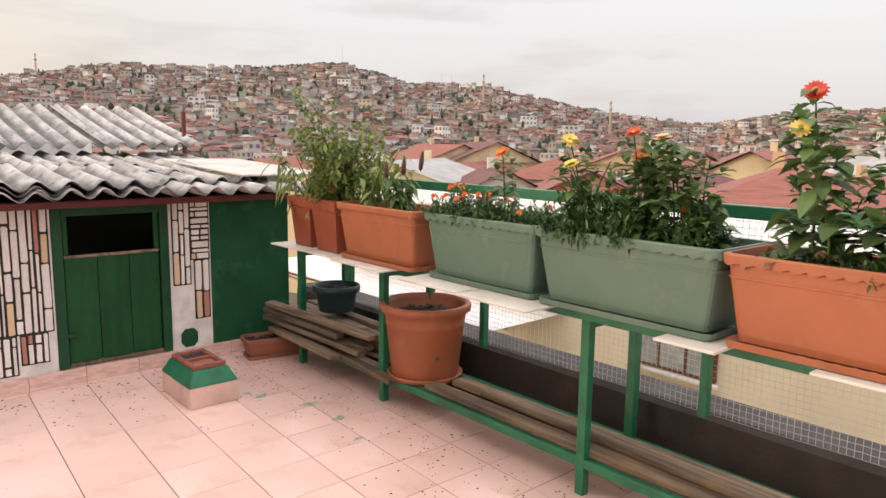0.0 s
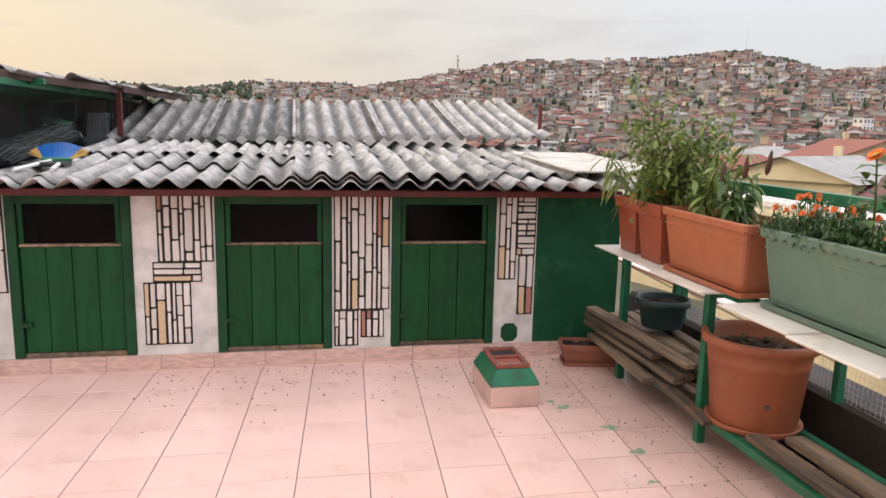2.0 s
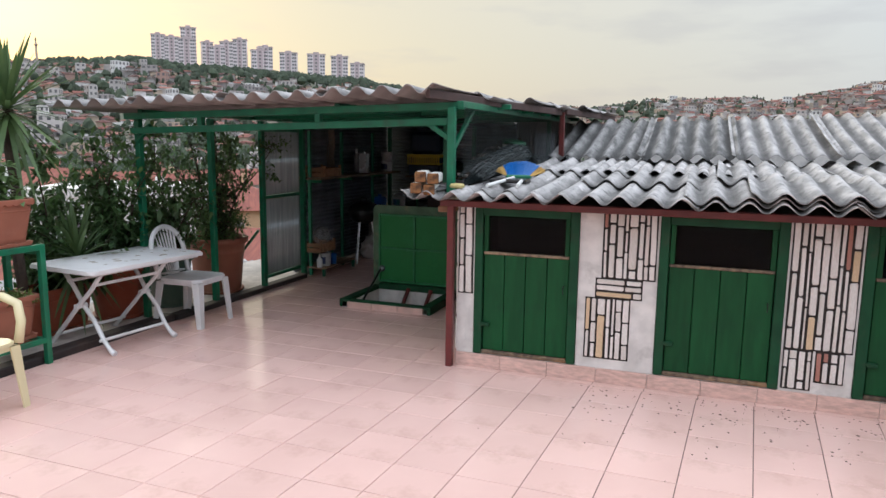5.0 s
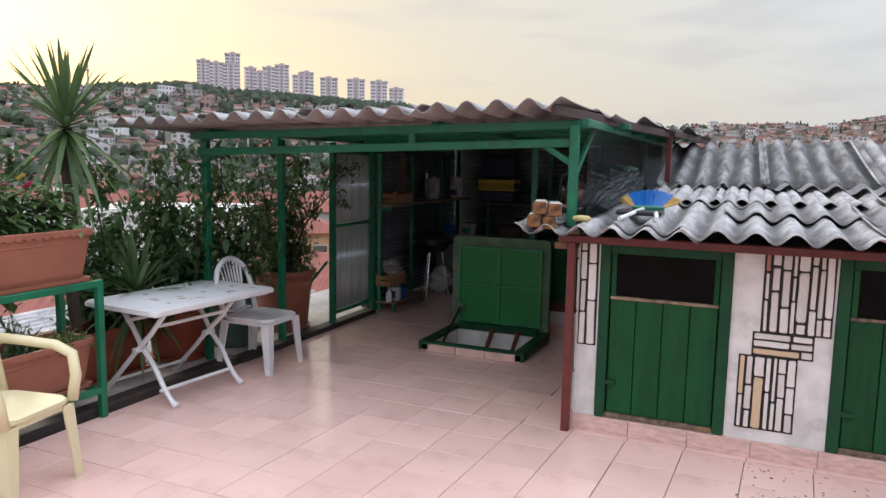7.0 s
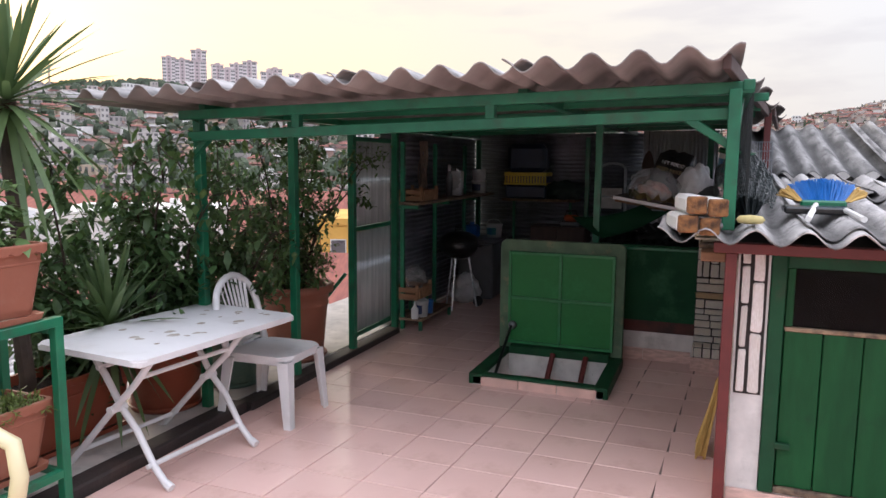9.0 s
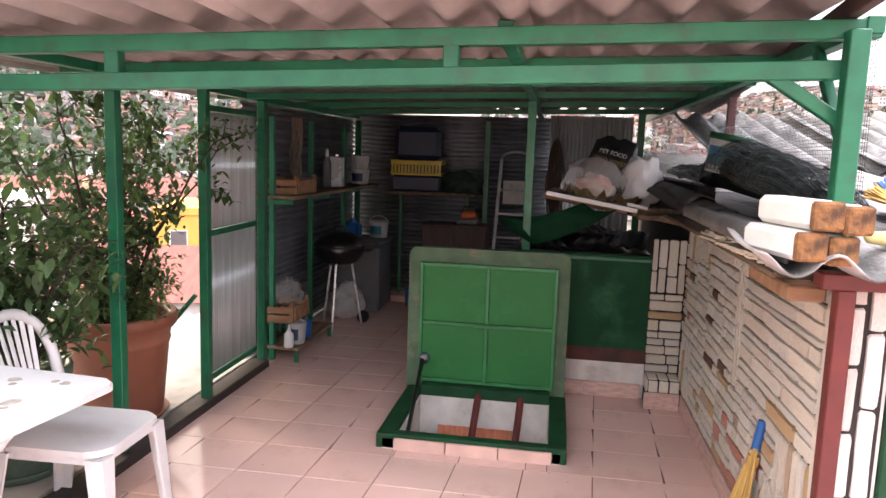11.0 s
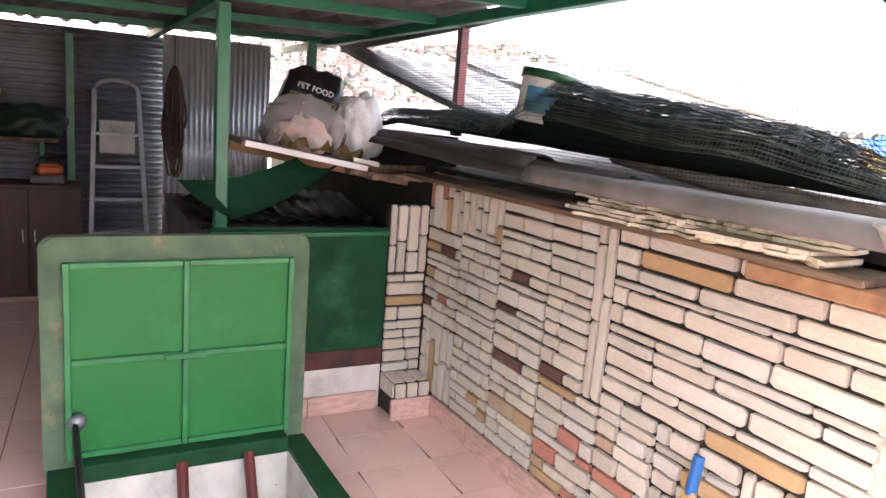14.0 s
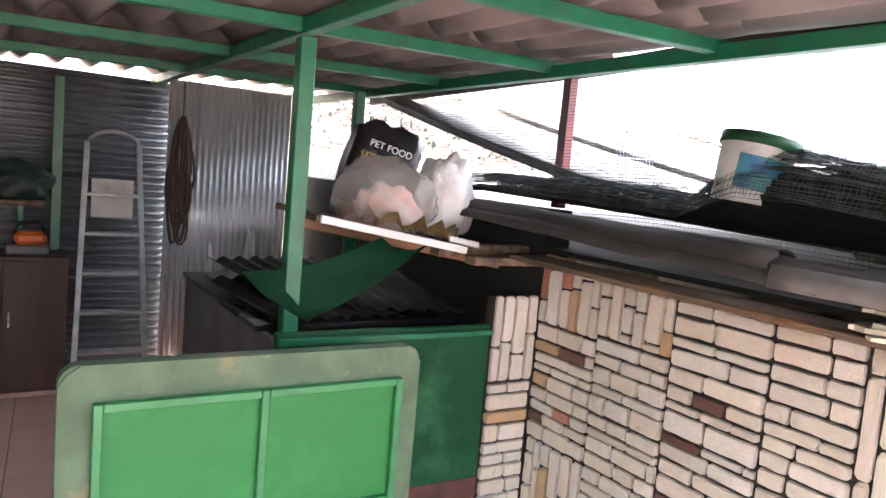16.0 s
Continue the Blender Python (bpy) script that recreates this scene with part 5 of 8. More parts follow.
# ---- small brooms ----
M_STRAW = material("broom_straw", (0.52, 0.34, 0.10), (0.40, 0.25, 0.07), rough=0.8, scale=20, island=True, vary=0.2)
M_BLUE = material("blue_plastic", (0.02, 0.13, 0.42), rough=0.4, scale=5, bump=0.03)
broom = thing("hand_broom", (-0.10, 0.55, 0), "yellow straw hand broom with blue handle leaning on the stone wall", "broom")
part("handle", tube([(0.068, 0.0, 0.42), (0.085, 0.0, 0.53)], 0.016, 10), M_BLUE, broom, "blue plastic handle")
bm = bmesh.new()
for k in range(90):
    a = brn.uniform(-1, 1)
    b = brn.uniform(-0.5, 0.5)
    add_tube(bm, [(0.066 + b * 0.012, a * 0.014, 0.43), (0.035 + b * 0.03, a * 0.045, 0.25), (-0.01 + b * 0.05, a * 0.10, 0.003 + brn.uniform(0, 0.03))], 0.0028, 4)
part("bristles", bm, M_STRAW, broom, "yellow straw bristles")
part("binding", tube([(0.066, 0.0, 0.40), (0.060, 0.0, 0.36)], 0.022, 10), M_STRAW, broom)

# ---- things on the shed roof ----
M_FOAM = material("white_foam_wrap", (0.72, 0.71, 0.68), (0.6, 0.59, 0.56), rough=0.7, scale=6, bump=0.2, depth=0.01)
M_CHIP = material("brown_chipboard_end", (0.26, 0.12, 0.04), (0.06, 0.03, 0.015), rough=0.95, scale=30, fine=80, bump=0.9, depth=0.01)
for k, (x, z) in enumerate(((-0.185, 1.250), (-0.105, 1.240), (-0.155, 1.323), (-0.078, 1.313))):
    w = thing("wrapped_block", (x - 0.015, -0.275 + 0.03 * (k % 2), z), "white-wrapped block with brown chip end on the roof corner", "block", "wrapped blocks", 14)
    part("wrap", box(-0.038, 0.038, 0.008, 0.24, -0.035, 0.035, 0.014), M_FOAM, w)
    part("end", box(-0.037, 0.037, -0.02, 0.0075, -0.034, 0.034, 0.006), M_CHIP, w, "rough brown chip end")
M_YEL = material("yellow_foam", (0.62, 0.52, 0.22), rough=0.8, scale=15, bump=0.3)
bm = lathe([(0.0, -0.018), (0.03, -0.012), (0.036, 0.0), (0.03, 0.014), (0.0, 0.02)], 14)
tagged(mesh_ob("sponge", moved(bm, Matrix.Diagonal((1.5, 0.9, 1, 1))), M_YEL, True), "crumpled yellow sponge on the roof", "sponge").matrix_basis = pose(0.03, -0.12, 1.262, 5, 0, 0)
brush = thing("broom_head", (0.335, 0.31, 1.292), "blue and straw bristled broom head lying on the roof", "broom")
bm = bmesh.new()
bm3 = bmesh.new()
bm2 = bmesh.new()
for k in range(420):
    a = radians(brn.uniform(14, 166))
    tgt = bm if 42 < math.degrees(a) < 138 else bm2 if math.degrees(a) <= 42 else bm3
    r0 = brn.uniform(0.15, 0.19)
    add_tube(tgt, [(0.105 * math.cos(a), brn.uniform(-0.01, 0.015), 0.03), (r0 * math.cos(a), 0.03 + r0 * math.sin(a) * 0.35 + brn.uniform(-0.02, 0.02), 0.03 + 0.52 * r0 * math.sin(a))], 0.003, 4)
part("bristles", bm, M_BLUE, brush, "blue plastic bristles")
part("side_bristles", bm2, M_STRAW, brush, "straw coloured bristles")
part("side_bristles", bm3, M_STRAW, brush, "straw coloured bristles")
part("bridge", box(-0.09, 0.09, -0.02, 0.02, 0.0, 0.035, 0.008), M_GREEN_METAL, brush)
part("handle", tube([(-0.03, -0.02, 0.015), (-0.10, -0.42, -0.02)], 0.012, 8), M_FOAM, brush, "pale worn stick")
pan = thing("dustpan", (0.30, 0.14, 1.275), "black plastic dustpan with pale handle lying on the roof", "dustpan")
part("pan", box(-0.13, 0.13, 0.0, 0.16, 0.0, 0.03, 0.008), M_BLACK, pan)
part("handle", tube([(0.10, 0.0, 0.02), (0.13, -0.22, 0.0)], 0.012, 8), M_FOAM, pan)

M_BAND = material("grey_edge_strip", (0.15, 0.142, 0.138), (0.09, 0.086, 0.083), rough=0.8, scale=5, fine=60, bump=0.3, stain=(0.07, 0.065, 0.06), stain_amt=0.5, stain_scale=4)
M_FELT = material("dark_roofing_felt", (0.055, 0.05, 0.048), (0.03, 0.028, 0.027), rough=0.85, scale=4, bump=0.5)
M_SHADE = material("dark_shade_net", (0.0035, 0.0075, 0.0080), (0.007, 0.012, 0.0125), rough=0.75, spec=0.15, scale=20, fine=160, bump=0.8, depth=0.01, stretch=(6, 0.7, 6))
netroll = thing("net_heap", (0.03, 0.06, 1.235), "heap of dark green shade netting along the roof edge", "netting")


def net_bank(y, a):
    """A point of the bunched netting: y along the roof edge, a round its back."""
    f = min(1.0, max(0.0, (y + 0.12) / 0.5)) ** 0.6 * min(1.0, max(0.05, (2.95 - y) / 0.5)) ** 0.5
    w = (0.125 + 0.03 * noise.noise((y * 1.7, math.cos(a) * 0.6, 1))) * f
    rise = min(1.0, max(0.0, y / 1.36))
    fall = min(1.0, max(0.0, (y - 1.36) / 0.16))
    h = ((0.060 + 0.068 * rise) * (1 - fall) + 0.052 * fall + 0.010 * noise.noise((y * 2.3, math.cos(a) * 0.8, 5))) * f
    fold = 0.003 * math.sin(a * 23 + 4 * noise.noise((y * 2.5, a, 8))) + 0.008 * noise.noise((y * 5, a * 4, 3))
    return (w + fold) * math.cos(a), y, 0.028 * y + (h + fold) * (1 + math.sin(a))


def net_skin(a0, a1, n, y0, y1, rows_, lift):
    bm = bmesh.new()
    g = []
    for j in range(rows_ + 1):
        y = y0 + (y1 - y0) * j / rows_
        g.append([])
        for i in range(n + 1):
            a = a0 + (a1 - a0) * i / n
            x, yy, z = net_bank(y, a)
            g[-1].append(bm.verts.new((x + lift * math.cos(a), yy, z + lift * math.sin(a))))
    for p, q in zip(g, g[1:]):
        for k in range(n):
            bm.faces.new((p[k], p[k + 1], q[k + 1], q[k]))
    return bm


bm = net_skin(0, 2 * math.pi, 90, 0.0, 2.9, 60, -0.033)
bmesh.ops.remove_doubles(bm, verts=bm.verts, dist=0.0005)
bmesh.ops.recalc_face_normals(bm, faces=bm.faces)
part("net_mass", bm, M_SHADE, netroll, "", True)
M_LACE = material("open_shade_net", (0.004, 0.008, 0.0085), (0.008, 0.014, 0.0145), rough=0.7, scale=20, bump=0)
lt = M_LACE.node_tree
l_co = lt.nodes.new("ShaderNodeTexCoord")
l_mp = lt.nodes.new("ShaderNodeMapping")
l_mp.inputs["Scale"].default_value = (90, 2.5, 90)
l_ns = lt.nodes.new("ShaderNodeTexNoise")
l_ns.inputs["Scale"].default_value = 1.0
l_ns.inputs["Detail"].default_value = 1.0
l_gt = lt.nodes.new("ShaderNodeMath")
l_gt.operation = "GREATER_THAN"
l_gt.inputs[1].default_value = 0.49
l_tr = lt.nodes.new("ShaderNodeBsdfTransparent")
l_mx = lt.nodes.new("ShaderNodeMixShader")
lt.links.new(l_co.outputs["Object"], l_mp.inputs[0])
lt.links.new(l_mp.outputs[0], l_ns.inputs["Vector"])
lt.links.new(l_ns.outputs[0], l_gt.inputs[0])
lt.links.new(l_gt.outputs[0], l_mx.inputs[0])
lt.links.new(lt.nodes["Principled BSDF"].outputs[0], l_mx.inputs[1])
lt.links.new(l_tr.outputs[0], l_mx.inputs[2])
lt.links.new(l_mx.outputs[0], lt.nodes["Material Output"].inputs[0])
for k, lift in enumerate((0.0, 0.014)):
    part("net_layer", net_skin(0.3, 2.5 - 0.25 * k, 30, 0.25, 2.6, 40, lift), M_LACE, netroll, "open weave of the loose netting", True)
def net_point(y, a, lift):
    x, yy, z = net_bank(y, a)
    return Vector((x + lift * math.cos(a), yy, z + lift * math.sin(a)))


M_THREAD = material("net_thread", (0.055, 0.070, 0.072), (0.008, 0.013, 0.013), rough=0.45, scale=9, bump=0)
bm = bmesh.new()
for k in range(58):
    a = 0.15 + 2.95 * k / 57
    add_tube(bm, [net_point(0.1 + 2.6 * i / 44, a + 0.02 * math.sin(i * 0.7 + k), 0.018 + 0.004 * math.sin(i * 1.1 + 2 * k)) for i in range(45)], 0.0010, 3, False)
for k in range(270):
    y = 0.1 + 2.6 * k / 269
    add_tube(bm, [net_point(y + 0.006 * math.sin(i * 0.9 + k), 0.15 + 2.95 * i / 18, 0.018) for i in range(19)], 0.0008, 3, False)
tagged(part("net_threads", bm, M_THREAD, netroll, "square mesh of the loose netting"), kind="stuff")
# fine screen under the canopy's side beam
M_SCREEN = material("screen_wire", (0.022, 0.028, 0.029), rough=0.5, metal=0.0, bump=0)
bm = bmesh.new()
for j in range(46):
    z = 1.26 + j * 0.0115
    add_tube(bm, [(0.02 + 0.004 * math.sin(k * 1.3 + j * 0.05), 0.03 + 4.5 * k / 24, z + 0.006 * math.sin(k * 0.9)) for k in range(25)], 0.0009, 3, False)
for i in range(300):
    y = 0.03 + i * 0.015
    add_tube(bm, [(0.02, y, 1.26), (0.02, y + 0.003, 1.78)], 0.0007, 3, False)
tagged(mesh_ob("insect_screen", bm, M_SCREEN), "fine wire insect screen under the canopy's side beam", "screen", kind="structure")
M_PAINTW = material("white_pail_plastic", (0.50, 0.51, 0.50), rough=0.45, scale=5, stain=(0.2, 0.2, 0.2), stain_amt=0.4, stain_scale=20)
M_LABEL = material("blue_label", (0.03, 0.10, 0.28), (0.03, 0.22, 0.18), rough=0.4, scale=14)


def pail(name, at, r, h, mat, label, lid=None, rx=0, ry=0, handle=True, stripe=None):
    p = thing(name, at, label, "bucket")
    p.matrix_basis = pose(*at, rx, ry, 0)
    part("body", lathe([(0.0, 0.0), (r * 0.84, 0.0), (r * 0.86, 0.01), (r * 0.97, h - 0.02), (r, h - 0.018), (r, h), (r * 0.94, h), (r * 0.82, 0.02), (0.0, 0.02)], 28), mat, p, "", True)
    if lid:
        part("lid", lathe([(0.0, h + 0.012), (r * 0.9, h + 0.012), (r * 1.05, h + 0.014), (r * 1.05, h - 0.016), (r * 1.005, h - 0.016)], 28), lid, p, "", True)
    if stripe:
        bl_ = bmesh.new()
        rw = [[bl_.verts.new(((r * (0.865 + 0.115 * f) + 0.0015) * math.cos(radians(a)), (r * (0.865 + 0.115 * f) + 0.0015) * math.sin(radians(a)), h * f)) for a in range(190, 301, 10)] for f in (0.2, 0.45, 0.72)]
        for a_, b_ in zip(rw, rw[1:]):
            for k in range(11):
                bl_.faces.new((a_[k], a_[k + 1], b_[k + 1], b_[k]))
        part("label", bl_, stripe, p, "printed paper label", True)
    if handle:
        part("handle", tube([(r * math.cos(a) * 1.0, 0.0 - 0.02 * math.sin(a), h - 0.03 + r * 0.9 * math.sin(a)) for a in (math.pi * k / 10 for k in range(11))], 0.003, 6), M_GALV, p)
    return p


pail("paint_bucket", (-0.03, 1.43, 1.385), 0.098, 0.165, M_PAINTW, "dirty white paint bucket with dark green lid in the netting", M_GREEN_FRAME, 4, 10, False, M_LABEL)
rack = thing("wire_rack", (0.14, 1.95, 1.385), "grey wire oven rack leaning on the roof", "rack")
for k in range(12):
    part("wire", tube([(-0.085 + 0.0155 * k, 0.0, 0.0), (-0.085 + 0.0155 * k, 0.08, 0.24)], 0.0018, 5), M_GALV_DULL, rack)
for z in (0.0, 0.06, 0.12, 0.18, 0.24):
    part("crosswire", tube([(-0.088, z * 0.33, z), (0.088, z * 0.33, z)], 0.0025, 5), M_GALV_DULL, rack)

# ledge board and stacked foam sheets on the side wall
setting("wall_top_board", box(-0.16, -0.002, 0.12, 2.25, 1.112, 1.130, 0.003), M_OLDWOOD, "weathered board along the wall top")
bb = tagged(mesh_ob("timber_block", box(-0.15, -0.05, 0.0, 0.40, 1.07, 1.111, 0.005), M_WOOD), "raw pine beam end under the roof corner", "timber")
def broken_sheet(L, W, th, seed):
    """A thin sheet with torn, uneven edges."""
    rn = random.Random(seed)
    n = 12
    rim = [(-W / 2 + rn.uniform(-0.012, 0.012), L * k / n) for k in range(n + 1)] + [(W / 2 + rn.uniform(-0.012, 0.012), L * k / n) for k in range(n, -1, -1)]
    rim = [(x, y + rn.uniform(-0.014, 0.014)) for x, y in rim]
    bm = bmesh.new()
    lo_ = [bm.verts.new((x, y, rn.uniform(-0.0015, 0.0015))) for x, y in rim]
    hi_ = [bm.verts.new((x * 0.985, y, th + rn.uniform(-0.002, 0.002))) for x, y in rim]
    bm.faces.new(hi_)
    bm.faces.new(list(reversed(lo_)))
    for k in range(len(rim)):
        q = (k + 1) % len(rim)
        bm.faces.new((lo_[k], lo_[q], hi_[q], hi_[k]))
    bmesh.ops.triangulate(bm, faces=[f for f in bm.faces if len(f.verts) > 4])
    return bm


M_FOAMC = material("yellowed_foam", (0.62, 0.57, 0.46), (0.46, 0.41, 0.32), rough=0.85, scale=14, fine=90, bump=0.8, depth=0.006, stain=(0.30, 0.22, 0.14), stain_amt=0.5, stain_scale=12, vary=0.12)
for k in range(15):
    col = k % 3
    z = 1.131 + 0.0125 * (k // 3)
    f = tagged(mesh_ob("foam_sheet", broken_sheet(brn.uniform(0.20, 0.34), brn.uniform(0.09, 0.14), 0.009, 700 + k), M_FOAMC), "broken yellowed foam sheet stacked on the wall top", "foam sheet", "foam sheets")
    f.matrix_basis = pose(-0.105 + brn.uniform(-0.02, 0.02), 0.20 + 0.27 * col + brn.uniform(-0.05, 0.05), z, 0, 0, brn.uniform(-7, 7))


def edge_sheet(name, prof, y0, y1, z0, z1, mat, label, category, seed, wob=0.004, thick=0.006):
    """A bent sheet that runs along the wall top; prof is its section in x and z."""
    bm = bmesh.new()
    n = 16
    g = []
    for j in range(n + 1):
        f = j / n
        cut = 0.02 * noise.noise((seed, 3, 1))
        g.append([bm.verts.new((x + wob * 2 * noise.noise((f * 5, k * 0.4, seed)), y0 + (y1 - y0) * f + (0.03 * noise.noise((k * 0.9, seed, f)) if j in (0, n) else 0) + cut,
                                z0 + (z1 - z0) * f + z + wob * 2 * noise.noise((f * 4, k * 0.5, seed + 7)))) for k, (x, z) in enumerate(prof)])
    for p, q in zip(g, g[1:]):
        for k in range(len(prof) - 1):
            bm.faces.new((p[k], p[k + 1], q[k + 1], q[k]))
    bmesh.ops.recalc_face_normals(bm, faces=bm.faces)
    bmesh.ops.solidify(bm, geom=list(bm.faces), thickness=thick)
    return tagged(mesh_ob(name, bm, mat, True), label, category)


arch = [(-0.145 + 0.062 * math.cos(math.pi - math.pi * k / 12), 0.052 * math.sin(math.pi * k / 12)) for k in range(13)]
edge_sheet("roof_felt", [(-0.235, -0.012), (-0.225, 0.012), (-0.20, 0.022), (-0.15, 0.02), (-0.09, 0.01)], 1.08, 2.62, 1.218, 1.262, M_FELT, "dark roofing felt folded over the wall top", "felt", 3)
edge_sheet("ridge_sheet", arch, 1.22, 2.60, 1.238, 1.262, M_FELT, "dark lichened half-round roof edge sheet", "roof sheet", 5)
edge_sheet("ridge_sheet", [(x + 0.002, z * 0.85 - 0.006) for x, z in arch], 0.80, 1.42, 1.228, 1.236, M_FELT, "curled dark felt strip on the roof edge", "felt", 8)
edge_sheet("edge_band", [(-0.232, -0.028), (-0.236, 0.0), (-0.228, 0.018), (-0.20, 0.026), (-0.14, 0.024), (-0.07, 0.012)], -0.22, 1.20, 1.228, 1.230, M_BAND, "smooth grey fibre cement strip along the roof edge", "roof strip", 11, 0.002, 0.008)

# ---- shelf with bags over the chest ----
shelf = thing("board_shelf", (-0.5, 2.55, 1.165), "rough board shelf with a white front edge", "shelf")
shelf.matrix_basis = pose(-0.5, 2.55, 1.165, 0, 9, -5)
part("board", box(-0.34, 0.50, -0.20, 0.35, -0.012, 0.012, 0.003), M_OLDWOOD, shelf)
part("edge", box(-0.33, 0.22, -0.222, -0.202, -0.012, 0.014, 0.003), M_WHITE_PL, shelf, "white plastic edge strip")
part("batten", box(-0.36, 0.52, 0.02, 0.06, -0.05, -0.013, 0.003), M_WOOD, shelf)
tarp = tagged(new("green_sheet"), "dark green stiff sheet hanging under the board shelf", "sheet")
bm = bmesh.new()
prof = [((-1.13, 2.22, 1.07), (-0.62, 2.36, 1.165)), ((-1.06, 2.25, 1.00), (-0.55, 2.38, 1.12)), ((-0.95, 2.27, 0.93), (-0.46, 2.40, 1.12)), ((-0.90, 2.28, 0.905), (-0.38, 2.42, 1.15))]
pv = [[bm.verts.new((Vector(a) * (1 - f) + Vector(b) * f) + Vector((0, 0.03 * math.sin(f * 3), -0.04 * math.sin(f * math.pi)))) for f in (0, 0.25, 0.5, 0.75, 1)] for a, b in prof]
for a, b in zip(pv, pv[1:]):
    for k in range(4):
        bm.faces.new((a[k], a[k + 1], b[k + 1], b[k]))
r_ = bmesh.ops.solidify(bm, geom=list(bm.faces), thickness=0.006)
ob = mesh_ob("sheet", bm, M_GREEN_WALL, True)
ob.parent = tarp


def lump(r, sx, sy, sz, seed, amp=0.25, cut=True, freq=2.2):
    bm = bmesh.new()
    bmesh.ops.create_icosphere(bm, subdivisions=4, radius=1.0)
    for v in bm.verts:
        n = noise.noise(v.co * freq + Vector((seed, 0, 0))) + 0.6 * abs(noise.noise(v.co * freq * 2.7 + Vector((0, seed, 0))))
        v.co *= 1 + amp * n
        v.co = Vector((v.co.x * sx, v.co.y * sy, max(v.co.z, -0.75 if cut else -9) * sz + 0.75 * sz)) * r
    return bm


M_CLEAR = bpy.data.materials.new("clear_plastic_bag")
M_CLEAR.use_nodes = True
cb = M_CLEAR.node_tree.nodes["Principled BSDF"]
cb.inputs["Base Color"].default_value = (0.9, 0.88, 0.86, 1)
cb.inputs["Roughness"].default_value = 0.12
cb.inputs["Transmission Weight"].default_value = 0.88
cb.inputs["IOR"].default_value = 1.06
M_BAGW = material("white_plastic_bag", (0.80, 0.79, 0.78), (0.70, 0.69, 0.69), rough=0.3, scale=6, fine=25, bump=0.6, depth=0.02, through_light=0.3)
M_CLOTH = material("mustard_cloth", (0.40, 0.29, 0.09), (0.22, 0.16, 0.07), rough=0.9, scale=12, bump=0.5)
M_PINK = material("pink_contents", (0.58, 0.33, 0.27), (0.50, 0.44, 0.40), rough=0.7, scale=14)
clear = thing("plastic_bag", (-0.56, 2.47, 1.182), "clear plastic bag of pink and brown oddments", "bag")
part("film", lump(0.165, 1.10, 0.85, 0.85, 3, 0.20, freq=2.4), M_CLEAR, clear, "clear crinkled film", True)
part("contents", lump(0.105, 1.1, 0.8, 0.8, 9, 0.35), M_PINK, clear, "pink and brown contents", True)
wb = tagged(mesh_ob("carrier_bag", lump(0.125, 0.95, 0.7, 1.45, 14, 0.30, freq=2.4), M_BAGW, True), "crumpled white plastic carrier bag on the shelf", "bag")
wb.matrix_basis = pose(-0.29, 2.56, 1.150, 0, 10, 0)
blk = thing("feed_bag", (-0.56, 2.70, 1.193), "black pet food bag with white and gold lettering", "bag")
bm = box(-0.13, 0.13, -0.055, 0.055, 0.0, 0.36, 0.02)
bmesh.ops.subdivide_edges(bm, edges=bm.edges, cuts=5, use_grid_fill=True)
for v in bm.verts:
    top = max(0.0, (v.co.z - 0.27) / 0.09)
    v.co.y *= 1 - 0.75 * top
    v.co.x *= 1 - 0.10 * top
    v.co += Vector((noise.noise(v.co * 9), noise.noise(v.co * 9 + Vector((3, 0, 0))), 0)) * 0.012
    v.co.z += top * 0.05 * noise.noise(v.co * 14)
blk.matrix_basis = pose(-0.50, 2.76, 1.175, -6, 14, -8) @ Matrix.Scale(1.12, 4)
part("sack", bm, M_BLACK, blk, "", True)
M_GOLD = material("gold_print", (0.48, 0.36, 0.16), rough=0.5, bump=0)


def lettering(text, size, m, mat, parent, name="lettering"):
    cu = bpy.data.curves.new(name, "FONT")
    cu.body, cu.size, cu.extrude = text, size, 0.0006
    cu.align_x = "CENTER"
    cu.materials.append(mat)
    ob = new(name, cu)
    ob.parent = parent
    ob.matrix_basis = m
    return ob


lettering("PET FOOD", 0.034, pose(0, -0.072, 0.255, 90, 0, 0), M_WHITE_PL, blk)
lettering("SEED MIXED", 0.038, pose(0, -0.072, 0.205, 90, 0, 0), M_GOLD, blk)
bm = bmesh.new()
N2 = 46
inner, outer = [], []
for i in range(N2):
    a = 2 * math.pi * i / N2
    inner.append(bm.verts.new((0.12 * math.cos(a), 0.10 * math.sin(a), 0.02)))
    outer.append(bm.verts.new(((0.20 + 0.02 * math.sin(5 * a)) * math.cos(a), (0.15 + 0.02 * math.cos(3 * a)) * math.sin(a), 0.03 + 0.028 * math.sin(i * 1.9))))
for i in range(N2):
    bm.faces.new((inner[i], inner[(i + 1) % N2], outer[(i + 1) % N2], outer[i]))
bmesh.ops.solidify(bm, geom=list(bm.faces), thickness=0.004)
cl = tagged(mesh_ob("cloth", bm, M_CLOTH, True), "rumpled mustard yellow cloth under the plastic bag", "cloth")
cl.matrix_basis = pose(-0.50, 2.47, 1.172, 0, 9, 0) @ Matrix.Diagonal((1.15, 1.15, 1.4, 1))
tagged(mesh_ob("cardboard_tube", tube([(-0.36, 2.35, 1.168), (-0.24, 2.34, 1.150)], 0.012, 10), M_FOAM), "short white tube on the shelf", "tube")

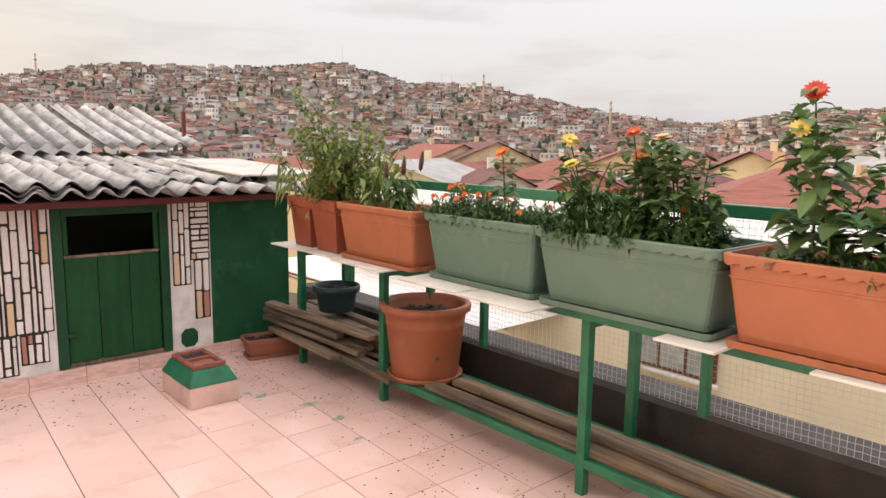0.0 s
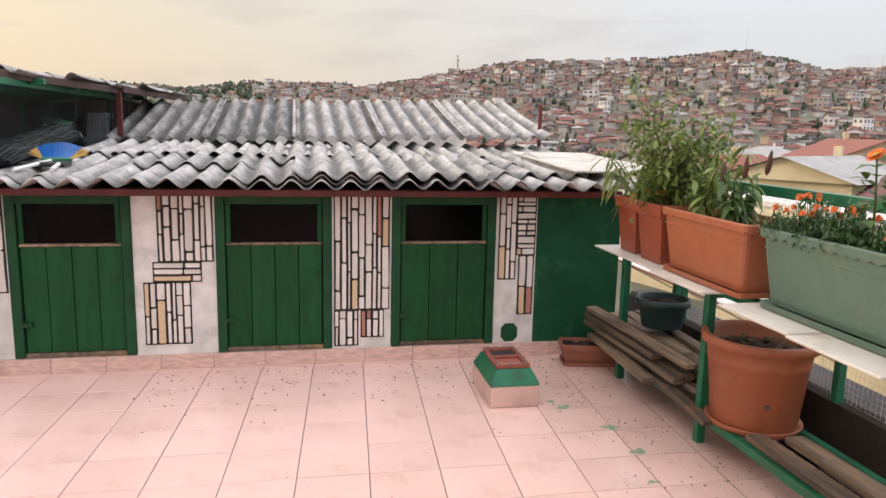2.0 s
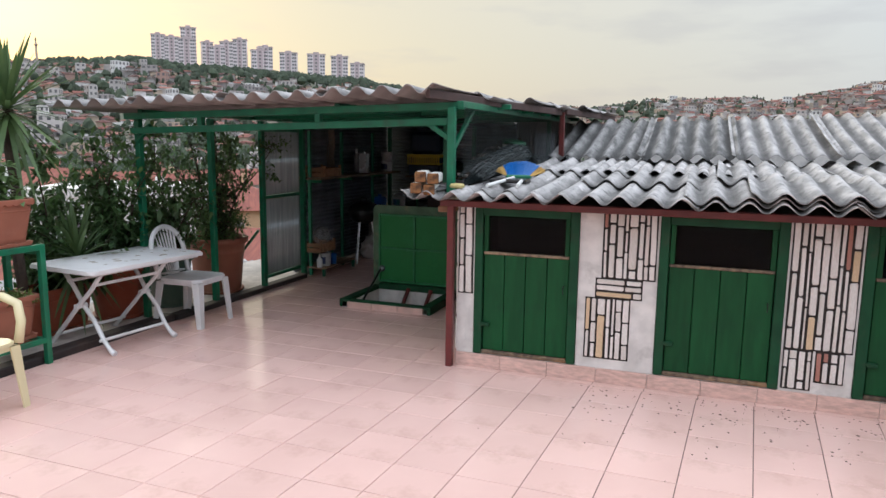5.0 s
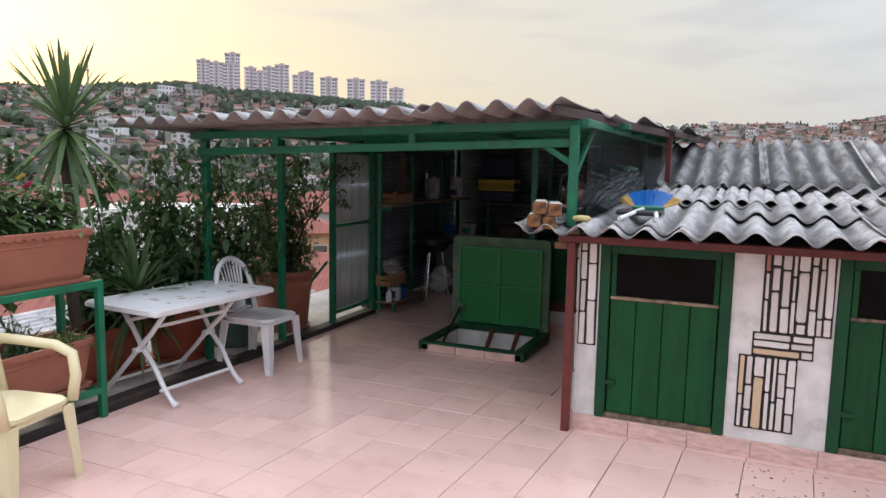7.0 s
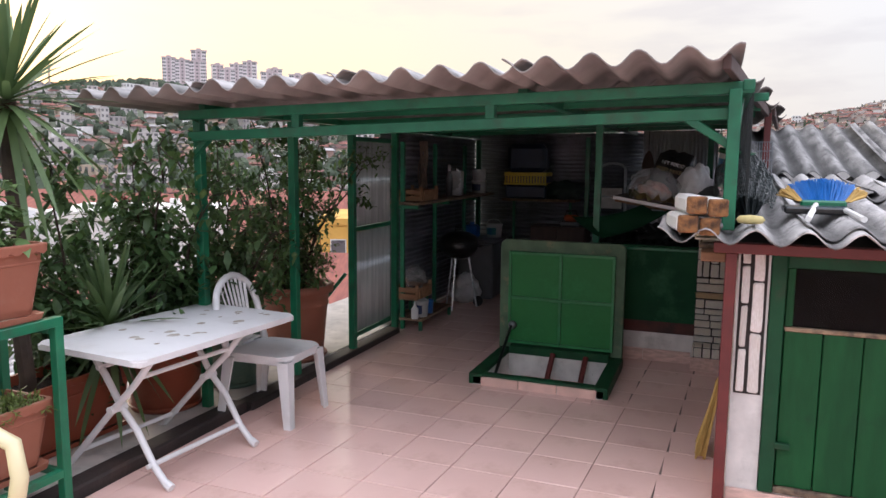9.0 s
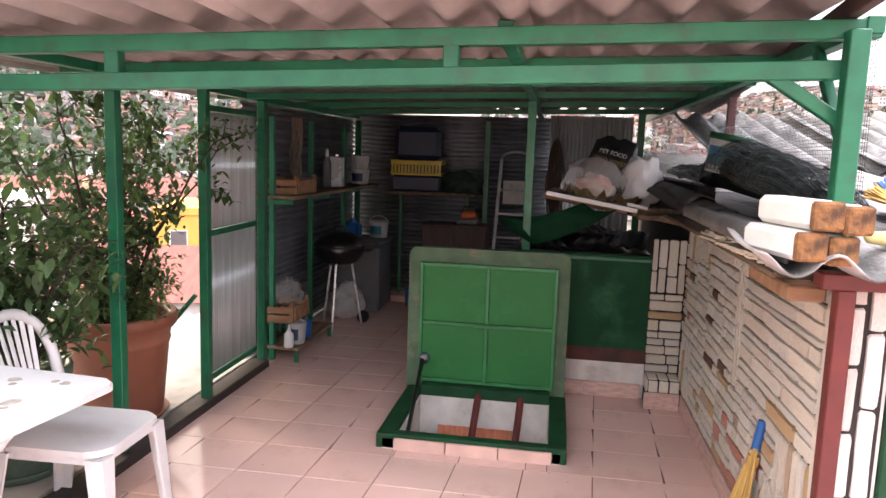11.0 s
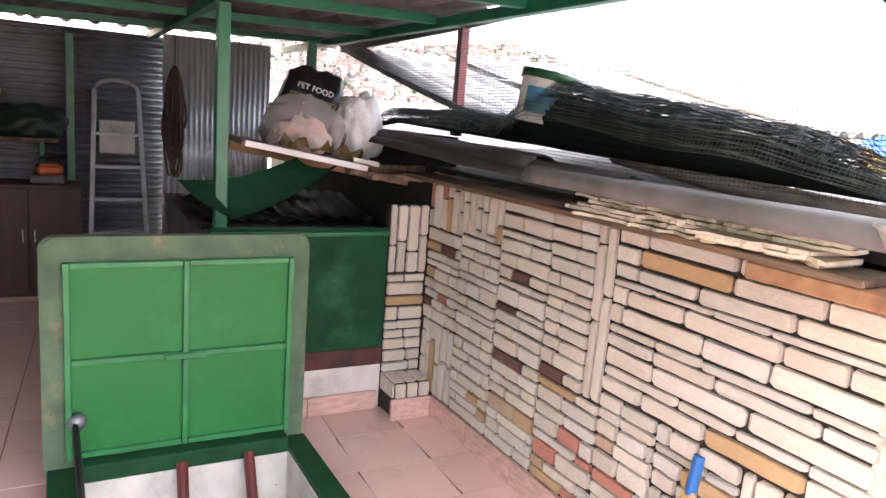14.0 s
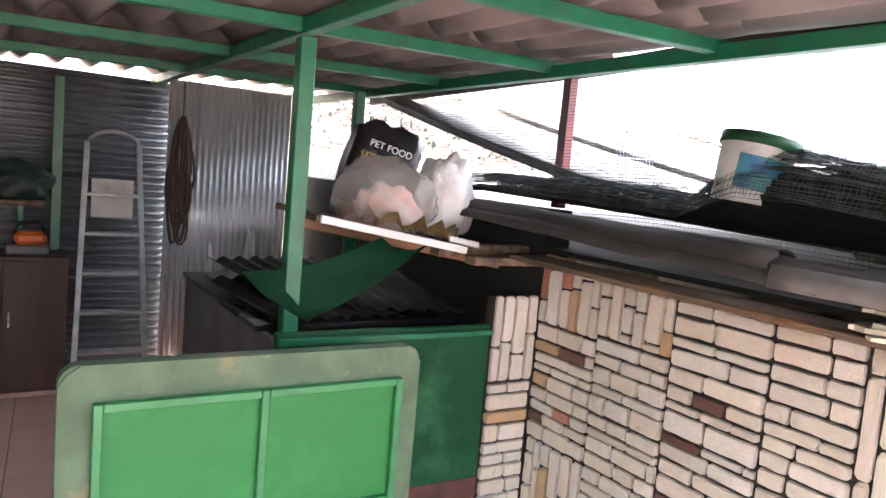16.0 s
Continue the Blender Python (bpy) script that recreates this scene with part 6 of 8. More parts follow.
for k, (x0, x1, y, z) in enumerate(((-0.30, 0.06, 2.26, 1.085), (-0.26, 0.10, 2.34, 1.12), (-0.34, 0.02, 2.44, 1.09))):
    tagged(mesh_ob("timber", box(x0, x1, y, y + 0.07, z, z + 0.03, 0.004), M_OLDWOOD), "short weathered timber end over the pier", "timber", "timber ends")
# ---- lean-to contents ----
ws = thing("wall_shelf", (-2.62, 3.54, 0), "long wooden shelf on green brackets along the side wall", "shelf")
part("board", box(-0.17, 0.15, -1.15, 1.05, 1.10, 1.125, 0.004), M_OLDWOOD, ws)
for y in (-1.1, -0.35, 0.5):
    part("bracket", bar((-0.15, y, 1.08), (0.13, y, 1.08), 0.03), M_GREEN_METAL, ws)
    part("upright", bar((-0.02, y, 0.0), (-0.02, y, 1.64), 0.035), M_GREEN_METAL, ws)
bs = thing("back_shelf", (-1.92, 4.62, 0), "dark wooden shelf across the back wall", "shelf")
part("board", box(-0.42, 0.40, -0.17, 0.17, 1.045, 1.07, 0.004), M_OLDWOOD, bs)
for x in (-0.35, 0.3):
    part("leg", bar((x, 0.1, 0.0), (x, 0.1, 1.044), 0.03), M_GREEN_METAL, bs)


def wooden_crate(at, L, W, H, label, rz=0):
    c = thing("wooden_crate", at, label, "crate", "", rz)
    for sx in (-1, 1):
        for sy in (-1, 1):
            part("corner_post", box(sx * L / 2 - 0.012, sx * L / 2 + 0.012, sy * W / 2 - 0.012, sy * W / 2 + 0.012, 0, H * 1.25), M_WOOD, c)
    for sy in (-1, 1):
        for z in (0.0, H * 0.55):
            part("slat", box(-L / 2 - 0.012, L / 2 + 0.012, sy * (W / 2 + 0.013) - 0.004, sy * (W / 2 + 0.013) + 0.004, z, z + H * 0.42, 0.001), M_WOOD, c)
    for sx in (-1, 1):
        part("slat", box(sx * (L / 2 + 0.016) - 0.004, sx * (L / 2 + 0.016) + 0.004, -W / 2 + 0.013, W / 2 - 0.013, 0.0, H * 0.95, 0.001), M_WOOD, c)
    part("bottom", box(-L / 2, L / 2, -W / 2, W / 2, 0.002, 0.012), M_WOOD, c)
    return c


wooden_crate((-2.64, 2.74, 1.126), 0.24, 0.36, 0.10, "small raw pine crate on the shelf")
wooden_crate((-2.60, 2.56, 0.28), 0.22, 0.30, 0.10, "small raw pine crate of oddments low on the bench")
bench = thing("low_bench", (-2.60, 2.70, 0), "low green steel bench for paint tins", "bench")
part("top", box(-0.14, 0.16, -0.3, 0.45, 0.085, 0.105, 0.003), M_OLDWOOD, bench)
for x in (-0.12, 0.14):
    for y in (-0.28, 0.43):
        part("leg", bar((x, y, 0), (x, y, 0.084), 0.03), M_GREEN_METAL, bench)
part("upper_board", box(-0.12, 0.10, -0.28, 0.06, 0.262, 0.279, 0.003), M_OLDWOOD, bench)
for y in (-0.26, 0.04):
    part("leg", bar((-0.10, y, 0.106), (-0.10, y, 0.261), 0.025), M_GREEN_METAL, bench)
    part("leg", bar((0.07, y, 0.106), (0.07, y, 0.261), 0.02), M_GREEN_METAL, bench)
M_NAVY = material("navy_label", (0.015, 0.03, 0.10), (0.03, 0.05, 0.12), rough=0.4, scale=12)
pt1 = pail("paint_tin", (-2.50, 2.53, 0.106), 0.066, 0.15, M_PAINTW, "white paint tin with a navy label and pale green lid", None, stripe=M_NAVY)
pail("paint_tin", (-2.49, 2.69, 0.106), 0.042, 0.12, M_BLUE, "small blue paint tin", None, handle=False)
bt = thing("squeeze_bottle", (-2.51, 2.41, 0.106), "small white squeeze bottle with a nozzle", "bottle")
part("body", lathe([(0.0, 0.0), (0.030, 0.0), (0.032, 0.01), (0.032, 0.09), (0.014, 0.11), (0.012, 0.12), (0.0, 0.12)], 16), M_WHITE_PL, bt, "", True)
part("nozzle", lathe([(0.0, 0.12), (0.010, 0.12), (0.004, 0.155), (0.0, 0.156)], 10), M_WHITE_PL, bt, "", True)
gb = tagged(mesh_ob("grey_bag", lump(0.10, 0.9, 1.0, 0.95, 41, 0.4, freq=3), M_CLEAR, True), "grey translucent bag in the low crate", "bag")
gb.matrix_basis = pose(-2.59, 2.60, 0.36)
# kettle grill
gr = thing("kettle_grill", (-2.50, 3.50, 0), "black enamel kettle grill on three thin legs", "grill")
part("bowl", lathe([(0.0, 0.50), (0.08, 0.505), (0.15, 0.54), (0.195, 0.61), (0.205, 0.66), (0.20, 0.665), (0.0, 0.66)], 28), M_BLACK, gr, "", True)
part("lid", lathe([(0.21, 0.662), (0.205, 0.68), (0.17, 0.735), (0.10, 0.77), (0.0, 0.78)], 28), M_BLACK, gr, "", True)
part("lid_handle", tube([(-0.04, 0, 0.775), (-0.04, 0, 0.82), (0.04, 0, 0.82), (0.04, 0, 0.775)], 0.008, 6), M_BLACK, gr)
for a in (30, 150, 270):
    part("leg", tube([(0.10 * math.cos(radians(a)), 0.10 * math.sin(radians(a)), 0.52), (0.19 * math.cos(radians(a)), 0.19 * math.sin(radians(a)), 0.0)], 0.010, 8), M_GALV, gr)
part("side_handle", tube([(0.20, -0.05, 0.64), (0.26, -0.05, 0.64), (0.26, 0.05, 0.64), (0.20, 0.05, 0.64)], 0.008, 6), M_BLACK, gr)
part("wheel", moved(lathe([(0.0, -0.012), (0.05, -0.012), (0.055, 0.0), (0.05, 0.012), (0.0, 0.012)], 16), pose(0.17, 0.12, 0.055, 90, 0, 30)), M_BLACK, gr)
sk = tagged(mesh_ob("sack", lump(0.15, 1.0, 1.1, 1.1, 51, 0.3), M_BAGW, True), "white woven charcoal sack on the floor", "sack")
sk.matrix_basis = pose(-2.54, 3.84, 0.0)
M_BIN = material("grey_bin_plastic", (0.16, 0.17, 0.18), (0.12, 0.125, 0.13), rough=0.5, scale=4)
bn = thing("storage_bin", (-2.50, 4.26, 0), "grey plastic lidded storage bin", "bin")
part("body", box(-0.20, 0.20, -0.25, 0.25, 0.0, 0.60, 0.02), M_BIN, bn)
part("lid", box(-0.21, 0.21, -0.26, 0.26, 0.602, 0.64, 0.012), M_BIN, bn)
pail("bucket", (-2.40, 4.38, 0.641), 0.092, 0.15, M_PAINTW, "white plastic bucket with a printed band on the bin", None, stripe=M_LABEL)
jg = thing("water_jug", (-2.58, 4.14, 0.641), "pale blue plastic water jug", "jug")
part("body", box(-0.07, 0.07, -0.08, 0.08, 0.0, 0.15, 0.025), M_BLUE, jg)
part("neck", lathe([(0.0, 0.15), (0.025, 0.15), (0.025, 0.18), (0.0, 0.18)], 12), M_BLUE, jg)
cup = thing("brown_cabinet", (-1.70, 4.60, 0.061), "dark brown two-door cabinet on the tiled step", "cabinet")
part("body", box(-0.30, 0.30, -0.17, 0.17, 0.0, 0.72, 0.004), M_BROWN, cup)
for x0, x1 in ((-0.298, -0.003), (0.003, 0.298)):
    dd = part("door", box(x0, x1, -0.188, -0.172, 0.03, 0.70, 0.003), M_BROWN, cup)
    h_ = mesh_ob("handle", tube([(x1 - 0.03 if x0 < 0 else x0 + 0.03, -0.20, 0.36), (x1 - 0.03 if x0 < 0 else x0 + 0.03, -0.20, 0.44)], 0.005, 6), M_GALV)
    h_.parent = dd
M_ORANGE = material("orange_plastic", (0.60, 0.12, 0.02), rough=0.45, scale=6)
sw = thing("chain_tool", (-1.59, 4.56, 0.782), "orange and grey power tool on the cabinet", "power tool")
part("body", box(-0.10, 0.10, -0.06, 0.06, 0.0, 0.05, 0.01), M_BIN, sw)
part("motor", box(-0.06, 0.09, -0.05, 0.05, 0.051, 0.12, 0.02), M_ORANGE, sw)
part("grip", tube([(-0.06, 0, 0.10), (-0.04, 0, 0.16), (0.06, 0, 0.17), (0.08, 0, 0.11)], 0.012, 8), M_BLACK, sw)
# step ladder
M_ALU = material("dull_aluminium", (0.52, 0.53, 0.54), (0.38, 0.39, 0.40), rough=0.42, metal=0.4, scale=12, fine=80, bump=0.1, stain=(0.5, 0.48, 0.45), stain_amt=0.3, stain_scale=30)
ld = thing("step_ladder", (-1.17, 4.58, 0.0), "dull aluminium step ladder leaning against the back wall", "ladder")
for s in (-1, 1):
    part("stile", bar((s * 0.19, -0.10, 0.0), (s * 0.135, 0.14, 1.40), 0.03, 0.018), M_ALU, ld)
part("hoop", tube([(0.135 * math.cos(a), 0.14 + 0.012 * math.sin(a), 1.40 + 0.07 * math.sin(a)) for a in (math.pi * k / 8 for k in range(9))], 0.013, 8), M_ALU, ld)
for k in range(5):
    z = 0.22 + 0.22 * k
    f = z / 1.4
    part("tread", box(-0.185 + 0.055 * f, 0.185 - 0.055 * f, -0.11 + 0.24 * f, -0.03 + 0.24 * f, z, z + 0.018, 0.002), M_ALU, ld)
part("platform", moved(box(-0.11, 0.11, 0.10, 0.115, 0.98, 1.20, 0.003), Matrix.Identity(4)), M_PLASTER, ld, "paint-splashed platform board")
M_ROPE = material("brown_cable", (0.055, 0.030, 0.022), (0.085, 0.047, 0.034), rough=0.7, scale=30)
rp = thing("cable_coil", (-0.80, 4.70, 1.60), "coil of dark brown cable hanging on the wall", "cable")
for k in range(14):
    bm = bmesh.new()
    w, h, dx = brn.uniform(0.03, 0.085), brn.uniform(0.22, 0.39), brn.uniform(-0.035, 0.035)
    dy, bulge = brn.uniform(-0.03, 0.02), brn.uniform(0.2, 0.5)
    add_tube(bm, [(dx * (1 - math.sin(a)) / 2 + w * math.cos(a) * (1 - bulge * math.sin(a)) * (0.75 + 0.25 * math.cos(2 * a + k)), dy + 0.008 * math.sin(3 * a + k), -h + h * math.sin(a)) for a in (2 * math.pi * i / 22 for i in range(23))], 0.0085, 6)
    part("loop", bm, M_ROPE, rp)
part("tie", tube([(-0.04, -0.02, -0.1), (0.0, -0.035, -0.12), (0.04, -0.02, -0.1)], 0.010, 6), M_ROPE, rp)
part("hook", tube([(0, 0, 0.0), (0, 0, 0.2), (0, 0.05, 0.22)], 0.004, 6), M_BLACK, rp)
M_CORD = material("dusty_cord", (0.22, 0.17, 0.13), (0.14, 0.11, 0.09), rough=0.9, scale=30)
rb = thing("rope_bundle", (-2.70, 3.05, 1.66), "bundle of pale rope hanging from the canopy frame", "rope")
bm = bmesh.new()
for k in range(14):
    w = brn.uniform(0.02, 0.05)
    add_tube(bm, [(w * math.sin(i * 0.35 + k), w * math.cos(k * 1.7) * (i / 9), -0.46 * i / 9) for i in range(10)], 0.006, 5)
part("rope", bm, M_CORD, rb)
# tins, bottle and carrier on the shelves
oil = thing("oil_tin", (-2.61, 3.74, 1.126), "tall shiny rectangular oil tin", "tin")
part("body", box(-0.05, 0.05, -0.05, 0.05, 0, 0.25, 0.006), M_GALV, oil)
part("cap", lathe([(0.0, 0.25), (0.018, 0.25), (0.018, 0.27), (0.0, 0.27)], 12), M_GALV, oil)
bo = thing("glass_bottle", (-2.65, 3.60, 1.126), "slim clear bottle with pale label", "bottle")
part("body", lathe([(0.0, 0.0), (0.034, 0.0), (0.034, 0.20), (0.013, 0.25), (0.013, 0.32), (0.0, 0.32)], 16), M_BIN, bo, "", True)
part("label", lathe([(0.0135, 0.25), (0.0145, 0.25), (0.0145, 0.31), (0.0135, 0.31)], 12), M_WHITE_PL, bo, "pale neck label")
pail("paint_tin", (-2.58, 4.36, 1.126), 0.085, 0.14, M_PAINTW, "white paint tin on the shelf", None, handle=False, stripe=M_NAVY)
pail("paint_tin", (-2.58, 4.36, 1.267), 0.08, 0.12, M_PAINTW, "white paint tin stacked on another", None, handle=False)
M_YELC = material("yellow_carrier_plastic", (0.55, 0.40, 0.02), rough=0.4, scale=5)
M_BLUED = material("dark_blue_plastic", (0.010, 0.022, 0.055), rough=0.4, scale=5)
pc = thing("pet_carrier", (-2.08, 4.60, 1.071), "pet carrier with yellow slotted middle and dark blue top", "pet carrier")
part("base", box(-0.23, 0.23, -0.13, 0.13, 0.0, 0.15, 0.02), M_BLUED, pc)
bm = bmesh.new()
add_box(bm, -0.24, 0.24, -0.14, 0.14, 0.151, 0.175, 0.003)
add_box(bm, -0.24, 0.24, -0.14, 0.14, 0.25, 0.29, 0.003)
for k in range(15):
    x = -0.225 + 0.45 * k / 14
    add_box(bm, x - 0.010, x + 0.010, -0.14, -0.13, 0.176, 0.249)
part("grille", bm, M_YELC, pc, "yellow slotted grille")
part("core", box(-0.22, 0.22, -0.125, 0.13, 0.176, 0.249), M_BLUED, pc)
part("top", box(-0.22, 0.22, -0.12, 0.12, 0.291, 0.60, 0.05), M_BLUED, pc, "dark blue carrier top")
M_TARP = material("dark_green_tarp", (0.012, 0.03, 0.022), rough=0.5, scale=6, bump=0.3)
tb = tagged(mesh_ob("folded_tarp", lump(0.16, 1.2, 0.7, 0.7, 61, 0.35), M_TARP, True), "folded dark green tarp on the shelf", "tarp")
tb.matrix_basis = pose(-1.69, 4.60, 1.071)
cn = pail("water_can", (-2.08, 4.42, 0.0), 0.07, 0.16, M_BLUE, "blue canister on the tiled step", None, handle=False)

# ---- plants ----
def leafmat(name, a, b, trans=0.25):
    return material(name, a, b, rough=0.55, scale=3, fine=80, bump=0.1, island=True, vary=0.35, through_light=trans)


M_LEAF = leafmat("zinnia_leaf", (0.115, 0.185, 0.055), (0.075, 0.13, 0.038), 0.35)
M_LEAF2 = leafmat("marigold_leaf", (0.065, 0.13, 0.035), (0.045, 0.095, 0.028))
M_LEAF3 = leafmat("willow_leaf", (0.20, 0.26, 0.065), (0.14, 0.20, 0.05), 0.35)
M_LEAFD = leafmat("dark_shrub_leaf", (0.095, 0.16, 0.055), (0.055, 0.105, 0.038), 0.4)
M_LEAFR = leafmat("red_leaf", (0.13, 0.03, 0.025), (0.07, 0.05, 0.02))
M_YUCCA = leafmat("yucca_blade", (0.115, 0.175, 0.06), (0.075, 0.125, 0.045))
M_STEM = material("green_stem", (0.07, 0.11, 0.03), rough=0.7, scale=10)
M_BARK = material("brown_bark", (0.07, 0.05, 0.035), (0.035, 0.026, 0.02), rough=0.95, scale=10, fine=50, bump=0.8)
M_PETO = material("orange_petal", (0.70, 0.17, 0.01), (0.60, 0.12, 0.01), rough=0.6, scale=20, island=True, vary=0.2, through_light=0.2)
M_PETY = material("yellow_petal", (0.75, 0.55, 0.08), (0.8, 0.6, 0.2), rough=0.6, scale=20, through_light=0.2)
M_PETR = material("red_orange_petal", (0.62, 0.07, 0.02), (0.5, 0.05, 0.03), rough=0.6, scale=20, through_light=0.2)
M_PETP = material("pink_petal", (0.62, 0.05, 0.14), (0.5, 0.05, 0.2), rough=0.6, scale=20, through_light=0.2)
M_PETW = material("pale_peach_petal", (0.75, 0.42, 0.25), (0.7, 0.5, 0.3), rough=0.6, scale=20, through_light=0.2)
M_EYE = material("flower_eye", (0.55, 0.38, 0.04), (0.16, 0.08, 0.03), rough=0.8, scale=60)
M_WILT = material("wilted_petal", (0.20, 0.07, 0.05), (0.12, 0.05, 0.04), rough=0.8, scale=30)
UP = Vector((0, 0, 1))


def flower(bm, p, r, mi, eye, face=None, petals=14, layers=2):
    """A daisy-like head on top of p."""
    n = (face or UP).normalized()
    u = n.orthogonal().normalized()
    v = n.cross(u)
    for la in range(layers):
        for k in range(petals):
            a = 2 * math.pi * (k + 0.5 * la) / petals
            d = (u * math.cos(a) + v * math.sin(a)) * (1 - 0.25 * la) + n * (0.10 + 0.22 * la)
            add_leaf(bm, p + n * 0.004 * la, d, n, r * (1 - 0.2 * la), r * 0.42, 0.1, 0.05, mi)
    c = bm.verts.new(p + n * r * 0.32)
    ring = [bm.verts.new(p + n * r * 0.12 + (u * math.cos(a) + v * math.sin(a)) * r * 0.36) for a in (2 * math.pi * k / 10 for k in range(10))]
    for k in range(10):
        f = bm.faces.new((c, ring[k], ring[(k + 1) % 10]))
        f.material_index = eye


def zinnia(at, h, seed, label, head=None, leaf_l=0.10, stems=3, spread=0.10, name="zinnia_plant"):
    """Upright stems with pairs of broad leaves and daisy heads. head: petal materials per stem."""
    rn = random.Random(seed)
    t = thing(name, at, label, "plant")
    bs, bl = bmesh.new(), bmesh.new()
    heads = []
    for s in range(stems):
        a = rn.uniform(0, 6.28)
        hh = h * rn.uniform(0.72, 1.0) if s else h
        base = Vector((rn.uniform(-1, 1) * spread * 0.4, rn.uniform(-1, 1) * spread * 0.6, 0))
        lean = Vector((math.cos(a), math.sin(a), 0)) * spread * rn.uniform(0.3, 1.0)
        pts = [base + lean * f * f + Vector((0, 0, hh * f)) for f in (0, 0.25, 0.5, 0.75, 1)]
        add_tube(bs, pts, 0.0055, 6, True, 0.003)
        n = max(6, int(hh / 0.032))
        for k in range(1, n + 1):
            f = k / (n + 0.3)
            p = base + lean * f * f + Vector((0, 0, hh * f))
            for q in (0, 1):
                b = k * 1.57 + q * math.pi + rn.uniform(-0.5, 0.5)
                d = Vector((math.cos(b), math.sin(b), rn.uniform(0.1, 0.7)))
                L = leaf_l * rn.uniform(0.8, 1.4) * (1.25 - 0.55 * f)
                add_leaf(bl, p, d, UP, L, L * 0.52, 0.22, rn.uniform(0.2, 0.7))
                if rn.random() < 0.85 and f < 0.92:
                    p2 = p + d * L * 0.5
                    for _ in range(3):
                        d2 = d + rand_dir(rn, 0.4) * 0.8
                        add_leaf(bl, p2, d2, UP, L * 0.7, L * 0.36, 0.2, 0.4)
        heads.append(pts[-1])
    part("stem", bs, M_STEM, t)
    part("leaves", bl, M_LEAF, t, "broad green leaves")
    for p, mt in zip(heads, head or []):
        if mt is None:
            continue
        bf = bmesh.new()
        r = rn.uniform(0.036, 0.048)
        flower(bf, p, r, 0, 1, Vector((rn.uniform(-0.9, -0.1), rn.uniform(-0.7, 0.1), 0.8)))
        part("bloom", bf, [mt, M_EYE], t, "open daisy-like bloom")
    return t


def marigold(at, w, l, h, n, seed, label, blooms=14, mat=None, leaf=0.035):
    """A low ferny cushion with round orange blooms; n sprigs over w x l."""
    rn = random.Random(seed)
    t = thing("marigold_clump", at, label, "plant")
    bl = bmesh.new()
    tops = []
    for _ in range(n):
        x, y = rn.uniform(-w / 2, w / 2), rn.uniform(-l / 2, l / 2)
        e = 1 - 0.5 * max(abs(x) * 2 / w, abs(y) * 2 / l) ** 2
        hh = h * e * rn.uniform(0.5, 1.1)
        tip = Vector((x * 1.02, y * 1.0, hh))
        base = Vector((x * 0.6, y * 0.9, 0))
        add_tube(bl, [base, (base + tip) / 2 + Vector((0, 0, 0.01)), tip], 0.0018, 3, False)
        for k in range(9):
            f = rn.uniform(0.35, 1.0)
            p = base + (tip - base) * f
            add_leaf(bl, p, rand_dir(rn, 0.3), UP, leaf * rn.uniform(0.7, 1.3), leaf * 0.28, 0.1, 0.2)
        tops.append(tip)
    part("foliage", bl, mat or M_LEAF2, t, "fine ferny foliage")
    rn.shuffle(tops)
    for p in sorted(tops[: blooms * 2], key=lambda q: -q.z)[:blooms]:
        bf = bmesh.new()
        flower(bf, p + Vector((0, 0, 0.012)), rn.uniform(0.016, 0.024), 0, 0, Vector((rn.uniform(-0.7, 0.2), rn.uniform(-0.5, 0.2), 0.8)), 9, 3)
        part("bloom", bf, M_PETO, t)
    return t


def willowy(at, h, seed, label, mat, n=26, leaf=0.11, wd=0.16, spread=0.22, name="shrub", bark=None, droop=0.5):
    """Many thin rising shoots with narrow leaves."""
    rn = random.Random(seed)
    t = thing(name, at, label, "plant")
    bs, bl = bmesh.new(), bmesh.new()
    for s in range(n):
        a = rn.uniform(0, 6.28)
        hh = h * rn.uniform(0.45, 1.0)
        out = Vector((math.cos(a), math.sin(a), 0)) * spread * rn.uniform(0.2, 1.0)
        base = Vector((rn.uniform(-0.05, 0.05), rn.uniform(-0.05, 0.05), 0))
        pts = [base + out * f ** 1.4 + Vector((0, 0, hh * f)) for f in (0, 0.3, 0.6, 0.85, 1)]
        add_tube(bs, pts, 0.005, 5, True, 0.0015)
        m_ = int(16 * hh / h) + 6
        for k in range(m_):
            f = 0.25 + 0.75 * k / m_
            p = base + out * f ** 1.4 + Vector((0, 0, hh * f))
            d = rand_dir(rn, 0.2)
            L = leaf * rn.uniform(0.6, 1.2)
            add_leaf(bl, p, d, UP, L, L * wd, 0.15, droop)
    part("stem", bs, bark or M_STEM, t)
    part("leaves", bl, mat, t)
    return t


ZP = ZS + 0.275
willowy((3.90, -0.68, ZS + 0.25), 0.46, 1, "young willow-leaved plant in the square pot", M_LEAF3, 16, 0.15, 0.13, 0.30, droop=0.8)
marigold((3.84, -0.95, ZS + 0.26), 0.24, 0.24, 0.13, 50, 3, "orange marigolds round the shrub's foot", 10)
willowy((3.88, -1.34, ZP), 0.42, 4, "green plant with reddish plumes in the trough", M_LEAF3, 9, 0.10, 0.28, 0.20)
pl = willowy((3.89, -1.58, ZP), 0.26, 5, "low cockscomb plant with dark red plumes", M_LEAF, 10, 0.10, 0.30, 0.10)
for k in range(3):
    bm = lathe([(0.0, 0.0), (0.012, 0.02), (0.014, 0.06), (0.006, 0.11), (0.0, 0.12)], 8)
    part("plume", moved(bm, pose(-0.03 + 0.05 * k, 0.05 - 0.09 * k, 0.19 + 0.03 * k, 6 * k - 6, 4, 0)), M_LEAFR, pl, "dark red plume", True)
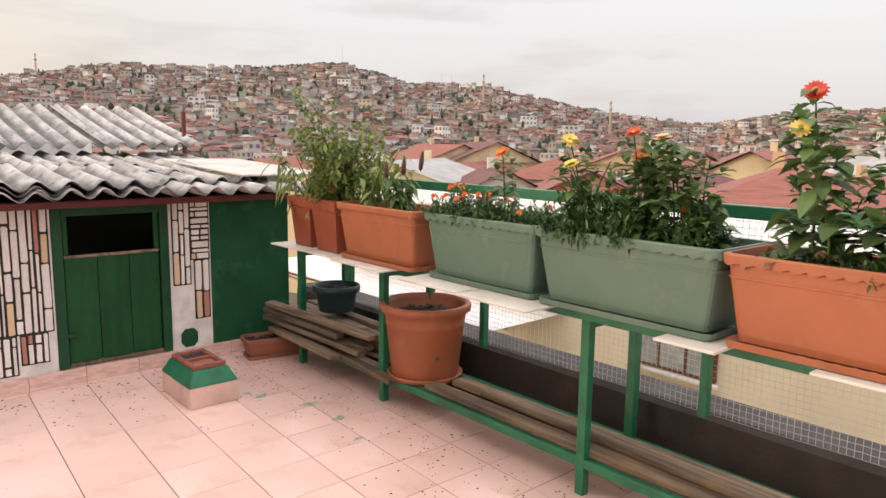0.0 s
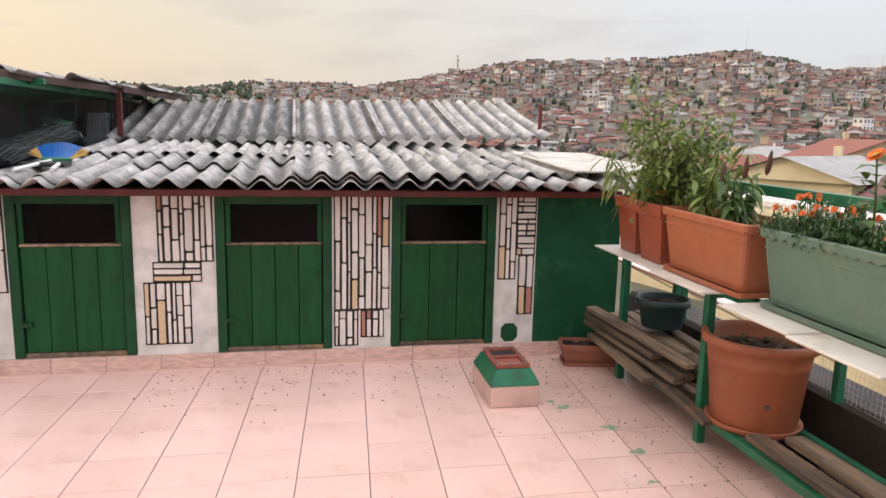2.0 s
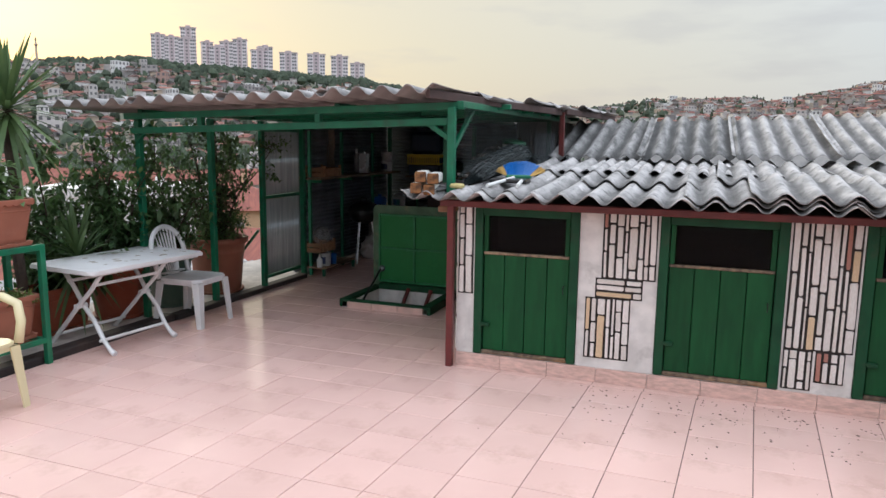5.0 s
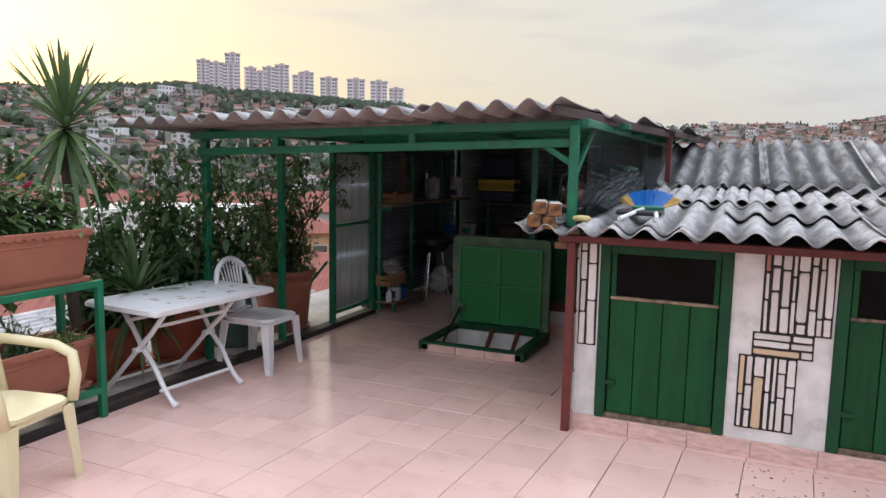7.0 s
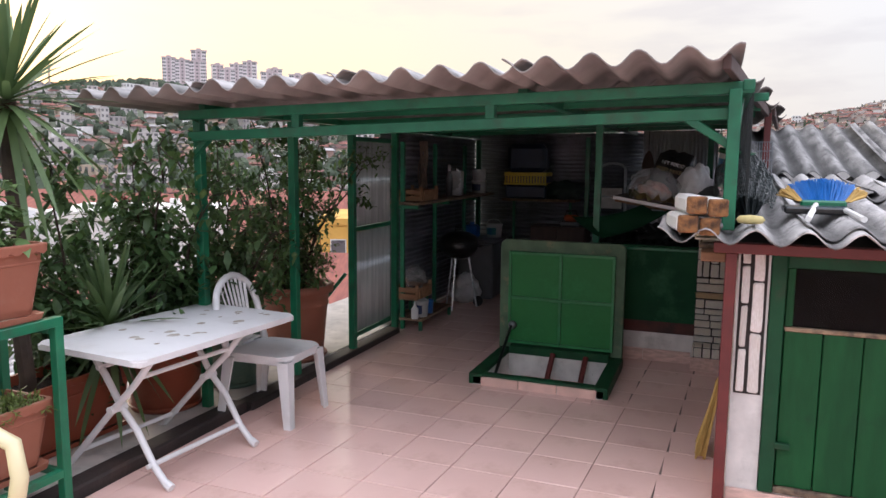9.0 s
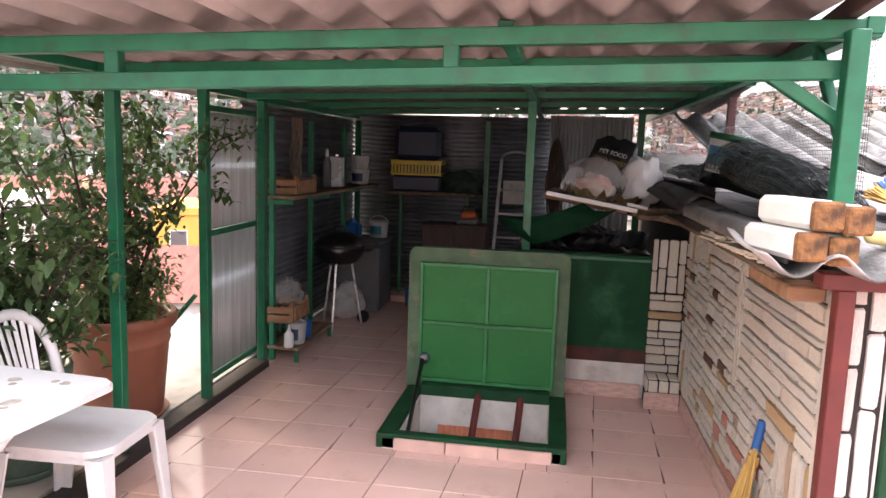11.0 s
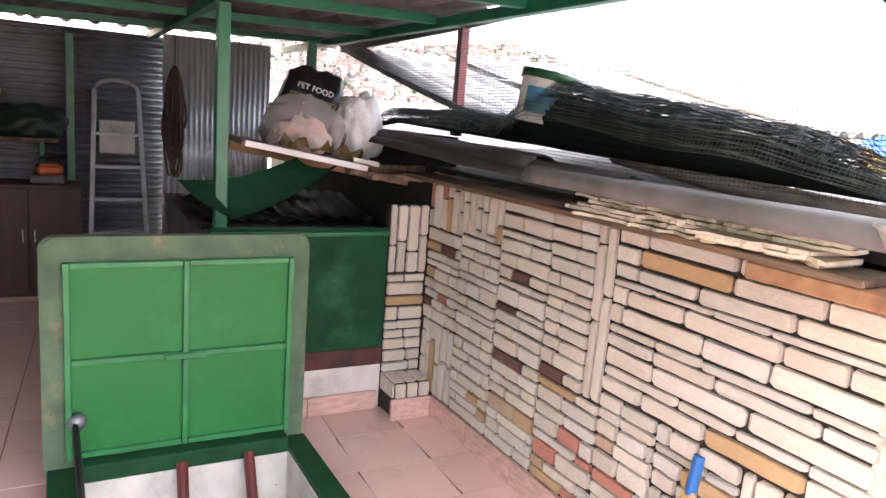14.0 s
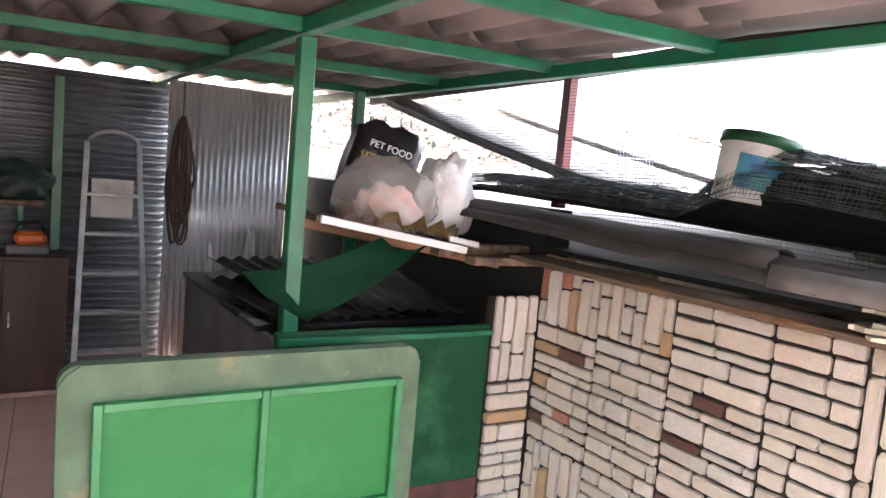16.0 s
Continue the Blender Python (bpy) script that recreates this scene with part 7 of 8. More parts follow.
marigold((3.88, -2.22, ZP), 0.30, 0.50, 0.19, 260, 6, "orange marigolds filling the sage trough", 22)
marigold((3.90, -2.60, ZP), 0.28, 0.26, 0.16, 130, 7, "low green marigold foliage in the sage trough", 2)
zinnia((3.88, -2.42, ZP), 0.37, 8, "leafy young zinnia with one orange bloom", [M_PETO], 0.085, 1, 0.04)
marigold((3.86, -3.02, ZP), 0.34, 0.48, 0.24, 330, 9, "dense marigold foliage with a few orange blooms", 7)
marigold((3.90, -3.40, ZP), 0.30, 0.26, 0.17, 150, 10, "low marigold foliage at the trough's end", 2)
zinnia((3.90, -2.96, ZP), 0.43, 11, "zinnia with yellow and pale blooms", [M_PETY, M_PETY, None, None], 0.088, 4, 0.13)
zinnia((3.90, -3.20, ZP), 0.46, 12, "zinnia with orange-red blooms", [M_PETR, M_PETO, M_WILT, None, None], 0.092, 5, 0.15)
zinnia((3.90, -3.40, ZP), 0.44, 13, "zinnia with peach bloom and broad leaves", [M_PETW, M_WILT, None, None], 0.095, 4, 0.13)
zinnia((3.86, -3.88, ZP), 0.60, 14, "tall zinnia with a red bloom and broad leaves", [M_PETR, M_PETY], 0.12, 2, 0.12)
zinnia((3.90, -4.12, ZP), 0.50, 15, "tall leafy zinnia with one red bloom", [M_PETR, None], 0.12, 2, 0.12)
marigold((3.86, -3.98, ZP), 0.28, 0.55, 0.10, 90, 16, "low green foliage in the terracotta trough", 0)
# left troughs
for k, (y, hh, hd) in enumerate(((-1.22, 0.34, [M_PETY, None, None]), (-1.42, 0.30, [M_PETP, M_PETP, None]), (-1.62, 0.36, [None, M_PETY, None]), (-1.78, 0.3, [M_PETP, None, None]))):
    zinnia((-2.76, y, 1.09), hh, 30 + k, "leafy zinnia with pink and yellow blooms in the weathered trough", hd, 0.10, 4, 0.14)
marigold((-2.76, -1.48, 1.09), 0.30, 0.6, 0.12, 120, 40, "green foliage under the zinnias", 0, M_LEAF)
marigold((-2.74, -1.25, 0.44), 0.28, 0.34, 0.10, 110, 41, "fresh green herb cushion in the lower trough", 0, M_LEAF3, 0.03)
willowy((-2.76, -1.52, 0.44), 0.24, 42, "dark purple-green upright herb", M_LEAFD, 20, 0.04, 0.3, 0.10)


def yucca(at, trunk, n, L, seed, label, up=0.3):
    rn = random.Random(seed)
    t = thing("yucca", at, label, "plant")
    if trunk > 0.05:
        bm = bmesh.new()
        add_tube(bm, [(0.01 * math.sin(k), 0.01 * math.cos(k), trunk * k / 12) for k in range(13)], 0.04, 10, True, 0.034)
        for v in bm.verts:
            v.co += rand_dir(rn) * 0.005
        part("trunk", bm, M_BARK, t)
    for k in range(n):
        bl = bmesh.new()
        a = k * 2.4 + rn.uniform(-0.2, 0.2)
        el = radians(-62 + 144 * ((k + 0.5) / n) ** 0.85)
        d0 = Vector((math.cos(a) * math.cos(el), math.sin(a) * math.cos(el), math.sin(el)))
        ll = L * rn.uniform(0.75, 1.05)
        w = 0.044
        s = d0.cross(UP).normalized()
        nrm = s.cross(d0)
        prev = None
        p0 = Vector((0, 0, trunk - 0.05 + 0.10 * k / n))
        for i in range(6):
            f = i / 5
            c = p0 + d0 * ll * f - UP * (0.16 * ll * f * f * (1.2 - math.sin(el)))
            ww = w * (0.75 + 0.6 * f) * (1 - f) ** 0.55 + 0.001 if f > 0 else w * 0.7
            cur = [bl.verts.new(c + s * ww / 2 + nrm * ww * 0.12), bl.verts.new(c), bl.verts.new(c - s * ww / 2 + nrm * ww * 0.12)]
            if prev:
                for q in range(2):
                    f_ = bl.faces.new((prev[q], prev[q + 1], cur[q + 1], cur[q]))
                    f_.smooth = True
            prev = cur
        part("blade", bl, M_YUCCA, t)
    return t


yucca((-3.17, -0.80, 0.30), 1.44, 84, 0.60, 50, "tall yucca with a spiky crown above the ledge trough")
yucca((-3.02, -0.42, 0.30), 0.30, 60, 0.48, 51, "low yucca shoot with long arching blades")


def shrub(at, h, seed, label, mat, trunk_r, limbs, reach, leaf, per, clump=0.12, name="shrub", low=0.3):
    """Forked woody limbs with leaf clumps and gaps between."""
    rn = random.Random(seed)
    t = thing(name, at, label, "shrub")
    bs, bl = bmesh.new(), bmesh.new()
    ends = []
    for k in range(limbs):
        a = 2 * math.pi * k / limbs + rn.uniform(-0.5, 0.5)
        hh = h * rn.uniform(low, 1.0)
        out = Vector((math.cos(a), math.sin(a), 0)) * reach * rn.uniform(0.35, 1.0)
        pts = []
        for i in range(7):
            f = i / 6
            pts.append(out * f ** 1.3 + Vector((0, 0, hh * f)) + rand_dir(rn) * 0.025 * (i > 0))
        add_tube(bs, pts, trunk_r, 6, True, trunk_r * 0.25)
        for i in range(2, 7):
            for _ in range(3):
                d = rand_dir(rn, 0.25)
                q = pts[i] + d * rn.uniform(0.10, 0.24)
                add_tube(bs, [pts[i], (pts[i] + q) / 2 + rand_dir(rn) * 0.02, q], trunk_r * 0.3, 4, False, 0.0015)
                ends.append(q)
                ends.append((pts[i] + q) / 2)
    for q in ends:
        for _ in range(per):
            p = q + rand_dir(rn) * clump * rn.random()
            L = leaf * rn.uniform(0.6, 1.3)
            add_leaf(bl, p, rand_dir(rn, 0.1), UP, L, L * 0.5, 0.2, 0.3)
    part("wood", bs, M_BARK, t)
    part("crown", bl, mat, t, "small leaves in loose clumps")
    return t


shrub((-3.00, 1.22, 0.46), 1.27, 60, "thin-leaved potted shrub with bare twisted stems", M_LEAFD, 0.014, 11, 0.56, 0.048, 14, 0.11, "potted_shrub", 0.66)
shrub((-3.1, 0.05, 0.35), 1.35, 61, "dense dark climbing shrub with serrated leaves", M_LEAFD, 0.014, 11, 0.44, 0.072, 10, 0.15, "potted_shrub", 0.3)
shrub((-3.35, -0.35, 0.0), 1.55, 62, "dense dark shrub behind the table", M_LEAFD, 0.014, 10, 0.44, 0.080, 13, 0.16, "potted_shrub", 0.35)
shrub((-2.95, 0.52, 0.40), 1.25, 63, "dense climbing shrub along the canopy posts", M_LEAFD, 0.012, 9, 0.34, 0.062, 8, 0.14, "potted_shrub", 0.3)
shrub((3.90, -1.00, ZS + 0.25), 0.66, 66, "bushy light green shrub in the square pot", M_LEAF3, 0.006, 10, 0.23, 0.040, 10, 0.08, "bushy_shrub", 0.45)
shrub((-3.0, 1.25, 0.50), 0.35, 64, "light green undergrowth in the tree pot", M_LEAF, 0.006, 12, 0.30, 0.04, 7, 0.08, "undergrowth", 0.4)
shrub((-3.55, -1.5, 0.0), 1.5, 65, "dark foliage behind the weathered trough", M_LEAFD, 0.014, 10, 0.55, 0.080, 13, 0.16, "potted_shrub", 0.4)

# ---- town ----
crn = random.Random(77)
M_HWALL = material("house_render", (1, 1, 1), (0.86, 0.85, 0.84), rough=0.9, scale=0.25, fine=2, bump=0, island=True, vary=0.12,
                   pieces=[(0.0, (0.52, 0.48, 0.455)), (0.30, (0.36, 0.33, 0.315)), (0.60, (0.70, 0.68, 0.66)), (0.78, (0.50, 0.40, 0.31)), (0.88, (0.38, 0.25, 0.21)), (0.94, (0.24, 0.215, 0.21))])
M_HROOF = material("house_roof", (1, 1, 1), (0.8, 0.78, 0.78), rough=0.9, scale=0.4, fine=3, bump=0, island=True, vary=0.2,
                   pieces=[(0.0, (0.21, 0.082, 0.062)), (0.4, (0.13, 0.058, 0.050)), (0.65, (0.25, 0.125, 0.095)), (0.82, (0.14, 0.12, 0.115)), (0.93, (0.36, 0.34, 0.33))])
M_HWIN = material("house_window", (0.09, 0.085, 0.09), (0.16, 0.15, 0.15), rough=0.3, scale=0.5, bump=0)
M_HTREE = material("far_foliage", (0.055, 0.07, 0.04), (0.035, 0.05, 0.03), rough=0.95, scale=0.3, bump=0, island=True, vary=0.3)


class Soup:
    """Vertices and faces gathered for one large mesh."""

    def __init__(self):
        self.v, self.f, self.m = [], [], []

    def add(self, verts, faces, mi=0):
        k = len(self.v)
        self.v += verts
        self.f += [tuple(k + i for i in q) for q in faces]
        self.m += [mi] * len(faces)

    def make(self, name, mats):
        me = bpy.data.meshes.new(name)
        me.from_pydata(self.v, [], self.f)
        for m_ in mats:
            me.materials.append(m_)
        me.polygons.foreach_set("material_index", self.m)
        me.update()
        return new(name, me)


def house_geo(soup, c, w, d, h, ang, roof, windows=True, roof_h=2.0, mi=(0, 1, 2), floors=None, over=0.5):
    """Walls, roof and proud windows of one house at c."""
    ca, sa = math.cos(ang), math.sin(ang)

    def tr(x, y, z):
        return (c[0] + x * ca - y * sa, c[1] + x * sa + y * ca, c[2] + z)

    a, b = w / 2, d / 2
    soup.add([tr(*p) for p in ((-a, -b, 0), (a, -b, 0), (a, b, 0), (-a, b, 0), (-a, -b, h), (a, -b, h), (a, b, h), (-a, b, h))],
             [(0, 1, 5, 4), (1, 2, 6, 5), (2, 3, 7, 6), (3, 0, 4, 7), (4, 5, 6, 7)], mi[0])
    e, f = a + over, b + over
    z = h - 0.05
    if roof == "hip":
        r = max(0.0, e - f)
        soup.add([tr(*p) for p in ((-e, -f, z), (e, -f, z), (e, f, z), (-e, f, z), (-r, 0, z + roof_h), (r, 0, z + roof_h))], [(0, 1, 5, 4), (1, 2, 5), (2, 3, 4, 5), (3, 0, 4), (3, 2, 1, 0)], mi[1])
    elif roof == "gable":
        soup.add([tr(*p) for p in ((-e, -f, z), (e, -f, z), (e, f, z), (-e, f, z), (-e, 0, z + roof_h), (e, 0, z + roof_h))], [(0, 1, 5, 4), (2, 3, 4, 5), (3, 2, 1, 0)], mi[1])
        soup.add([tr(*p) for p in ((-a, -b, h), (-a, b, h), (-a, 0, h + roof_h * 0.95), (a, -b, h), (a, b, h), (a, 0, h + roof_h * 0.95))], [(0, 2, 1), (3, 4, 5)], mi[0])
    if windows:
        fl = floors or max(1, int(h / 3))
        for side in range(4):
            ln = w if side % 2 == 0 else d
            n = max(2, int(ln / 2.8))
            for j in range(fl):
                z0 = h * (j + 0.32) / fl
                z1 = h * (j + 0.78) / fl
                for k in range(n):
                    u = -ln / 2 + ln * (k + 0.5) / n
                    hw = ln / n * 0.24
                    o_ = 0.06
                    if side == 0:
                        q = [(u - hw, -b - o_), (u + hw, -b - o_)]
                    elif side == 1:
                        q = [(a + o_, u - hw), (a + o_, u + hw)]
                    elif side == 2:
                        q = [(u + hw, b + o_), (u - hw, b + o_)]
                    else:
                        q = [(-a - o_, u + hw), (-a - o_, u - hw)]
                    soup.add([tr(*q[0], z0), tr(*q[1], z0), tr(*q[1], z1), tr(*q[0], z1)], [(0, 1, 2, 3)], mi[2])


def polar(r, az):
    return r * math.sin(radians(az)), r * math.cos(radians(az))


# far hillside town: beyond counting
town = Soup()
for _ in range(15000):
    az = crn.uniform(-72, 86)
    r = 150 + (crest(az) * 1.02 - 150) * crn.random() ** 0.62
    if 27 < az < 39 and r > crest(az) * 0.90:
        continue
    if -47 < az < -24 and r > crest(az) * 0.80:
        continue
    if az < -3 and crn.random() < (0.45 if az < -24 else 0.7):
        continue
    x, y = polar(r, az)
    w, d = crn.uniform(4.2, 8.0), crn.uniform(3.8, 5.8)
    big = crn.random() > 0.965 and r < crest(az) * 0.88
    h = crn.uniform(6, 9) if big else crn.choice((1.4, 1.8, 2.2, 2.8, 3.4, 4.2))
    if big:
        w *= 1.5
    roof = "flat" if big else crn.choice(("hip", "gable", "hip", "gable", "hip", "gable", "flat"))
    house_geo(town, (x, y, terrain(r, az) - 2.0), w, d, h + 2.0, crn.uniform(0, 3.14), roof, big or r < 330, crn.uniform(0.8, 1.5), floors=3 if big else None, over=0.6)
tob = tagged(town.make("hillside_town", [M_HWALL, M_HROOF, M_HWIN]), "hillside crowded with small pale houses under red-brown roofs", "town", kind="stuff")

# far trees among the houses and on the crests
woods = Soup()


def far_tree(soup, c, h, slim):
    n = 7
    rs = [crn.uniform(0.8, 1.2) for _ in range(n)]
    prof = ((0.10, 0.5), (0.45, 1.0), (0.75, 0.72), (0.92, 0.35))
    vs = []
    for f, q in prof:
        for k in range(n):
            a = 2 * math.pi * k / n
            rr = slim * h * q * rs[k] * crn.uniform(0.75, 1.2)
            vs.append((c[0] + rr * math.cos(a), c[1] + rr * math.sin(a), c[2] + h * f + crn.uniform(-0.05, 0.05) * h))
    vs.append((c[0], c[1], c[2] + h))
    fs = []
    for j in range(3):
        for k in range(n):
            fs.append((j * n + k, j * n + (k + 1) % n, (j + 1) * n + (k + 1) % n, (j + 1) * n + k))
    for k in range(n):
        fs.append((3 * n + k, 3 * n + (k + 1) % n, 4 * n))
    soup.add(vs, fs)


for _ in range(5200):
    az = crn.uniform(-72, 86)
    r = 120 + (crest(az) - 120) * crn.random() ** 0.6
    x, y = polar(r, az)
    cyp = crn.random() < 0.15
    far_tree(woods, (x, y, terrain(r, az) - 1), crn.uniform(6, 9) if cyp else crn.uniform(3, 6), 0.13 if cyp else 0.42)
for lo_, hi_, n_, f0 in ((28, 38, 520, 0.90), (-50, -24, 900, 0.78), (39.5, 42.5, 90, 0.93), (8, 26, 90, 0.97), (-24, 5, 160, 0.95), (-72, -3, 1500, 0.25)):
    for _ in range(n_):
        az = crn.uniform(lo_, hi_)
        r = crest(az) * crn.uniform(f0, 1.02)
        x, y = polar(r, az)
        far_tree(woods, (x, y, terrain(r, az) - 1), crn.uniform(5, 9), crn.choice((0.3, 0.4, 0.5)))
tagged(woods.make("far_woods", [M_HTREE]), "dark trees on the crests and between far houses", "woods", kind="stuff")

# apartment towers on the left ridge
M_TOWER = material("tower_render", (0.78, 0.70, 0.69), (0.70, 0.62, 0.61), rough=0.9, scale=0.1, fine=1, bump=0)
M_TOWERP = material("tower_trim", (0.58, 0.46, 0.46), (0.52, 0.42, 0.42), rough=0.9, scale=0.1, bump=0)


def tower(az, top_el, wid, label):
    r = crest(az) * 0.97
    x, y = polar(r, az)
    zt = math.tan(radians(top_el)) * r + 1.5
    zb = terrain(r, az) - 4
    t = thing("apartment_tower", (x, y, zb), label, "apartment building", "ridge towers", -az + crn.uniform(-12, 12))
    h = zt - zb
    w = wid * r
    bm = bmesh.new()
    add_box(bm, -w / 2, w / 2, -w * 0.4, w * 0.4, 0, h)
    part("wall", bm, M_TOWER, t)
    bm = bmesh.new()
    add_box(bm, -w * 0.16, w * 0.16, -w * 0.44, w * 0.44, 0, h + 2.2)
    part("core", bm, M_TOWERP, t)
    bm = bmesh.new()
    add_box(bm, -w / 2 - 0.5, w / 2 + 0.5, -w * 0.4 - 0.5, w * 0.4 + 0.5, h, h + 0.8)
    part("roof", bm, M_TOWERP, t)
    fl = max(5, int(h / 3.1))
    for j in range(fl):
        z0 = h * (j + 0.3) / fl
        for u in (-0.42, -0.28, 0.28, 0.42, 0.0):
            dpt = w * 0.44 if u == 0.0 else w * 0.4
            piece("window", M_HWIN, t, (u * w, -dpt, z0 + 0.75), (0.11 * w, 0.3, 1.5), 0.0)


for az, el, wid in ((-41.6, 7.27, 0.0165), (-39.5, 7.86, 0.0188), (-40.7, 7.15, 0.018), (-39.6, 7.08, 0.0203), (-38.2, 6.92, 0.0139), (-37.5, 6.62, 0.020), (-36.8, 7.01, 0.0163), (-35.8, 7.22, 0.0172),
                    (-34.4, 6.50, 0.0215), (-34.0, 6.76, 0.0182), (-32.2, 6.39, 0.0225), (-30.1, 6.35, 0.0235), (-28.3, 6.25, 0.0225), (-26.9, 5.75, 0.018)):
    tower(az - 0.5, el, wid, "pinkish grey apartment tower on the wooded ridge")

# minarets and masts
for az, r, h in ((11.8, 760, 24), (44.5, 620, 28), (54.5, 560, 26), (-50, 640, 24)):
    x, y = polar(r, az)
    mn = thing("minaret", (x, y, terrain(r, az)), "slim white minaret among the houses", "minaret", "minarets")
    part("shaft", lathe([(0.9, 0), (0.8, h * 0.72), (1.4, h * 0.74), (1.4, h * 0.77), (0.7, h * 0.78), (0.6, h * 0.9)], 10), M_HWALL, mn)
    part("cone", lathe([(0.8, h * 0.9), (0.0, h)], 10), M_HROOF, mn)
for az, h in ((33.2, 55), (41.0, 34), (41.8, 38)):
    r = crest(az)
    x, y = polar(r, az)
    tagged(mesh_ob("radio_mast", tube([(x, y, terrain(r, az)), (x, y, terrain(r, az) + h * 0.7)], 0.3, 5, 0.12), M_TOWERP), "thin radio mast on the hill crest", "mast", "masts")

# nearer houses with parts of their own
WALLS = {"cream": (0.66, 0.55, 0.36), "white": (0.68, 0.66, 0.62), "ochre": (0.62, 0.36, 0.08), "salmon": (0.55, 0.28, 0.20), "grey": (0.40, 0.38, 0.37), "peach": (0.62, 0.42, 0.26)}
HM = {k: material("render_" + k, v, tuple(c * 0.86 for c in v), rough=0.9, scale=0.5, fine=6, bump=0.1, stain=tuple(c * 0.55 for c in v), stain_amt=0.4, stain_scale=0.35) for k, v in WALLS.items()}
M_RED = material("red_brown_tiles", (0.27, 0.095, 0.065), (0.19, 0.07, 0.055), rough=0.9, scale=0.8, fine=10, bump=0.4, stretch=(6, 1, 1))
M_DKR = material("maroon_tiles", (0.15, 0.055, 0.05), (0.11, 0.045, 0.042), rough=0.85, scale=0.8, fine=10, bump=0.4)
M_GRR = material("grey_sheet_roof", (0.36, 0.35, 0.34), (0.27, 0.26, 0.25), rough=0.8, scale=0.6, fine=8, bump=0.3)
M_FRAME = material("white_window_frame", (0.66, 0.65, 0.62), rough=0.6, scale=3, bump=0)
M_FRAMEB = material("brown_window_frame", (0.16, 0.05, 0.03), rough=0.5, scale=5, bump=0)


def near_house(az, r, top, w, d, rz, wall, roof_mat, roof, rh, label, floors=2, over=0.5):
    """top: height of the eaves over the terrace."""
    x, y = polar(r, az)
    z0 = GROUND - 1
    h = top - z0
    t = thing("house", (x, y, z0), label, "house", "", rz)
    s = Soup()
    house_geo(s, (0, 0, 0), w, d, h, 0, "flat", False)
    ob = s.make("wall", [HM[wall]])
    ob.parent = t
    s = Soup()
    house_geo(s, (0, 0, h - 0.01), w, d, 0.03, 0, roof, False, rh, over=over)
    ob = s.make("roof", [HM[wall], roof_mat])
    ob.parent = t
    if roof == "flat":
        part("parapet", box(-w / 2 - 0.1, w / 2 + 0.1, -d / 2 - 0.1, d / 2 + 0.1, h, h + 0.5), HM[wall], t)
    part("chimney", box(w * 0.18, w * 0.18 + 0.5, -0.25, 0.25, h, h + rh + 0.7), HM[wall], t)
    for side in range(4):
        ln = w if side % 2 == 0 else d
        n = max(2, int(ln / 3.2))
        for j in range(floors):
            zc = h - 1.7 - 3.0 * j
            for k in range(n):
                u = -ln / 2 + ln * (k + 0.5) / n
                px, py, ang = ((u, -d / 2, 0), (w / 2, u, 90), (u, d / 2, 180), (-w / 2, u, 270))[side]
                m_ = pose(px, py, zc, 0, 0, ang)
                wn = part("window", moved(box(-0.6, 0.6, -0.06, 0.02, -0.65, 0.65), m_), M_FRAME, t)
                g = mesh_ob("pane", moved(box(-0.52, 0.52, -0.075, -0.061, -0.57, 0.57), m_), M_HWIN)
                g.parent = wn
    return t


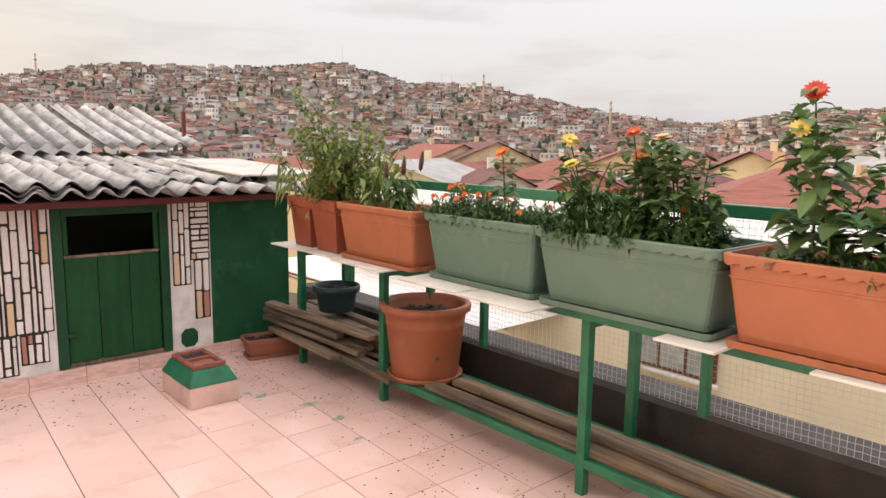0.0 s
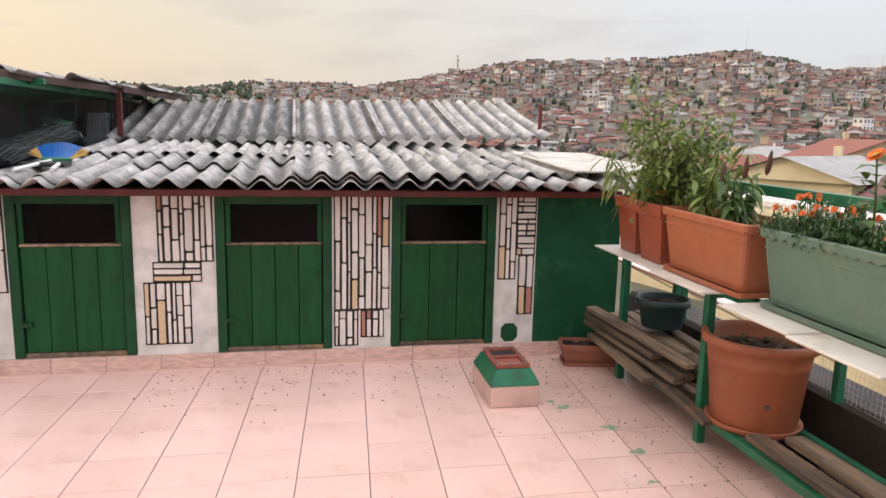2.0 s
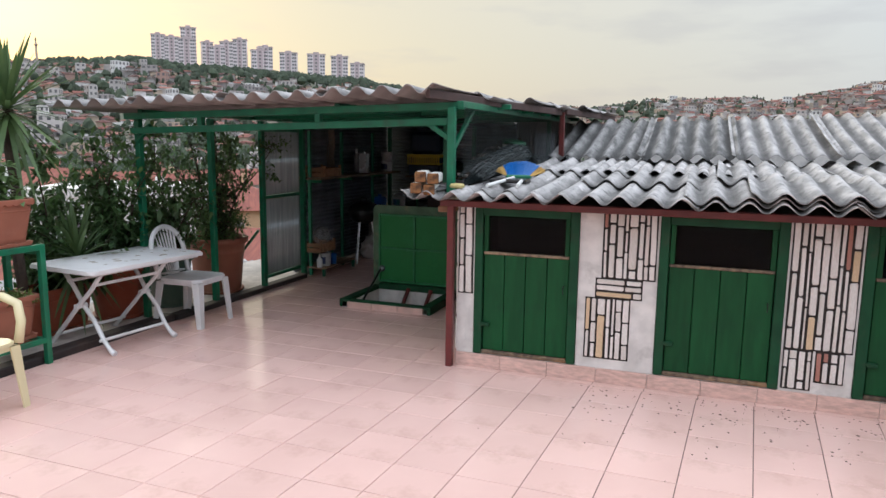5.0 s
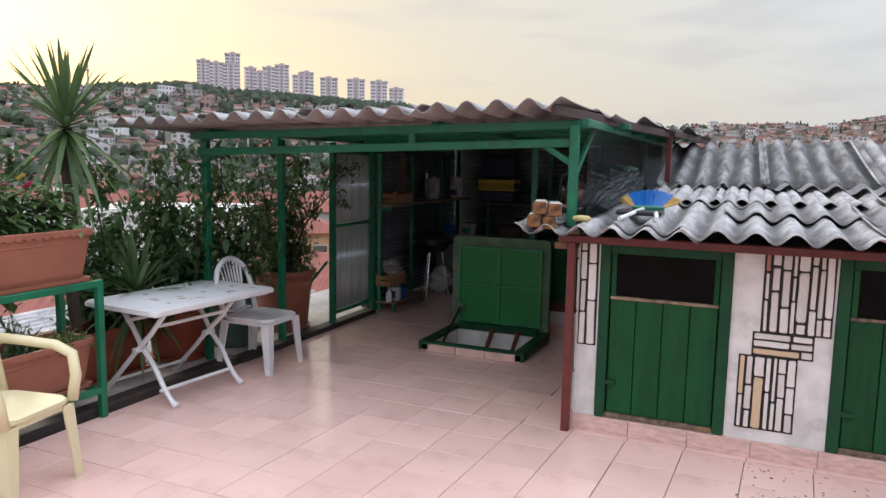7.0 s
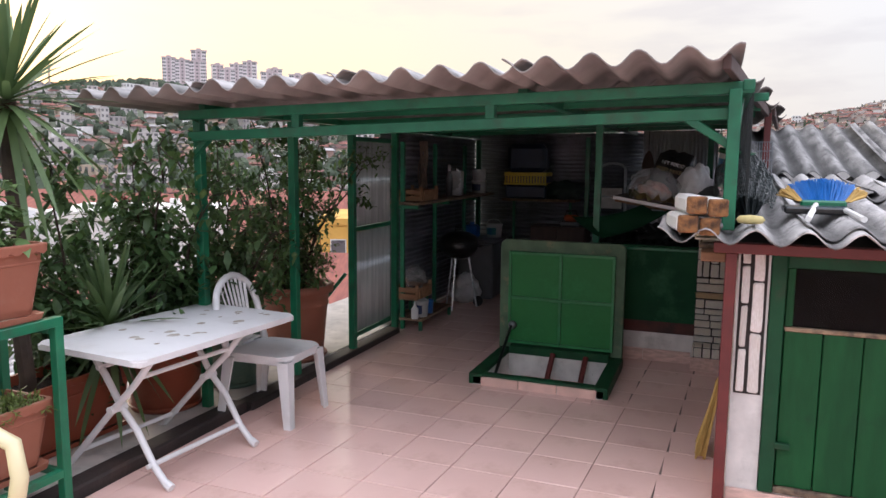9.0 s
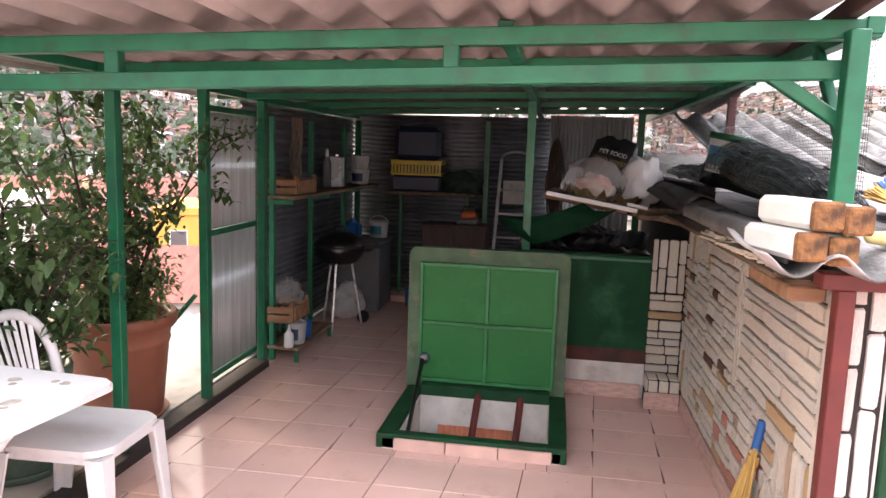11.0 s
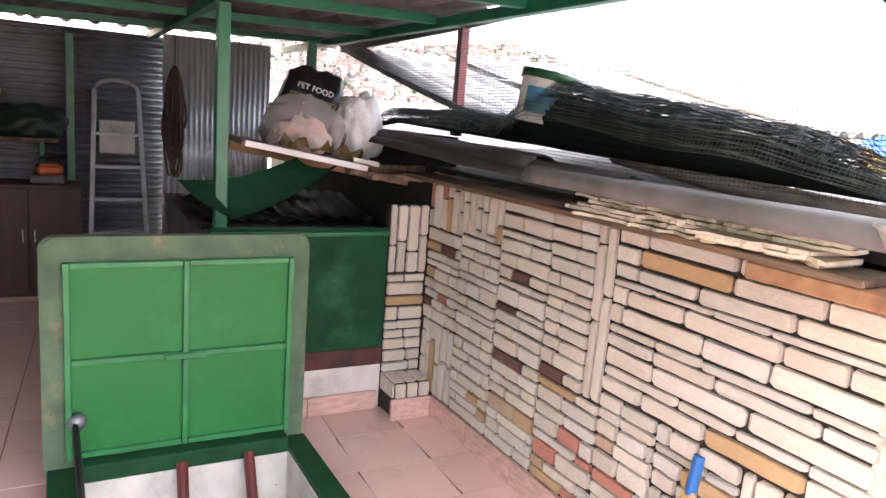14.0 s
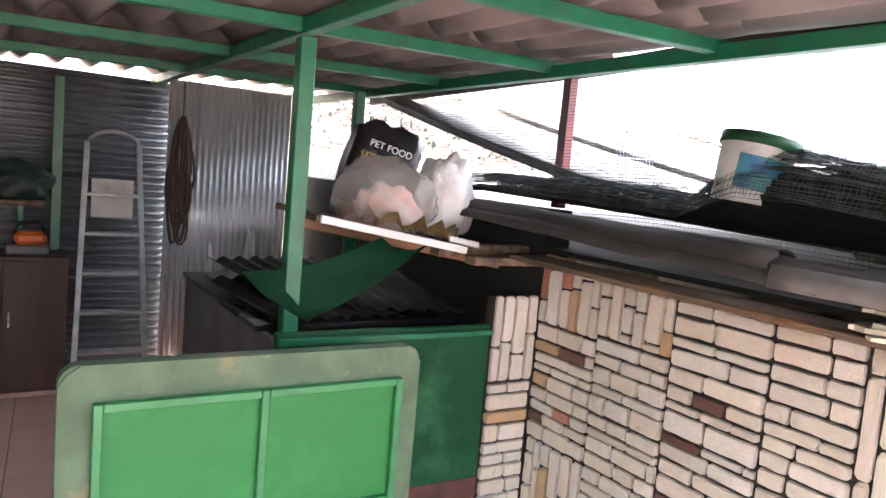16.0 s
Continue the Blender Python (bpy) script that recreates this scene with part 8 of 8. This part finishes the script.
HOUSES = (
    (30, 92, -5.0, 15, 9, 40, "white", M_RED, "gable", 2.4), (35, 70, -5.2, 12, 9, 20, "cream", M_RED, "gable", 2.2), (40, 95, -5.5, 14, 10, 60, "cream", M_GRR, "hip", 1.8),
    (43, 58, -5.6, 13, 9, 30, "cream", M_GRR, "gable", 1.6), (47, 80, -5.4, 16, 10, 10, "white", M_RED, "gable", 2.4), (50, 52, -5.0, 9, 8, 55, "white", M_DKR, "gable", 2.2),
    (54, 70, -4.5, 12, 9, 35, "white", M_RED, "hip", 2.0), (58, 48, -5.0, 13, 9, 40, "salmon", M_RED, "gable", 2.2), (63, 66, -3.0, 12, 9, 20, "white", M_DKR, "hip", 2.2),
    (66, 44, -4.6, 12, 9, 65, "salmon", M_DKR, "hip", 2.2), (70, 62, -2.6, 13, 10, 15, "cream", M_RED, "gable", 2.6), (74, 38, -4.2, 10, 9, 30, "peach", M_RED, "hip", 2.0),
    (78, 55, -2.4, 12, 9, 50, "peach", M_RED, "gable", 2.4), (46, 125, -5.5, 18, 10, 75, "peach", M_RED, "gable", 2.4), (37, 135, -6.0, 15, 9, 15, "white", M_RED, "hip", 2.2),
    (52, 130, -5.0, 16, 11, 35, "cream", M_DKR, "hip", 2.2), (60, 118, -4.5, 15, 10, 70, "peach", M_GRR, "gable", 2.0), (68, 110, -4.0, 14, 10, 25, "white", M_RED, "gable", 2.2),
    (25, 120, -6.0, 16, 10, 35, "white", M_RED, "gable", 2.3), (18, 105, -6.5, 14, 10, 10, "salmon", M_DKR, "hip", 2.2), (84, 48, -3.5, 12, 9, 20, "cream", M_RED, "hip", 2.2),
    (-27, 55, -3.4, 10, 10, 20, "ochre", M_GRR, "flat", 0.3), (-34, 40, -6.0, 16, 10, 15, "white", M_RED, "gable", 2.0), (-40, 62, -4.5, 14, 10, 40, "peach", M_RED, "hip", 2.2),
    (-47, 45, -2.0, 9, 8, 30, "white", M_GRR, "flat", 0.3), (-53, 70, -3.5, 14, 10, 10, "salmon", M_RED, "gable", 2.2), (-58, 50, -3.0, 13, 10, 55, "white", M_GRR, "hip", 1.8),
    (-31, 95, -5.0, 15, 10, 35, "grey", M_RED, "hip", 2.2), (-38, 110, -5.5, 16, 10, 60, "white", M_RED, "gable", 2.2), (-22, 80, -6.0, 15, 10, 45, "cream", M_DKR, "hip", 2.2),
    (-44, 90, -5.0, 14, 9, 5, "cream", M_RED, "gable", 2.2), (-30, 26, -7.0, 13, 9, 25, "grey", M_RED, "gable", 1.8), (-62, 34, -5.0, 14, 10, 35, "cream", M_RED, "hip", 2.0),
)
WORD = {"cream": "cream", "white": "white", "ochre": "ochre yellow", "salmon": "salmon pink", "grey": "grey", "peach": "peach"}
for az, r, top, w, d, rz, wl, rm, rf, rh in HOUSES:
    if az > 28:
        top = 1.5 - r * (0.075 if r < 56 else crn.uniform(0.034, 0.058))
    rn_ = "red-brown tiled" if rm is M_RED else "maroon tiled" if rm is M_DKR else "grey sheet"
    near_house(az, r, top, w, d, rz, wl, rm, rf, rh, "%s rendered house with a %s %s roof" % (WORD[wl], rn_, rf))

for k in range(16):
    az, r = 33 + 3.3 * k + crn.uniform(-1, 1), crn.uniform(85, 190)
    wl, rm, rf = crn.choice(("cream", "white", "white", "peach", "cream")), crn.choice((M_RED, M_RED, M_DKR, M_GRR)), crn.choice(("gable", "hip"))
    rn_ = "red-brown tiled" if rm is M_RED else "maroon tiled" if rm is M_DKR else "grey sheet"
    near_house(az, r, 1.5 - r * crn.uniform(0.022, 0.04), crn.uniform(11, 18), crn.uniform(9, 12), crn.uniform(0, 90), wl, rm, rf, 2.4, "%s rendered house with a %s %s roof" % (WORD[wl], rn_, rf))

# neighbour across the side lane
M_FACADE = material("pale_cream_render", (0.80, 0.72, 0.56), (0.74, 0.66, 0.51), rough=0.9, scale=0.6, fine=8, bump=0.2, stain=(0.5, 0.44, 0.34), stain_amt=0.35, stain_scale=0.5)
M_CURT = material("curtained_glass", (0.40, 0.42, 0.44), (0.22, 0.24, 0.26), rough=0.15, scale=4, bump=0)
nb = thing("neighbour_house", (10.0, -1.0, GROUND), "cream rendered neighbouring house with brown framed windows", "house")
part("wall", box(-0.8, 1.2, -9.0, 8.0, 0, 0.45 - GROUND), M_FACADE, nb)
part("coping", box(-0.95, 1.3, -9.1, 8.1, 0.452 - GROUND, 0.56 - GROUND, 0.02), M_PLASTER, nb)
for y in (-6.1, -2.7, 0.7, 4.1):
    wn = part("window", box(-0.86, -0.801, y - 0.57, y + 0.57, -1.22 - GROUND, -0.64 - GROUND, 0.01), M_FRAMEB, nb, "brown framed window")
    for k in (-0.53, -0.16, 0.21):
        g = mesh_ob("pane", box(-0.875, -0.861, y + k, y + k + 0.32, -1.17 - GROUND, -0.69 - GROUND), M_CURT)
        g.parent = wn
    s_ = mesh_ob("sill", box(-0.95, -0.861, y - 0.62, y + 0.62, -1.27 - GROUND, -1.221 - GROUND, 0.01), M_PLASTER)
    s_.parent = wn
for z in (-2.4, -3.1):
    part("pipe", tube([(-0.86, -9, z - GROUND), (-0.86, 8, z - GROUND)], 0.03, 6), M_GALV, nb)

# white awning on the neighbour's wall
aw = thing("awning", (9.19, 4.7, -0.80), "white corrugated awning on the neighbouring house wall", "awning")
sh = part("sheet", moved(corrugated(6.6, 1.45, 0.10, 0.012, 0.004, 6, 2), pose(0, 3.3, 0, 0, 0, -90) @ pose(0, -1.45, -0.03, 1.0, 0, 0)), M_WHITE_PL, aw, "", True)
part("edge_bar", bar((-1.42, -3.3, -0.06), (-1.42, 3.3, -0.06), 0.04), M_FRAMEB, aw)
for y in (-3.1, -1.0, 1.1, 3.1):
    part("bracket", bar((-1.40, y, -0.08), (-0.02, y, -0.75), 0.035), M_FRAME, aw)

# own building below the terrace
setting("house_body", box(-3.7, 4.62, -8.0, 5.2, GROUND - 1, -0.32), HM["cream"], "cream rendered building under the terrace")
setting("wall_behind", box(-2.62, 4.3, -8.12, -8.0, 0.0, 2.4), M_PLASTER, "plastered stairhead wall closing the terrace")

# ---- scattered dirt on the floor ----
M_DIRT = material("dry_droppings", (0.07, 0.045, 0.03), (0.03, 0.022, 0.016), rough=0.95, scale=40, island=True, vary=0.3)
drn = random.Random(91)
dirt = Soup()


def crumb(x, y, s):
    n = 5
    vs = [(x + s * drn.uniform(0.5, 1.2) * math.cos(2 * math.pi * k / n), y + s * drn.uniform(0.5, 1.2) * math.sin(2 * math.pi * k / n), 0.0005) for k in range(n)]
    vs.append((x, y, s * 0.5))
    dirt.add(vs, [(k, (k + 1) % n, n) for k in range(n)])


for _ in range(330):
    crumb(drn.uniform(0.9, 3.7), -abs(drn.gauss(0.15, 0.35)) - 0.05, drn.uniform(0.003, 0.010))
for _ in range(520):
    crumb(drn.gauss(3.7, 0.28), drn.uniform(-4.0, -0.2), drn.uniform(0.002, 0.008))
for _ in range(220):
    crumb(drn.uniform(-2.4, 3.6), drn.uniform(-3.6, 3.8), drn.uniform(0.002, 0.005))
tagged(dirt.make("floor_crumbs", [M_DIRT]), "dry crumbs and droppings scattered on the tiles", "dirt", kind="stuff")
M_GPAINT = material("worn_green_paint", (0.10, 0.26, 0.14), (0.30, 0.30, 0.22), rough=0.8, scale=30)
for x, y, s in ((3.35, -0.95, 0.055), (3.50, -1.25, 0.06), (3.52, -1.55, 0.05), (3.45, -1.85, 0.035), (3.30, -0.86, 0.03)):
    n = 14
    bm = bmesh.new()
    vs = [bm.verts.new((x + s * drn.uniform(0.4, 1.3) * math.cos(2 * math.pi * k / n), y + 0.6 * s * drn.uniform(0.4, 1.3) * math.sin(2 * math.pi * k / n), 0.0012)) for k in range(n)]
    bm.faces.new(vs)
    setting("paint_mark", bm, M_GPAINT, "worn green paint mark on the tiles")

# ---- floor tiles ----
LEAN = 0.054                     # the joints run a little askew to the shed


def joint_x(k):
    return 0.956 + (0.327 if k > 0 else 0.3138) * k


def joint_y(k):
    return -0.07 + (0.296 if k > 0 else 0.3035) * k


def tile_shape(w, d):
    bm = box(-0.5, 0.5, -0.5, 0.5, -0.5, 0.5)
    bmesh.ops.transform(bm, matrix=Matrix.Diagonal((w - 0.0042, d - 0.0050, 0.010, 1)), verts=bm.verts)
    top_e = [e for e in bm.edges if all(v.co.z > 0 for v in e.verts)]
    bmesh.ops.bevel(bm, geom=top_e, offset=0.0015, segments=1, affect="EDGES")
    for v in bm.verts:
        v.co.x += LEAN * v.co.y
    me = bpy.data.meshes.new("tile")
    bm.to_mesh(me)
    bm.free()
    me.materials.append(M_TILE)
    return me


tile_me = {(a, b): tile_shape(0.327 if a else 0.3138, 0.296 if b else 0.3035) for a in (True, False) for b in (True, False)}
rest = bmesh.new()


def add_tile(x0, x1, y0, y1, z):
    """One tile of the joined rest, short of its joints."""
    return add_box(rest, x0 + 0.0021, x1 - 0.0021, y0 + 0.0025, y1 - 0.0025, -0.0058, z)


count = 0
for i in range(-12, 11):
    for j in range(-26, 17):
        xa, xb, y0, y1 = joint_x(i), joint_x(i + 1), joint_y(j), joint_y(j + 1)
        cy = (y0 + y1) / 2
        off = LEAN * cy
        x0, x1 = xa + off, xb + off
        cx = (x0 + x1) / 2
        if x1 < FX0 + 0.03 or x0 > 4.27 or y1 < -7.97 or y0 > 4.9:
            continue
        in_shed = y1 > 0.02 and x1 > 0.01
        hatch_cut = abs(cx - (HX0 + HX1) / 2) < 0.56 and abs(cy - (HY0 + HY1) / 2) < 0.50
        edge = x0 < FX0 or x1 > 4.3 or y0 < -8 or y1 > 4.94
        if in_shed or hatch_cut or edge:
            cuts = [(max(x0, FX0), min(x1, 4.3), max(y0, -8.0), min(y1, 4.94))]
            if in_shed:
                ax, bx, ay, by = cuts[0]
                cuts = [(ax, bx, ay, min(by, 0.0)), (ax, min(bx, 0.0), max(ay, 0.0), by)]
            if hatch_cut:
                cuts = [q for ax, bx, ay, by in cuts for q in ((ax, min(bx, HX0), ay, by), (max(ax, HX1), bx, ay, by), (max(ax, HX0), min(bx, HX1), ay, min(by, HY0)), (max(ax, HX0), min(bx, HX1), max(ay, HY1), by))]
            for ax, bx, ay, by in cuts:
                if bx - ax > 0.012 and by - ay > 0.012:
                    add_tile(ax, bx, ay, by, 0.0)
            continue
        dz = drn.uniform(-0.0006, 0.0006)
        if -3.4 < cy < 3.0 and cx < 3.75 and count < 300:
            ob = new("tile", tile_me[(i >= 0, j >= 0)])
            ob.parent = floor
            ob.matrix_basis = pose(cx, cy, -0.005 + dz, drn.uniform(-0.06, 0.06), drn.uniform(-0.06, 0.06), drn.choice((0, 180)))
            count += 1
        else:
            for v in add_tile(x0, x1, y0, y1, dz):
                v.co.x += LEAN * (v.co.y - cy)
M_TILE2 = material("pink_glazed_tile_rest", (0.75, 0.515, 0.45), (0.69, 0.465, 0.405), rough=0.20, scale=1.6, fine=25, bump=0.05, depth=0.002,
                   stain=(0.45, 0.30, 0.22), stain_amt=0.25, stain_scale=2.2, vary=0.05, island=True)
ob = mesh_ob("tiles", rest, M_TILE2)
ob.parent = floor
tagged(ob, "pink glazed floor tiles", kind="stuff")
